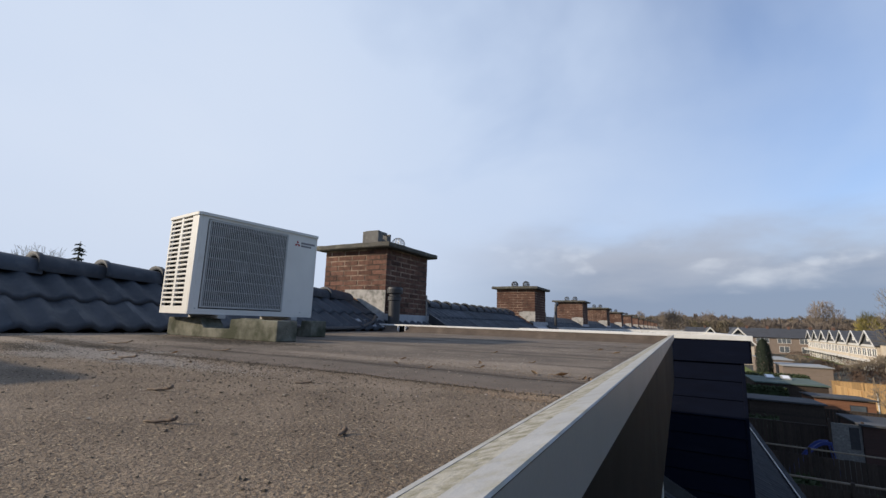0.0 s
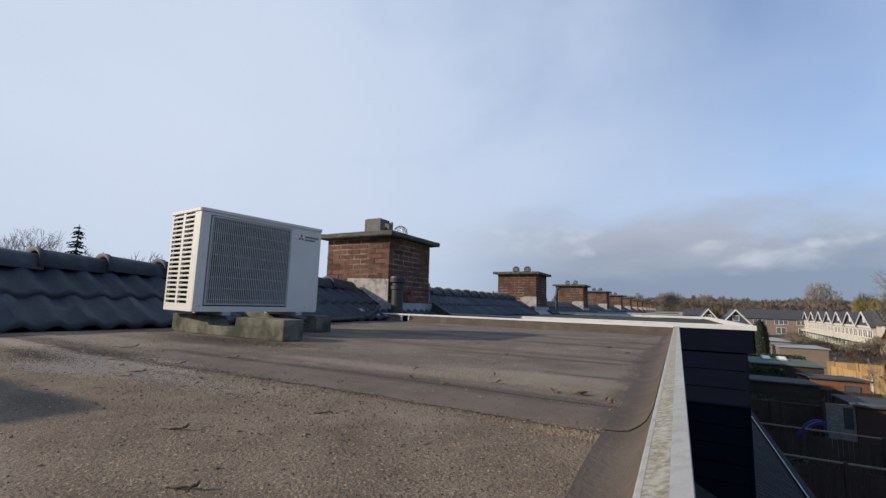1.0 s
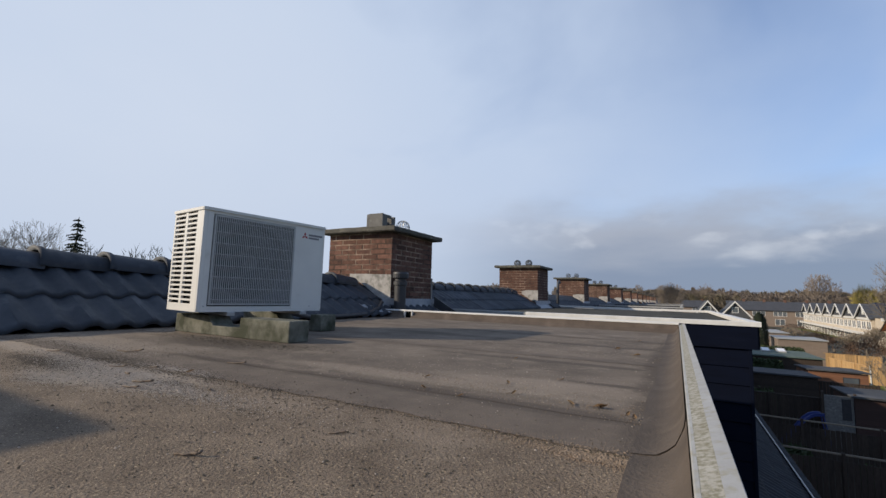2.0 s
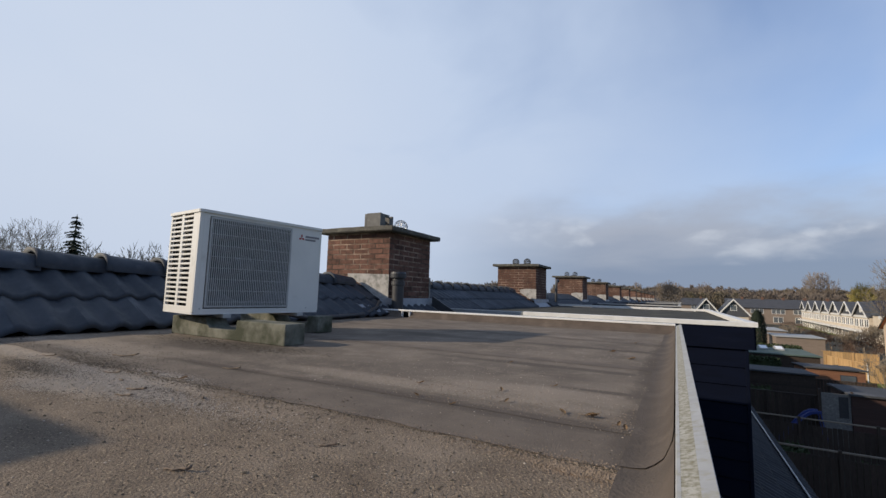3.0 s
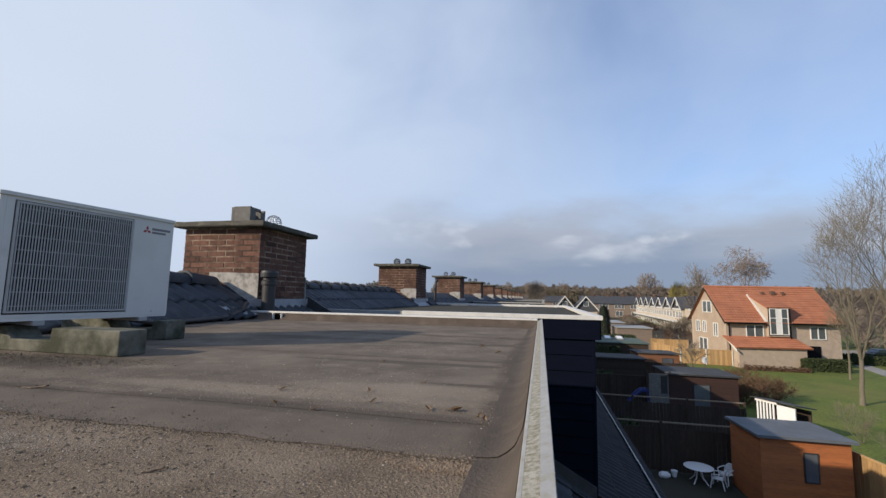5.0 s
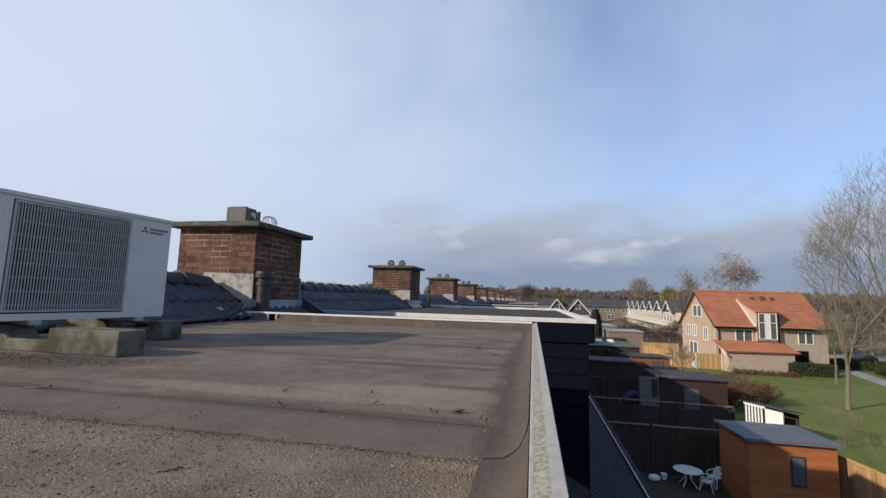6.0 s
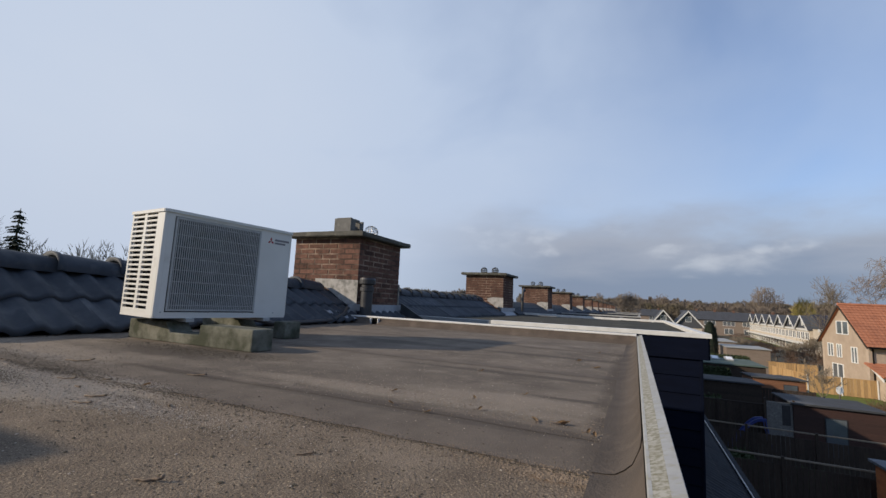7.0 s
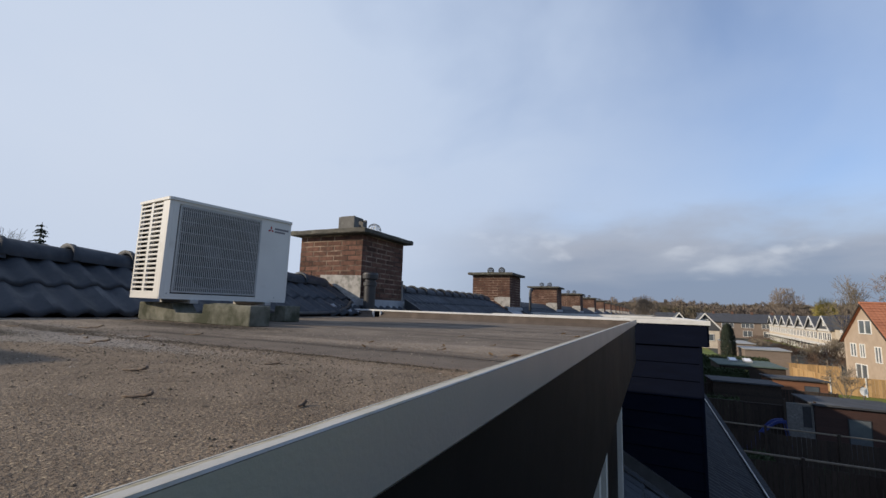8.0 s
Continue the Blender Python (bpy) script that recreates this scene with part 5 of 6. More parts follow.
lathe(bm, [(0.10, 0.0), (0.14, 0.22), (0.155, 0.24), (0.155, 0.28), (0.13, 0.28), (0.11, 0.2)], 18)
part("pot_body", bm, "plastic_white", pot)
slide = thing("garden_slide", "blue plastic children's slide", "slide", pose(3.16, 22.8, GROUND + 0.006, 0, 0, 8))
TRUE_SIZE += [slide, planter, pot]
bm = bmesh.new()
rows = []
for i in range(13):
    t = i / 12
    x = 2.6 * t
    z = 0.12 + 2.1 * (0.5 - 0.5 * math.cos(math.pi * min(1, t * 1.1)))
    rows.append([bm.verts.new((x, yy, z + zz)) for yy, zz in ((-0.26, 0.14), (-0.23, 0.14), (-0.22, 0.0), (0.22, 0.0), (0.23, 0.14), (0.26, 0.14), (0.25, -0.04), (-0.25, -0.04))])
for r, s in zip(rows, rows[1:]):
    for k in range(8):
        bm.faces.new((r[k], s[k], s[(k + 1) % 8], r[(k + 1) % 8]))
bm.faces.new(rows[0])
bm.faces.new(rows[-1][::-1])
part("chute", bm, "slide_blue", slide)
for y in (-0.2, 0.2):
    part("ladder_side", one_tube([(2.58, y, 2.2), (2.95, y * 1.2, 0.0)], 0.03, 6), "slide_blue", slide)
    part("support", one_tube([(0.05, y, 0.1), (0.05, y, 0.0)], 0.03, 6), "slide_blue", slide)

board = thing("post_sign", "white round board on a post at the lawn's edge", "sign", pose(12.54, 38.5, GROUND))
part("post", one_tube([(0, 0, 0), (0, 0, 1.25)], 0.05, 8), "bark_grey", board)
bm = bmesh.new()
bmesh.ops.create_circle(bm, cap_ends=True, segments=24, radius=0.205, matrix=Matrix.Translation((0, -0.07, 1.23)) @ Matrix.Rotation(radians(90), 4, "X"))
r = bmesh.ops.extrude_face_region(bm, geom=list(bm.faces))
bmesh.ops.translate(bm, vec=(0, 0.03, 0), verts=[v for v in r["geom"] if isinstance(v, bmesh.types.BMVert)])
bmesh.ops.scale(bm, vec=(1, 1, 1.35), space=Matrix.Translation((0, 0, -1.23)), verts=list(bm.verts))
part("board", bm, "plastic_white", board)


# ---- houses beyond the gardens ----
def window(parent, x, z, w, h, y=0.0, bars=1, side="front", depth=0.06, cross=False):
    """A white framed window on a wall that looks to -y of its house, or on its gable (-x)."""
    m = pose(x, y, z) if side == "front" else pose(y, x, z, 0, 0, -90)
    bm = bmesh.new()
    f = 0.06
    for a, b in (((0, 0), (f, h)), ((w - f, 0), (w, h)), ((f, 0), (w - f, f)), ((f, h - f), (w - f, h))):
        box(bm, (a[0], -depth, a[1]), (b[0], 0.05, b[1]))
    for k in range(bars):
        c = w * (k + 1) / (bars + 1)
        box(bm, (c - 0.04, -depth, f), (c + 0.04, 0.05, h - f))
    if cross:
        box(bm, (f, -depth + 0.01, h * 0.62), (w - f, 0.05, h * 0.62 + 0.06))
    win = part("window", bm, "white_frame", parent, "white framed window", m)
    part("pane", one_box((f, -0.01, f), (w - f, 0.0, h - f)), "glass", win)
    return win


def roof_plane(parent, p, q, r, s, material, rows, cols, name="roof", thick=0.12):
    """A tiled roof slope over four corners (eave left, eave right, ridge right, ridge left), with stepped, rolled courses."""
    p, q, r, s = (Vector(v) for v in (p, q, r, s))
    nrm = (q - p).cross(s - p).normalized()
    bm = bmesh.new()
    for i in range(rows):
        t0, t1 = i / rows, (i + 1) / rows
        lo, hi = [], []
        for j in range(cols * 2 + 1):
            u = j / (cols * 2)
            a, b = p.lerp(q, u), s.lerp(r, u)
            roll = 0.014 if j % 2 else 0.0
            lo.append(bm.verts.new(a.lerp(b, t0) + nrm * (0.03 + roll)))
            hi.append(bm.verts.new(a.lerp(b, t1) + nrm * (0.0 + roll)))
        under = [bm.verts.new(v.co - nrm * (0.06)) for v in lo] if i == 0 else last
        for j in range(cols * 2):
            bm.faces.new((lo[j], lo[j + 1], hi[j + 1], hi[j]))
            bm.faces.new((under[j], under[j + 1], lo[j + 1], lo[j]))
        last = hi
    ob = part(name, bm, material, parent)
    bm = bmesh.new()
    a = [bm.verts.new(v - nrm * 0.02) for v in (p, q, r, s)]
    b = [bm.verts.new(v - nrm * thick) for v in (p, q, r, s)]
    bm.faces.new(a)
    bm.faces.new(b[::-1])
    for i in range(4):
        bm.faces.new((a[i], a[(i + 1) % 4], b[(i + 1) % 4], b[i]))
    part("roof_deck", bm, material, parent)
    return ob


def red_house():
    W, D, EAVE, TOP = 9.9, 6.4, 4.3, 7.3
    th = thing("house", "buff brick house with orange tiled roof and lean-to", "house", pose(16.7, 45.3, GROUND, 0, 0, 8))
    part("wall", one_box((0, 0, 0), (W, 0.3, EAVE)), "buff_brick", th)
    part("wall", one_box((0, D - 0.3, 0), (W, D, EAVE)), "buff_brick", th)
    for x0 in (0.0, W - 0.3):
        # sunward gable takes the tone dimmed against the sun
        part("gable_wall", one_prism([(0.302, 0), (D - 0.302, 0), (D - 0.002, EAVE), (D / 2, TOP - 0.12), (0.002, EAVE), (0.302, EAVE - 0.01)], x0 + 0.001, x0 + 0.299, "x"), "buff_brick_dimmed" if x0 == 0 else "buff_brick", th)
    e = 0.35
    k = (TOP - EAVE) / (D / 2)
    roof_plane(th, (-0.25, -e, EAVE - e * k), (W + 0.25, -e, EAVE - e * k), (W + 0.25, D / 2, TOP), (-0.25, D / 2, TOP), "orange_tile", 15, 34)
    roof_plane(th, (W + 0.25, D + e, EAVE - e * k), (-0.25, D + e, EAVE - e * k), (-0.25, D / 2, TOP), (W + 0.25, D / 2, TOP), "orange_tile", 15, 34)
    part("ridge", one_tube([(-0.25, D / 2, TOP + 0.03), (W + 0.25, D / 2, TOP + 0.03)], 0.12, 8), "orange_tile", th)
    for x0, x1 in ((-0.25, 3.3), (5.55, W + 0.25)):
        part("gutter", one_box((x0, -e - 0.12, EAVE - e * k - 0.12), (x1, -e, EAVE - e * k - 0.01)), "fascia", th)
    for s in (-1, 1):
        a, b = (-e, EAVE - e * k) if s < 0 else (D + e, EAVE - e * k)
        part("verge", one_prism([(a, b - 0.02), (D / 2, TOP - 0.02), (D / 2, TOP - 0.2), (a, b - 0.2)], -0.27, -0.23, "x"), "old_wood", th)
    # gable side windows
    for y, z, w, h in ((2.3, 4.75, 1.7, 1.15), (4.6, 2.75, 0.85, 1.15), (3.4, 2.75, 0.7, 1.15), (1.3, 2.5, 0.8, 1.3), (3.3, 0.3, 1.6, 1.9)):
        window(th, y + w, z, w, h, 0.0, 1, "gable")
    # front
    window(th, 1.75, 2.62, 1.55, 1.15, 0.0, 1)
    window(th, 7.3, 2.55, 1.35, 1.15, 0.0, 1)
    part("rain_pipe", one_tube([(5.55, -0.08, 0.3), (5.55, -0.08, EAVE - 0.1)], 0.05, 8), "fascia", th)
    part("rain_pipe", one_tube([(0.25, -0.08, 1.0), (0.25, -0.08, EAVE - 0.1)], 0.05, 8), "fascia", th)
    # tall glazed bay that breaks the eaves, under its own tiled roof
    bay = part("bay", one_box((3.55, -0.3, 2.75), (5.35, 2.2, 5.40)), "buff_brick", th, "brick dormer bay with tall glazed doors")
    part("bay_cheek", one_prism([(-0.3, 5.402), (2.45, 5.402), (2.45, 6.50)], 3.55, 5.35, "x"), "buff_brick", bay)
    part("bay_frame", one_box((3.58, -0.325, 2.85), (5.32, -0.301, 5.38)), "fascia", bay)
    for x in (3.66, 4.66):
        window(bay, x, 2.92, 0.62, 2.38, -0.33, 0, cross=True)
    part("door_leaf", one_box((4.29, -0.37, 2.92), (4.65, -0.326, 5.30)), "white_frame", bay, "white centre panel")
    roof_plane(bay, (3.4, -0.45, 5.42), (5.5, -0.45, 5.42), (5.5, 2.6, 6.68), (3.4, 2.6, 6.68), "orange_tile", 8, 8)
    part("bay_flashing", one_prism([(-0.30, 4.06), (2.30, 6.50), (2.30, 6.60), (-0.30, 4.16)], 3.30, 3.52, "x"), "white_trim", bay, "white flashing along the bay's cheek")
    part("rain_pipe", one_tube([(5.45, -0.33, 2.6), (5.45, -0.33, 5.3)], 0.05, 8), "fascia", bay)
    # lean-to extension
    ex = part("extension", one_box((0.35, -1.25, 0), (6.05, -0.001, 1.85)), "buff_brick", th, "low brick lean-to")
    roof_plane(ex, (0.05, -1.5, 1.85), (6.45, -1.5, 1.85), (5.75, 0.05, 2.75), (-0.3, 0.05, 2.75), "orange_tile", 6, 24)
    part("extension_gable", one_prism([(-1.25, 1.85), (-0.002, 1.85), (-0.002, 2.6)], 0.35, 0.55, "x"), "buff_brick", ex)
    part("verge", one_prism([(-1.62, 1.62), (0.03, 2.66), (0.03, 2.46), (-1.62, 1.42)], -0.05, 0.0, "x"), "white_trim", ex)
    part("garage_door", one_box((6.5, -0.06, 0.05), (8.1, 0.0, 1.95), 0.01), "fascia", th, "dark recessed side door")
    part("chimney_stub", one_box((5.6, D / 2 - 0.9, TOP - 0.75), (6.0, D / 2 - 0.55, TOP - 0.35), 0.03), "dark_brick", th)
    part("chimney_stub", one_box((4.7, D / 2 - 0.95, TOP - 0.8), (5.0, D / 2 - 0.6, TOP - 0.45), 0.03), "dark_brick", th)
    part("chimney_stub", one_box((6.6, D / 2 - 0.9, TOP - 0.75), (6.85, D / 2 - 0.6, TOP - 0.4), 0.03), "dark_brick", th)


red_house()


def gable_house(w, d, eave, top, wall, roof, label, group, gable_dark=True, windows=3):
    """A narrow house whose gable looks to -x; local origin at its near corner, w along y."""
    th = thing("house", label, "house", None, group)
    part("wall", one_box((0, 0, 0), (d, w, eave)), wall, th)
    part("gable_wall", one_prism([(0.05, eave), (w - 0.05, eave), (w / 2, top - 0.1)], 0.002, d, "x"), "slate" if gable_dark else wall, th)
    for s in (0, 1):
        a, r = (0 if s == 0 else w), w / 2
        o = -0.25 if s == 0 else 0.25
        corners = [(-0.3, a + o, eave - 0.15), (d, a + o, eave - 0.15), (d, r, top), (-0.3, r, top)]
        if s:
            corners = [corners[1], corners[0], corners[3], corners[2]]
        roof_plane(th, *corners, roof, 6, 10)
        part("barge_board", one_prism([(a + o, eave - 0.18), (r, top + 0.05), (r, top - 0.22), (a + o, eave - 0.44)], -0.38, -0.26, "x"), "white_trim", th, "white barge board")
    for k in range(windows):
        window(th, w * (k + 1) / windows - 0.35, eave - 1.9, w / windows - 0.5, 1.3, 0.0, 1, "gable")
        window(th, w * (k + 1) / windows - 0.35, eave - 4.5, w / windows - 0.5, 1.7, 0.0, 1, "gable")
    part("band", one_box((-0.12, 0.0, eave - 0.35), (0.0, w, eave - 0.02)), "white_trim", th)
    part("band", one_box((-0.9, 0.0, eave - 2.75), (0.0, w, eave - 2.45)), "white_trim", th)
    window(th, w / 2 + 0.5, eave + 0.5, 1.0, 1.2, 0.0, 1, "gable")
    return th


gh = gable_house(8.0, 8.0, 4.3, 6.55, "pale_wall", "slate", "pale brick terrace house with a dark gable and white barge boards", "far row of gabled houses")
gh.matrix_world = pose(26.9, 93.0, GROUND, 0, 0, -3)
for k in range(1, 7):
    copy_thing(gh, pose(26.9 + 0.44 * k, 93.0 + 8.3 * k, GROUND, 0, 0, -3))
end_house = thing("house", "end house with a dark solar-panelled roof and pale wall", "house", pose(27.1, 89.6, GROUND))
part("wall", one_box((0.2, 0, 0), (8, 3.2, 4.4)), "pale_wall", end_house)
part("roof", one_prism([(-0.3, 4.4), (3.4, 4.4), (3.4, 6.7)], 0.0, 8.0, "x"), "slate", end_house)
part("solar_panel", one_prism([(-0.25, 4.50), (3.3, 6.72), (3.3, 6.76), (-0.25, 4.54)], 0.3, 7.6, "x"), "solar", end_house, "dark solar panels")
part("band", one_box((-0.1, -0.35, 3.95), (8, -0.02, 4.4)), "white_trim", end_house)


def twin_gables():
    for x, w in ((3.0, 3.9), (7.0, 4.4)):
        th = thing("house", "dark slated gable with white barge boards and a small window", "house", pose(x, 95.0, GROUND), "pair of dark gables")
        part("wall", one_box((0, 0, 0), (w, 8, 4.0)), "pale_wall", th)
        part("gable_wall", one_prism([(0, 3.2), (w, 3.2), (w, 4.0), (w / 2, 6.2), (0, 4.0)], -0.05, 8, "y"), "slate", th)
        for s in (0, 1):
            a = 0 if s == 0 else w
            o = -0.35 if s == 0 else 0.35
            part("barge_board", one_prism([(a + o, 3.55), (w / 2, 6.45), (w / 2, 6.15), (a + o, 3.22)], -0.5, -0.35, "y"), "white_trim", th, "white barge board")
            c = [(a + o, -0.4, 3.5), (a + o, 8, 3.5), (w / 2, 8, 6.4), (w / 2, -0.4, 6.4)]
            roof_plane(th, *(c if s else (c[1], c[0], c[3], c[2])), "slate", 6, 8)
        window(th, w / 2 - 0.5, 4.3, 1.0, 1.0, -0.06, 0)
        window(th, w / 2 - 1.3, 1.4, 2.6, 1.2, -0.06, 2)


twin_gables()


def long_row(x0, y0, length, turn, label, n):
    th = thing("house_row", label, "house", pose(x0, y0, GROUND, 0, 0, turn))
    part("wall", one_box((0, 0, 0), (length, 7, 4.6)), "row_brick", th)
    roof_plane(th, (-0.3, -0.4, 4.4), (length + 0.3, -0.4, 4.4), (length + 0.3, 3.5, 6.9), (-0.3, 3.5, 6.9), "slate", 8, 40)
    roof_plane(th, (length + 0.3, 7.4, 4.4), (-0.3, 7.4, 4.4), (-0.3, 3.5, 6.9), (length + 0.3, 3.5, 6.9), "slate", 8, 40)
    for k in range(n):
        x = length * (k + 0.5) / n
        window(th, x - 1.6, 2.9, 3.0, 1.3, 0.0, 2)
        window(th, x - 1.3, 0.5, 2.2, 1.6, 0.0, 1)
        part("chimney", one_box((x + 1.4, 3.2, 6.6), (x + 2.0, 3.8, 7.5)), "dark_brick", th)


long_row(13.0, 150.0, 24, 0, "long brick terrace with a dark slate roof far off", 5)
long_row(-46.0, 185.0, 56, 0, "long brick terrace with a dark slate roof far off", 8)


def parked_car(x, y, turn):
    """A dark hatchback: lofted body, glazed cabin, four wheels."""
    th = thing("car", "dark hatchback parked by the road beyond the lawn", "car", pose(x, y, GROUND, 0, 0, turn))
    bm = bmesh.new()
    prism(bm, [(-1.45, 0.22), (-1.5, 0.55), (-1.38, 0.66), (-0.65, 0.72), (1.2, 0.74), (1.42, 0.62), (1.45, 0.25)], -0.6, 0.6)
    bmesh.ops.bevel(bm, geom=list(bm.edges), offset=0.06, segments=2, affect="EDGES")
    part("body", bm, "car_paint", th, smooth=False)
    bm = bmesh.new()
    vs = prism(bm, [(-0.72, 0.72), (-0.25, 1.02), (0.75, 1.04), (1.22, 0.74)], -0.52, 0.52)
    bmesh.ops.bevel(bm, geom=list(bm.edges), offset=0.05, segments=2, affect="EDGES")
    part("cabin", bm, "glass", th, "dark glazed cabin")
    # pale matt slab on the dark body: the roof's reflection put into colour
    part("roof", one_box((-0.22, -0.44, 1.035), (0.72, 0.44, 1.07), 0.015), "alu_top", th, "car roof with its sky reflection painted pale")
    for wx in (-0.9, 0.88):
        for wy in (-0.58, 0.58):
            wheel = part("wheel", one_tube([(wx, wy - 0.08, 0.21), (wx, wy + 0.08, 0.21)], 0.21, 16), "plastic_black", th)
            part("rim", one_tube([(wx, wy - 0.085, 0.21), (wx, wy + 0.085, 0.21)], 0.12, 12), "alu_top", wheel)


parked_car(35.2, 56.4, 25)
tagged(part("road", one_prism([(30.0, 59.5), (70.0, 66.0), (70.0, 71.0), (30.0, 64.5)], GROUND - 0.2, GROUND + 0.012, "z"), "paving"), "pale grey road beyond the lawn", "road", kind="structure")


# ---- trees ----
def branch_tree(label, base, height, width, seed, material="bark_grey", trunk_r=0.2, fork=0.28, stems=4, levels=6, lean=(0, 0), droop=0.0, category="tree", twig_r=0.008, upright=0.5, bushy=0.32):
    """A bare tree: a tapered trunk that forks into stems, which divide again and again into fine twigs. width: half the crown's spread."""
    rng = random.Random(seed)
    th = thing("tree" if category == "tree" else "shrub", label, category, pose(*base), "bare trees" if category == "tree" else "bare shrubs")
    trunk, limbs, sprays = bmesh.new(), bmesh.new(), bmesh.new()
    mid = height * (fork + (1 - fork) * 0.45)

    def bend(d, level):
        """Let a shoot wander a little and turn upwards, or hang where the twigs weep."""
        d = d + Vector((rng.gauss(0, 1), rng.gauss(0, 1), rng.gauss(0, 0.7))) * (0.10 if level < 3 else 0.06)
        d.z += upright * (0.20 if level < 3 else 0.08) - droop * max(0, level - 2) * 0.13
        return d.normalized()

    def outside(p):
        """How far out in the crown a point lies; 1 on its border."""
        off = p - Vector((lean[0] * p.z / height, lean[1] * p.z / height, mid))
        return (off.x / width) ** 2 + (off.y / width) ** 2 + (off.z / (height - mid)) ** 2

    def grow(p, d, length, r, level):
        k = 4 if level < 3 else 3
        pts, rad = [p], [r]
        for i in range(k):
            d = bend(d, level)
            p = p + d * (length / k)
            pts.append(p)
            rad.append(max(twig_r, r * (1 - 0.38 * (i + 1) / k)))
        tube(limbs if level < 3 else sprays, pts, rad, 6 if level < 2 else (4 if level < 4 else 3), False)
        if level >= levels or outside(p) > rng.uniform(0.85, 1.25):
            return
        n = 2 if rng.random() < 0.55 else 3
        side = d.orthogonal().normalized()
        turn = rng.uniform(0, 6.28)
        for c in range(n):
            a = turn + 6.283 * c / n + rng.uniform(-0.5, 0.5)
            out = side * math.cos(a) + d.cross(side) * math.sin(a)
            grow(p, (d + out * rng.uniform(0.35, 0.62)).normalized(), length * rng.uniform(0.62, 0.86), rad[-1] * rng.uniform(0.62, 0.8), level + 1)
        for i in range(1, k):
            for c in range(2 if level < 2 else 1):
                if rng.random() < bushy:
                    a = rng.uniform(0, 6.28)
                    out = side * math.cos(a) + d.cross(side) * math.sin(a)
                    grow(pts[i], (d * 0.75 + out * 0.7).normalized(), length * rng.uniform(0.45, 0.7), rad[i] * 0.42, max(level + 1, levels - 2))

    top = height * fork
    n = 6
    pts = [Vector((lean[0] * fork * (i / n) + rng.uniform(-1, 1) * trunk_r * 0.2 * (i > 0), lean[1] * fork * (i / n) + rng.uniform(-1, 1) * trunk_r * 0.2 * (i > 0), top * i / n)) for i in range(n + 1)]
    tube(trunk, pts, [trunk_r * (1.3 if i == 0 else 1 - 0.22 * i / n) for i in range(n + 1)], 10)
    first = (height - top) * 0.30
    for c in range(stems):
        a = 6.283 * (c + rng.uniform(-0.3, 0.3)) / stems
        d = Vector((math.cos(a) * width / height * 1.3 + lean[0] / height, math.sin(a) * width / height * 1.3 + lean[1] / height, 0.75)).normalized()
        grow(pts[-1 if c < 2 else -2] if fork > 0.05 else pts[rng.randint(0, n)], d, first * rng.uniform(0.85, 1.2), trunk_r * rng.uniform(0.42, 0.6), 0)
    part("trunk", trunk, material, th)
    tagged(part("limb_work", limbs, material, th), kind="stuff")
    tagged(part("twig_spray", sprays, material, th), kind="stuff")
    return th


LAWN = GROUND - 0.05
branch_tree("tall bare tree with several stems on the lawn", (18.2, 30.7, LAWN), 12.6, 2.3, 4, trunk_r=0.125, fork=0.24, stems=6, lean=(0.7, 0.2), levels=6, twig_r=0.0058, upright=0.6, bushy=0.42)
branch_tree("tall leaning bare tree on the lawn", (21.6, 30.2, LAWN), 15.0, 3.2, 9, trunk_r=0.14, fork=0.16, stems=7, lean=(-1.5, 0.3), levels=6, twig_r=0.0058, upright=0.6, bushy=0.42)
branch_tree("slim bare young tree on the lawn", (23.4, 40.5, LAWN), 6.6, 1.5, 8, trunk_r=0.075, fork=0.4, stems=3, levels=4, twig_r=0.009)
branch_tree("weeping bare birch behind the house", (31.6, 78.0, LAWN), 14.8, 4.0, 11, "birch_twigs", 0.24, 0.35, 6, 6, droop=0.75, twig_r=0.018, upright=0.6)
branch_tree("bare tree behind the house", (25.0, 79.5, LAWN), 11.6, 2.5, 12, "far_twigs", 0.2, 0.3, 5, 5, twig_r=0.018)
branch_tree("wide bare tree behind the ridge", (-49.0, 14.8, LAWN), 11.9, 4.4, 15, "hazed_twigs", 0.2, 0.42, 6, 5, twig_r=0.011, upright=0.4, bushy=0.22)
branch_tree("small bare garden tree", (11.6, 38.2, LAWN), 2.9, 1.2, 21, "bark", 0.07, 0.25, 4, 5, twig_r=0.010)
for k, (x, y, h, w) in enumerate(((11.3, 28.6, 1.9, 1.1), (12.5, 29.6, 2.1, 1.3), (13.8, 30.6, 1.7, 1.2), (12.3, 31.4, 2.0, 1.2), (10.4, 29.8, 1.6, 1.0))):
    branch_tree("tangled brown bare shrub at the lawn's edge", (x, y, LAWN), h, w, 22 + k, "thicket", 0.05, 0.02, 9, 4, category="shrub", twig_r=0.008, upright=0.3)
for k, (x, y, h, w) in enumerate(((12.0, 17.5, 2.4, 1.3), (13.2, 22.5, 1.8, 1.1), (13.6, 19.6, 1.9, 1.1))):
    branch_tree("bare brushwood at the lawn's edge", (x, y, LAWN), h, w, 32 + k, "bark_grey", 0.03, 0.02, 5, 4, category="shrub", twig_r=0.004, upright=0.5, bushy=0.15)
for k, (x, y, h, w) in enumerate(((22.5, 76.0, 3.6, 2.0), (18.5, 70.0, 3.0, 1.6), (14.5, 80.0, 2.8, 1.5))):
    branch_tree("bare garden tree before the far row", (x, y, LAWN), h, w, 27 + k, "bark", 0.1, 0.2, 5, 5, twig_r=0.016)


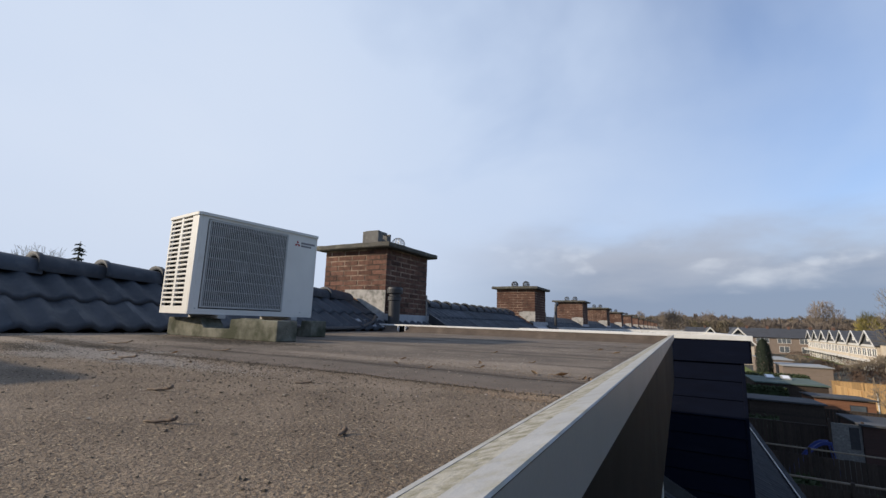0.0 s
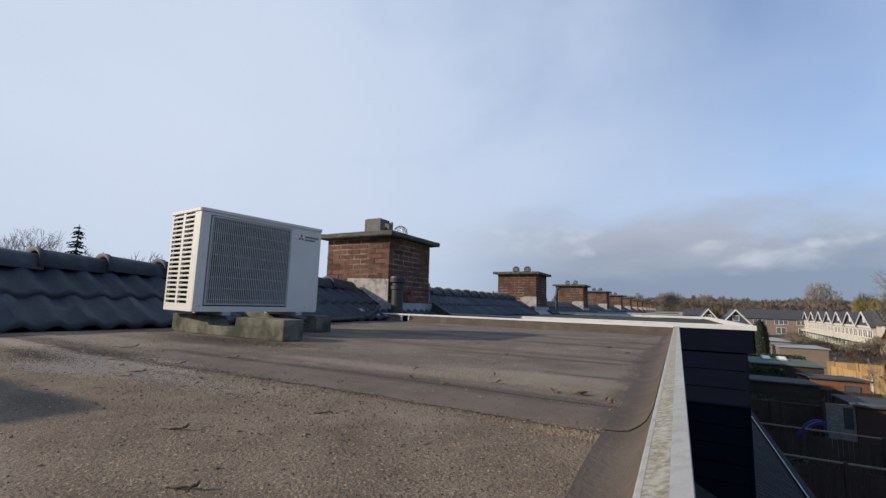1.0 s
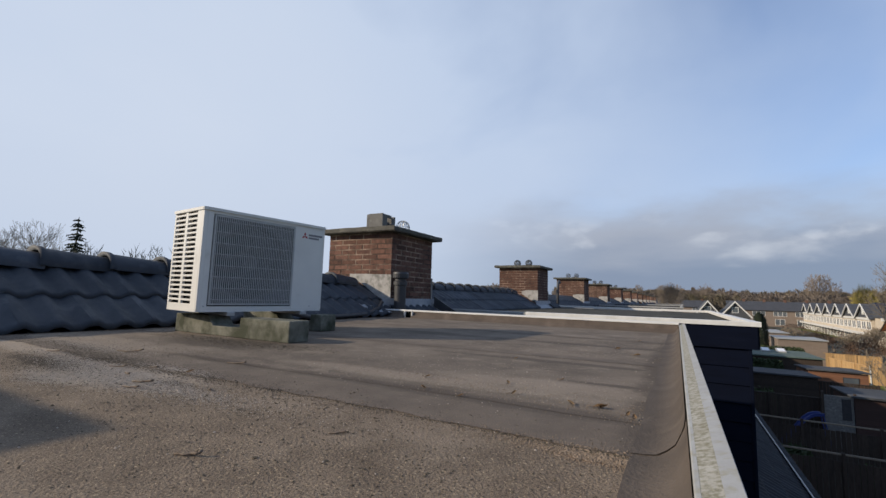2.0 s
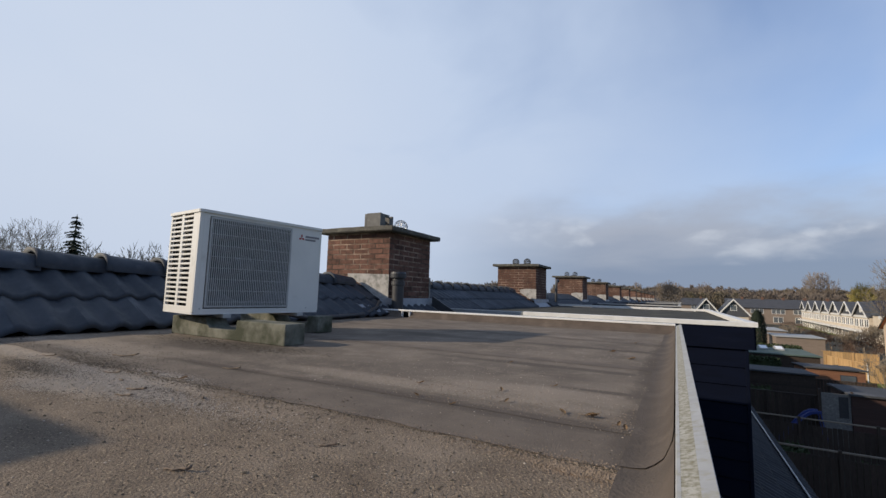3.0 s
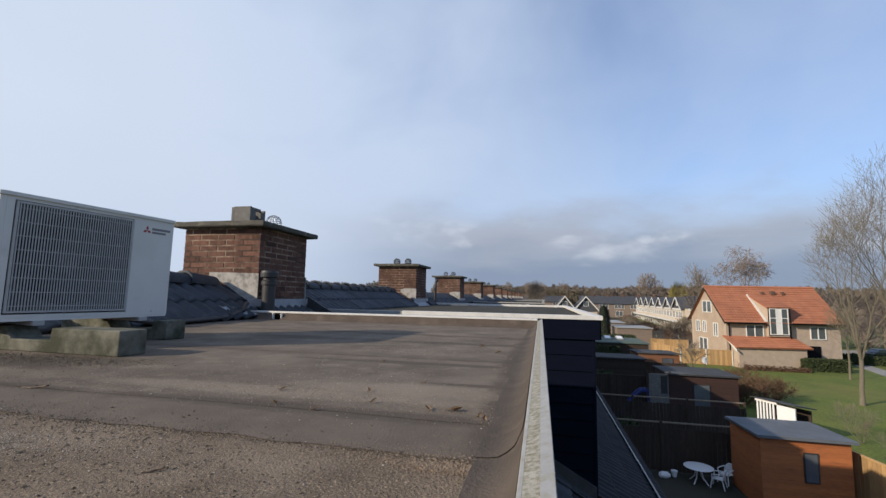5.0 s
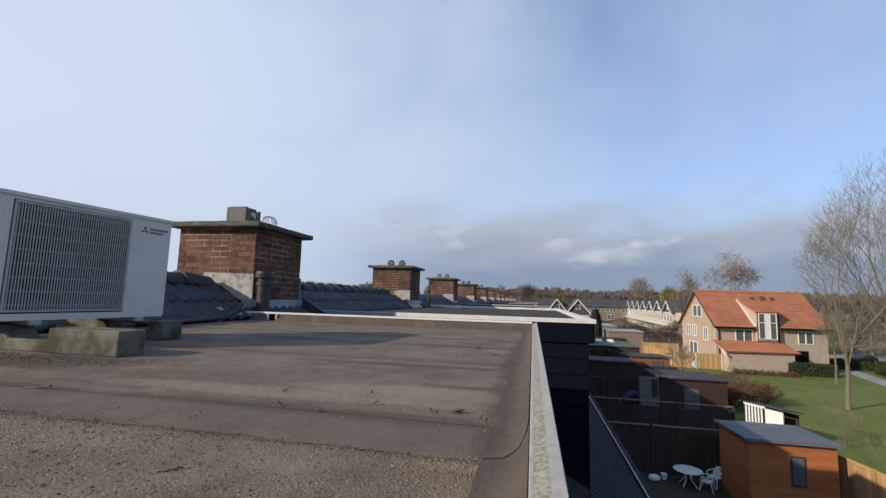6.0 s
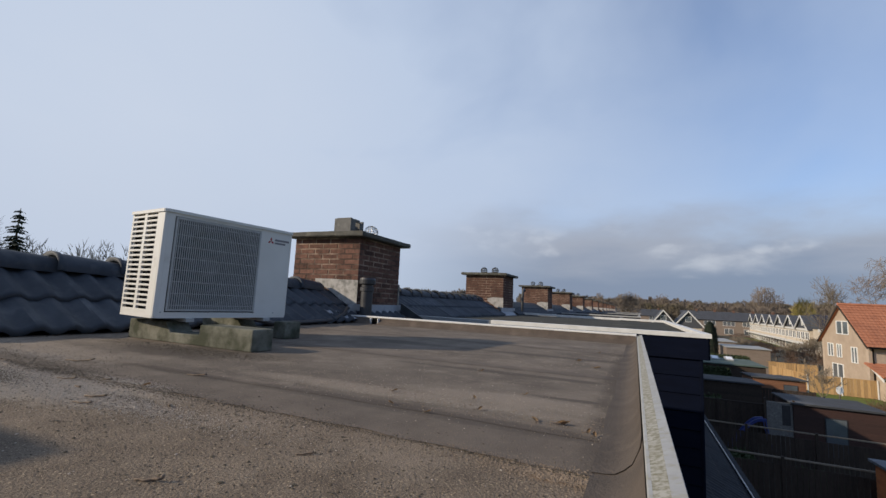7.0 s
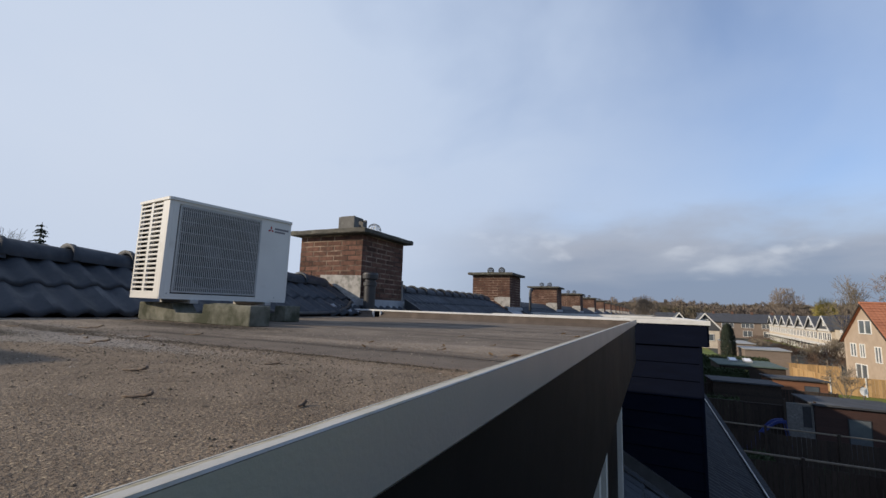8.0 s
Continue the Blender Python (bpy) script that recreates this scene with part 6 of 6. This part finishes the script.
def conifer(label, base, height, radius, seed):
    rng = random.Random(seed)
    th = thing("tree", label, "conifer", pose(*base))
    part("trunk", one_tube([(0, 0, 0), (0, 0, height)], [radius * 0.14, 0.02], 7), "bark", th)
    bm = bmesh.new()
    tiers = 40
    for i in range(tiers):
        t = (i + rng.uniform(-0.3, 0.3)) / tiers
        z = height * (0.08 + 0.92 * t)
        for k in range(15):
            a = rng.uniform(0, 2 * math.pi)
            r = radius * (1.02 - t) ** 0.62 * rng.uniform(0.55, 1.1) + 0.08
            d = Vector((math.cos(a), math.sin(a), 0))
            w = Vector((-d.y, d.x, 0)) * r * 0.40
            c0, c1 = Vector((0, 0, z)), d * r + Vector((0, 0, z - r * 0.28))
            for s in range(3):
                u0, u1 = s / 3, (s + 1) / 3
                f0, f1 = (0.4 + u0) * (1.1 - u0), (0.4 + u1) * (1.05 - u1)
                q = [c0.lerp(c1, u0) - w * f0, c0.lerp(c1, u1) - w * f1, c0.lerp(c1, u1) + w * f1 + Vector((0, 0, -0.06)), c0.lerp(c1, u0) + w * f0 + Vector((0, 0, 0.05))]
                bm.faces.new([bm.verts.new(v + Vector((0, 0, rng.uniform(-0.05, 0.05)))) for v in q])
    tagged(part("crown", bm, "conifer", th, "dark green needles"), kind="stuff")


conifer("dark spruce behind the ridge", (-42.1, 16.0, GROUND), 11.3, 1.75, 3)


def leaf_mass(name, label, category, boxes, material, count, size, seed):
    """Hedges: a great many small leaf clumps on a rough body."""
    rng = random.Random(seed)
    th = thing(name, label, category)
    bm = bmesh.new()
    for a, b in boxes:
        for k in range(count):
            p = Vector([rng.uniform(a[i], b[i]) for i in range(3)])
            f = rng.randint(0, 4)
            if f == 0: p.x = a[0] + rng.uniform(-0.06, 0.1)
            elif f == 1: p.x = b[0] + rng.uniform(-0.1, 0.06)
            elif f == 2: p.y = a[1] + rng.uniform(-0.06, 0.1)
            else: p.z = b[2] + rng.uniform(-0.14, 0.08)
            u, v = Vector([rng.gauss(0, 1) for i in range(3)]).normalized() * size, Vector([rng.gauss(0, 1) for i in range(3)]).normalized() * size
            bm.faces.new([bm.verts.new(q) for q in (p - u, p - v * 0.6, p + u, p + v * 0.6)])
        box(bm, (a[0] + 0.1, a[1] + 0.1, a[2]), (b[0] - 0.1, b[1] - 0.1, b[2] - 0.12))
    tagged(part("foliage", bm, material, th), kind="stuff")


leaf_mass("hedge", "clipped green hedge along the house", "hedge", [((22.3, 44.0, GROUND), (25.6, 45.0, -4.62))], "hedge", 2600, 0.09, 2)
leaf_mass("hedge", "low brown hedge at the foot of the extension", "hedge", [((17.3, 42.9, GROUND), (22.0, 43.4, -5.25))], "thicket", 1500, 0.07, 3)
leaf_mass("hedge", "dark evergreen shrubs beyond the lawn", "hedge", [((28.5, 50.0, GROUND), (33.0, 52.0, -4.75)), ((31, 47.0, GROUND), (35.0, 48.2, -5.0))], "hedge", 1800, 0.13, 4)
leaf_mass("hedge", "green garden hedge in the far gardens", "hedge", [((3.0, 46.0, GROUND), (9.0, 47.2, -3.3)), ((2.0, 36.6, GROUND), (6.0, 37.6, -3.5))], "hedge", 1600, 0.12, 5)


leaf_mass("hedge", "dark evergreen bushes between the garden fences", "hedge", [((1.9, 17.6, GROUND), (3.6, 19.4, -4.5)), ((5.0, 17.8, GROUND), (5.9, 19.6, -4.9)), ((2.0, 26.5, GROUND), (4.2, 29.5, -4.2)), ((9.4, 28.0, GROUND), (10.6, 32.0, -4.6))], "hedge", 1300, 0.09, 7)


def far_wood():
    """The belt of bare woodland on the horizon, one crown after another of fine upright sprays."""
    rng = random.Random(9)
    verts, faces = [], []

    def spray(x, y, z0, h, r):
        for k in range(int(60 + h * 12)):
            a = rng.uniform(0, 2 * math.pi)
            t = rng.random() ** 0.6
            rr = r * math.sin(math.pi * min(1, 0.15 + 0.8 * t)) * rng.uniform(0.2, 1.0)
            cx, cy, cz = x + rr * math.cos(a), y + rr * math.sin(a), z0 + h * (0.12 + 0.78 * t)
            w, l = rng.uniform(0.04, 0.12), rng.uniform(0.6, 1.5)
            tx, ty = rng.gauss(0, 0.35), rng.gauss(0, 0.35)
            b = len(verts)
            verts.extend(((cx - w, cy, cz), (cx + w, cy + w, cz), (cx + tx * l + w * 0.3, cy + ty * l, cz + l), (cx + tx * l - w * 0.5, cy + ty * l, cz + l * 0.8)))
            faces.append((b, b + 1, b + 2, b + 3))
        b = len(verts)
        verts.extend(((x - 0.15, y, z0), (x + 0.15, y, z0), (x + 0.06, y, z0 + h * 0.7), (x - 0.06, y, z0 + h * 0.7)))
        faces.append((b, b + 1, b + 2, b + 3))

    for k in range(1300):
        az = radians(rng.uniform(-14, 62))
        d = rng.uniform(190, 270)
        h = (10.9 + 1.1 * noise.noise(Vector((az * 11, 0, 0))) + rng.uniform(-0.9, 0.9)) * d / 220 + (d / 220 - 1) * 2
        spray(d * math.sin(az), d * math.cos(az), GROUND, h, rng.uniform(2.6, 4.4))
    for k in range(170):
        az = radians(rng.uniform(-50, -18))
        d = rng.uniform(95, 120)
        spray(d * math.sin(az), d * math.cos(az), GROUND, rng.uniform(7.6, 8.6) + 1.2 * noise.noise(Vector((az * 13, 4, 0))), rng.uniform(2.2, 3.4))
    me = bpy.data.meshes.new("far_woodland")
    me.from_pydata(verts, [], faces)
    tagged(piece("far_woodland", me, "far_twigs"), "bare brown woodland along the horizon", "trees", kind="stuff")


far_wood()


def sprig_mound(label, base, height, radius, material, count, seed, size=0.5):
    """A rounded crown of fine upright sprigs, for trees and thickets far off."""
    rng = random.Random(seed)
    th = thing("tree", label, "tree", pose(*base), "far crowns")
    part("trunk", one_tube([(0, 0, 0), (0, 0, height * 0.6)], [radius * 0.08, radius * 0.03], 6), "bark", th)
    verts, faces = [], []
    for k in range(count):
        v = Vector([rng.gauss(0, 1) for i in range(3)]).normalized() * rng.uniform(0.35, 1.0) ** 0.5
        p = Vector((v.x * radius, v.y * radius, height * 0.58 + v.z * height * 0.42)) * (1 + 0.12 * noise.noise(v * 3 + Vector((seed, 0, 0))))
        d = (Vector((v.x, v.y, v.z + 0.6)).normalized() + Vector([rng.gauss(0, 0.3) for i in range(3)])) * size * rng.uniform(0.6, 1.3)
        w = d.orthogonal().normalized() * size * 0.06
        b = len(verts)
        verts.extend((p - w, p + w, p + d))
        faces.append((b, b + 1, b + 2))
    me = bpy.data.meshes.new("crown")
    me.from_pydata([tuple(v) for v in verts], [], faces)
    tagged(piece("crown", me, material, th), kind="stuff")


for k in range(9):
    az = radians(-71.0 + 2.1 * k + (0.4 if k % 2 else 0.0))
    sprig_mound("rounded bare tree in a row behind the ridge", (47 * math.sin(az), 47 * math.cos(az), GROUND), 8.9 + 0.25 * math.sin(k * 2.1), 1.45, "hazed_twigs", 750, 80 + k, 0.55)
for k, (x, y, h, w) in enumerate(((15.0, 63.0, 2.2, 1.8), (18.5, 66.0, 2.0, 1.9), (21.0, 71.0, 2.2, 1.8), (14.0, 71.0, 1.9, 1.7), (24.0, 80.0, 2.3, 1.8), (18.0, 82.0, 1.9, 1.8), (22.0, 95.0, 2.2, 2.2), (20.5, 110.0, 2.2, 2.4), (13.5, 95.0, 2.0, 2.2))):
    sprig_mound("brown bare bush in the far gardens", (x, y, GROUND), h, w, "thicket", 900, 95 + k, 0.4)
sprig_mound("yellow-twigged willow on the skyline", (50.5, 178.0, GROUND), 12.4, 3.0, "willow_twigs", 2600, 61, 1.0)
sprig_mound("dense brown tree on the skyline", (-1.5, 140.0, GROUND), 10.4, 2.6, "far_twigs", 2600, 62, 0.8)
for k, (x, y, h, w) in enumerate(((33, 66, 6.6, 3.2), (38, 68, 7.0, 3.6), (43, 70, 6.4, 3.4), (48, 70, 7.2, 3.8), (53, 72, 6.6, 3.6), (36, 74, 7.6, 3.6), (46, 76, 7.8, 3.8), (58, 74, 7.6, 4.0), (41, 64, 4.4, 3.0), (50, 64, 4.2, 3.0))):
    sprig_mound("brown bare thicket beyond the road", (x, y, GROUND), h, w, "birch_twigs" if k % 3 else "far_twigs", 1700, 63 + k, 0.7)


def clipped_conifer(base, height, radius, seed):
    """A slim column of dense dark sprigs with a blunt tip."""
    rng = random.Random(seed)
    th = thing("tree", "clipped dark column of a conifer in the far gardens", "conifer", pose(*base))
    part("trunk", one_tube([(0, 0, 0), (0, 0, height * 0.9)], [radius * 0.3, 0.05], 7), "bark", th)
    bm = bmesh.new()
    for k in range(3200):
        t = rng.random()
        rr = radius * min(1.0, 0.75 + t) * (1 - t ** 5) ** 0.5 * rng.uniform(0.8, 1.06)
        a = rng.uniform(0, 6.283)
        p = Vector((rr * math.cos(a), rr * math.sin(a), height * t))
        d = (Vector((math.cos(a) * 0.5, math.sin(a) * 0.5, 1)) + Vector([rng.gauss(0, 0.25) for i in range(3)])) * 0.22
        w = Vector((-math.sin(a), math.cos(a), 0)) * 0.06
        bm.faces.new([bm.verts.new(q) for q in (p - w, p + w, p + d)])
    tagged(part("crown", bm, "conifer", th), kind="stuff")


clipped_conifer((7.6, 57.0, GROUND), 4.9, 0.72, 5)
for k, (x, y, h, w) in enumerate(((-2.0, 150, 11.5, 4.0), (10.0, 205, 13, 4.5), (47.5, 210, 17.5, 6.0), (-14, 190, 12, 4.5))):
    branch_tree("bare tree on the skyline", (x, y, GROUND), h, w, 40 + k, "far_twigs", 0.3, 0.25, 6, 5, twig_r=0.045)


# set out at true size, seen from the roof's edge
SURVEY = Matrix.Translation((-0.06, 0.02, 0.26)) @ Matrix.Scale(1.45, 4) @ Matrix.Translation((0.06, -0.02, -0.26))
for ob in [o for o in scene.objects if o not in BEFORE and o.parent is None]:
    m = SURVEY @ ob.matrix_basis
    ob.matrix_basis = Matrix.LocRotScale(m.translation, m.to_quaternion(), None) if ob in TRUE_SIZE else m


# ---- litter on the flat roof ----
def on_deck(x, y):
    lift = 0.0 if y < 0.79 else (0.0016 if y < 1.0 else 0.0025)
    return deck_height(x, y) + lift


def curled_leaf(x, y, turn, length, label="dry curled brown leaf on the roofing felt"):
    th = thing("leaf", label, "leaf", pose(x, y, on_deck(x, y) + 0.001, 0, 0, turn), "fallen leaves")
    bm = bmesh.new()
    rows = []
    n = 8
    for i in range(n + 1):
        t = i / n
        w = length * 0.30 * math.sin(math.pi * min(1, 0.08 + 0.9 * t)) ** 0.8
        curl = 0.5 + 1.6 * t
        row = []
        for j in range(5):
            s = (j - 2) / 2
            row.append(bm.verts.new((length * (t - 0.5), w * math.sin(s * curl) / curl, 0.002 + w * (1 - math.cos(s * curl)) / curl + 0.006 * t * t)))
        rows.append(row)
    for r, s in zip(rows, rows[1:]):
        for j in range(4):
            bm.faces.new((r[j], s[j], s[j + 1], r[j + 1]))
    r = bmesh.ops.solidify(bm, geom=list(bm.faces), thickness=0.0007)
    part("blade", bm, "leaf", th, smooth=True)
    part("stalk", one_tube([(-length * 0.5, 0, 0.003), (-length * 0.75, 0.004, 0.004), (-length * 0.95, 0.012, 0.002)], [0.001, 0.0009, 0.0008], 5), "twig", th)


def twig(x, y, turn, length, r, bud=False):
    th = thing("twig", "dry broken twig on the roofing felt", "twig", pose(x, y, on_deck(x, y) + r, 0, 0, turn), "fallen twigs")
    bm = bmesh.new()
    k = 7
    tube(bm, [(length * (i / k - 0.5), 0.05 * length * math.sin(i * 1.7), 0.10 * length * (i / k) ** 3) for i in range(k + 1)], [r * (0.6 + 0.5 * i / k) for i in range(k + 1)], 7)
    part("stem", bm, "twig", th, smooth=True)
    if bud:
        bm = bmesh.new()
        bmesh.ops.create_icosphere(bm, subdivisions=2, radius=r * 1.45, matrix=Matrix.Translation((length * 0.5, 0, 0.10 * length + r * 0.6)))
        for v in bm.verts:
            v.co += 0.5 * r * Vector(noise.noise_vector(v.co * 160))
        part("bud", bm, "twig", th, "dark withered bud")


twig(-0.735, 0.425, 25, 0.040, 0.0022, True)
twig(-0.522, 0.310, 28, 0.036, 0.0020, True)
twig(-0.322, 0.388, 100, 0.012, 0.0022, True)
twig(-1.391, 0.985, 12, 0.075, 0.0022)
twig(-1.92, 0.92, 14, 0.13, 0.0026)
twig(-1.32, 0.66, 20, 0.06, 0.0028)
for x, y, a, s in ((-0.255, 1.075, 20, 0.026), (-0.665, 1.708, 50, 0.018), (-0.359, 2.385, 10, 0.024), (-0.257, 2.163, -10, 0.034), (-0.19, 1.04, 80, 0.016), (-0.316, 1.068, 140, 0.022), (-0.40, 1.35, 30, 0.014),
                   (-0.30, 2.95, 30, 0.02), (-0.14, 0.30, 40, 0.012), (-1.35, 0.80, 60, 0.024), (-0.56, 0.985, 10, 0.016), (-0.68, 1.01, 170, 0.018)):
    curled_leaf(x, y, a, s)


def loose_grit(name, label, material, count, places, size, seed, flat=0.6):
    """Countless crumbs strewn over the felt, in one mesh."""
    rng = random.Random(seed)
    verts, faces = [], []
    for k in range(count):
        cx, cy, sx, sy = places[rng.randrange(len(places))]
        x, y = rng.gauss(cx, sx), rng.gauss(cy, sy)
        if not (-3.0 < x < -0.15 and -0.6 < y < 3.85):
            continue
        s = size * rng.uniform(0.4, 1.0) * (1.6 if rng.random() < 0.06 else 1.0)
        z = on_deck(x, y) + s * 0.25
        b = len(verts)
        a = rng.uniform(0, 6.28)
        for dx, dy, dz in ((1, 0, 0), (0, 1, 0.1), (-1, 0, 0), (0, -1, -0.1), (0, 0, flat), (0, 0, -flat)):
            q = s * rng.uniform(0.7, 1.2)
            verts.append((x + q * (dx * math.cos(a) - dy * math.sin(a)), y + q * (dx * math.sin(a) + dy * math.cos(a)), z + q * dz))
        for f in ((0, 1, 4), (1, 2, 4), (2, 3, 4), (3, 0, 4), (1, 0, 5), (2, 1, 5), (3, 2, 5), (0, 3, 5)):
            faces.append(tuple(b + i for i in f))
    me = bpy.data.meshes.new(name)
    me.from_pydata(verts, [], faces)
    tagged(piece(name, me, material), label, "grit", kind="stuff")


loose_grit("loose_grit", "loose mineral grit on the roofing felt", "grit", 30000, [(-0.55, 0.45, 0.45, 0.30), (-1.1, 0.55, 0.7, 0.28), (-0.4, 0.2, 0.25, 0.2)], 0.0010, 1)
loose_grit("loose_grit", "coarse grit gathered along the felt laps", "grit", 5000, [(-0.28, 0.77, 0.10, 0.025), (-0.7, 0.77, 0.3, 0.02), (-1.2, 0.78, 0.3, 0.03), (-0.3, 1.08, 0.25, 0.05), (-0.8, 1.15, 0.3, 0.06)], 0.0019, 2)
loose_grit("moss_crumbs", "dark crumbs of moss strewn on the felt", "moss", 3200, [(-0.9, 0.70, 0.55, 0.12), (-1.6, 0.75, 0.4, 0.1), (-2.0, 1.0, 0.35, 0.08), (-0.6, 0.4, 0.4, 0.25), (-2.2, 1.35, 0.35, 0.05), (-1.3, 0.55, 0.5, 0.07), (-0.5, 0.6, 0.25, 0.12)], 0.0023, 3)
loose_grit("moss_crumbs", "dark litter along the foot of the tiles", "moss", 700, [(-2.1, 1.40, 0.22, 0.035), (-1.75, 1.36, 0.15, 0.04), (-2.9, 1.2, 0.06, 0.8), (-2.95, 2.6, 0.04, 0.7)], 0.0045, 4)

loose_grit("moss_crumbs", "dark crumbs caught along the ragged felt lap", "moss", 1500, [(-0.35, 0.783, 0.16, 0.005), (-0.8, 0.783, 0.25, 0.006), (-1.4, 0.785, 0.3, 0.008), (-0.22, 0.78, 0.05, 0.004)], 0.0021, 6)
loose_grit("loose_grit", "pale dry grit drifted on the felt", "pale_grit", 20000, [(-1.75, 0.73, 0.22, 0.03), (-1.35, 0.64, 0.16, 0.035), (-1.15, 0.66, 0.2, 0.03), (-1.65, 0.70, 0.2, 0.03)], 0.0015, 7)
loose_grit("moss_crumbs", "dark moss litter on the felt", "moss", 2600, [(-1.75, 0.80, 0.2, 0.03), (-1.45, 0.78, 0.25, 0.02), (-2.2, 0.85, 0.3, 0.03)], 0.0020, 8)
loose_grit("moss_crumbs", "dirty moss litter in front of the concrete blocks", "moss", 5200, [(-1.85, 1.38, 0.16, 0.05), (-1.60, 1.42, 0.14, 0.04), (-2.15, 1.36, 0.18, 0.05), (-1.75, 1.30, 0.2, 0.06)], 0.0017, 9)
loose_grit("loose_grit", "grit and crumbs left on the worn felt", "pale_grit", 3500, [(-0.8, 1.12, 0.3, 0.05), (-0.55, 1.35, 0.35, 0.2), (-0.9, 1.2, 0.5, 0.12), (-0.5, 2.1, 0.35, 0.12), (-0.35, 2.7, 0.2, 0.35)], 0.0016, 10)
loose_grit("moss_crumbs", "larger crumbs of dry moss strewn on the felt", "moss", 200, [(-1.1, 0.58, 0.5, 0.10), (-0.6, 0.45, 0.3, 0.18), (-1.7, 0.70, 0.35, 0.06)], 0.0026, 12, 0.3)
loose_grit("loose_grit", "pale crumbs of mortar on the felt", "pale_grit", 260, [(-0.9, 0.55, 0.5, 0.15), (-0.7, 1.3, 0.4, 0.3), (-0.6, 2.2, 0.4, 0.4)], 0.0030, 13)

loose_grit("moss_crumbs", "dark matted litter on the felt", "moss", 4000, [(-1.80, 0.60, 0.10, 0.035), (-1.78, 0.68, 0.12, 0.03), (-1.88, 0.80, 0.12, 0.03), (-1.95, 0.66, 0.15, 0.05)], 0.0022, 14, 0.3)
loose_grit("loose_grit", "pale dry silt on the felt", "pale_grit", 26000, [(-1.57, 0.55, 0.08, 0.035), (-1.60, 0.65, 0.10, 0.03), (-1.45, 0.71, 0.10, 0.025), (-1.44, 0.81, 0.10, 0.02), (-2.2, 0.90, 0.2, 0.03)], 0.0013, 15, 0.3)
loose_grit("moss_crumbs", "flat flakes of dry moss on the felt", "moss", 420, [(-1.24, 0.62, 0.14, 0.05), (-0.90, 0.74, 0.16, 0.03), (-1.1, 0.66, 0.25, 0.05), (-0.6, 0.5, 0.3, 0.12)], 0.0036, 16, 0.2)
loose_grit("loose_grit", "rusty grit swept into the corner of the felt", "grit", 1800, [(-0.19, 0.755, 0.035, 0.018), (-0.25, 0.765, 0.06, 0.015)], 0.0026, 17)
for x, y, a, n in ((-2.114, 0.76, 8, 0.09), (-1.276, 0.61, 10, 0.06), (-1.521, 0.793, 20, 0.03), (-1.10, 0.70, -30, 0.035), (-0.62, 0.62, 40, 0.03), (-1.62, 0.74, 15, 0.07), (-1.48, 0.70, -12, 0.05)):
    twig(x, y, a, n, 0.0020)
for x, y, a, n in ((-0.245, 1.076, 30, 0.022), (-0.176, 1.02, 100, 0.018), (-0.364, 2.396, 60, 0.03), (-0.75, 1.15, 15, 0.02), (-0.46, 1.09, 75, 0.018), (-0.52, 1.21, 130, 0.018)):
    curled_leaf(x, y, a, n)

# ---- roof tiles, laid last ----
lay_tiles(tiled_roof, -2.1, FAR_Y + 0.05, (0, 1))
lay_tiles(tiled_roof, FAR_Y + 0.09, NEXT_Y - 0.13, range(1, 14))
lay_tiles(tiled_roof, NEXT_Y, 10.1, (0, 1))
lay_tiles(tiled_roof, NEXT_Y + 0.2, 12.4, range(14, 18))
lay_ridge(tiled_roof, -2.17, PARTY - 0.5)
lay_ridge(tiled_roof, PARTY + 0.5, PARTY + HOUSE - 0.5)


def tile_rows(y0, y1, rows):
    """Tiles too far off to be told apart, joined."""
    verts, faces = [], []
    src = [v.co.copy() for v in TILE.vertices]
    polys = [tuple(p.vertices) for p in TILE.polygons]
    for r in rows:
        for j in range(int((y1 - y0) / 0.30)):
            p = Vector((RIDGE_X, y0 + 0.30 * (j + 0.5), RIDGE_Z + 0.006)) + DOWN * (0.215 + GAUGE * r)
            m = pose(p.x, p.y, p.z, 0, PITCH + 0.6, 0)
            b = len(verts)
            verts.extend(m @ v for v in src)
            faces.extend(tuple(b + i for i in f) for f in polys)
    me = bpy.data.meshes.new("tile_rows")
    me.from_pydata(verts, [], faces)
    tagged(piece("tile_rows", me, "tile_shaded" if rows[0] > 12 else "tile", tiled_roof), kind="stuff")


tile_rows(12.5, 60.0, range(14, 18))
tile_rows(PARTY + HOUSE + 0.6, 40.0, (0, 1))
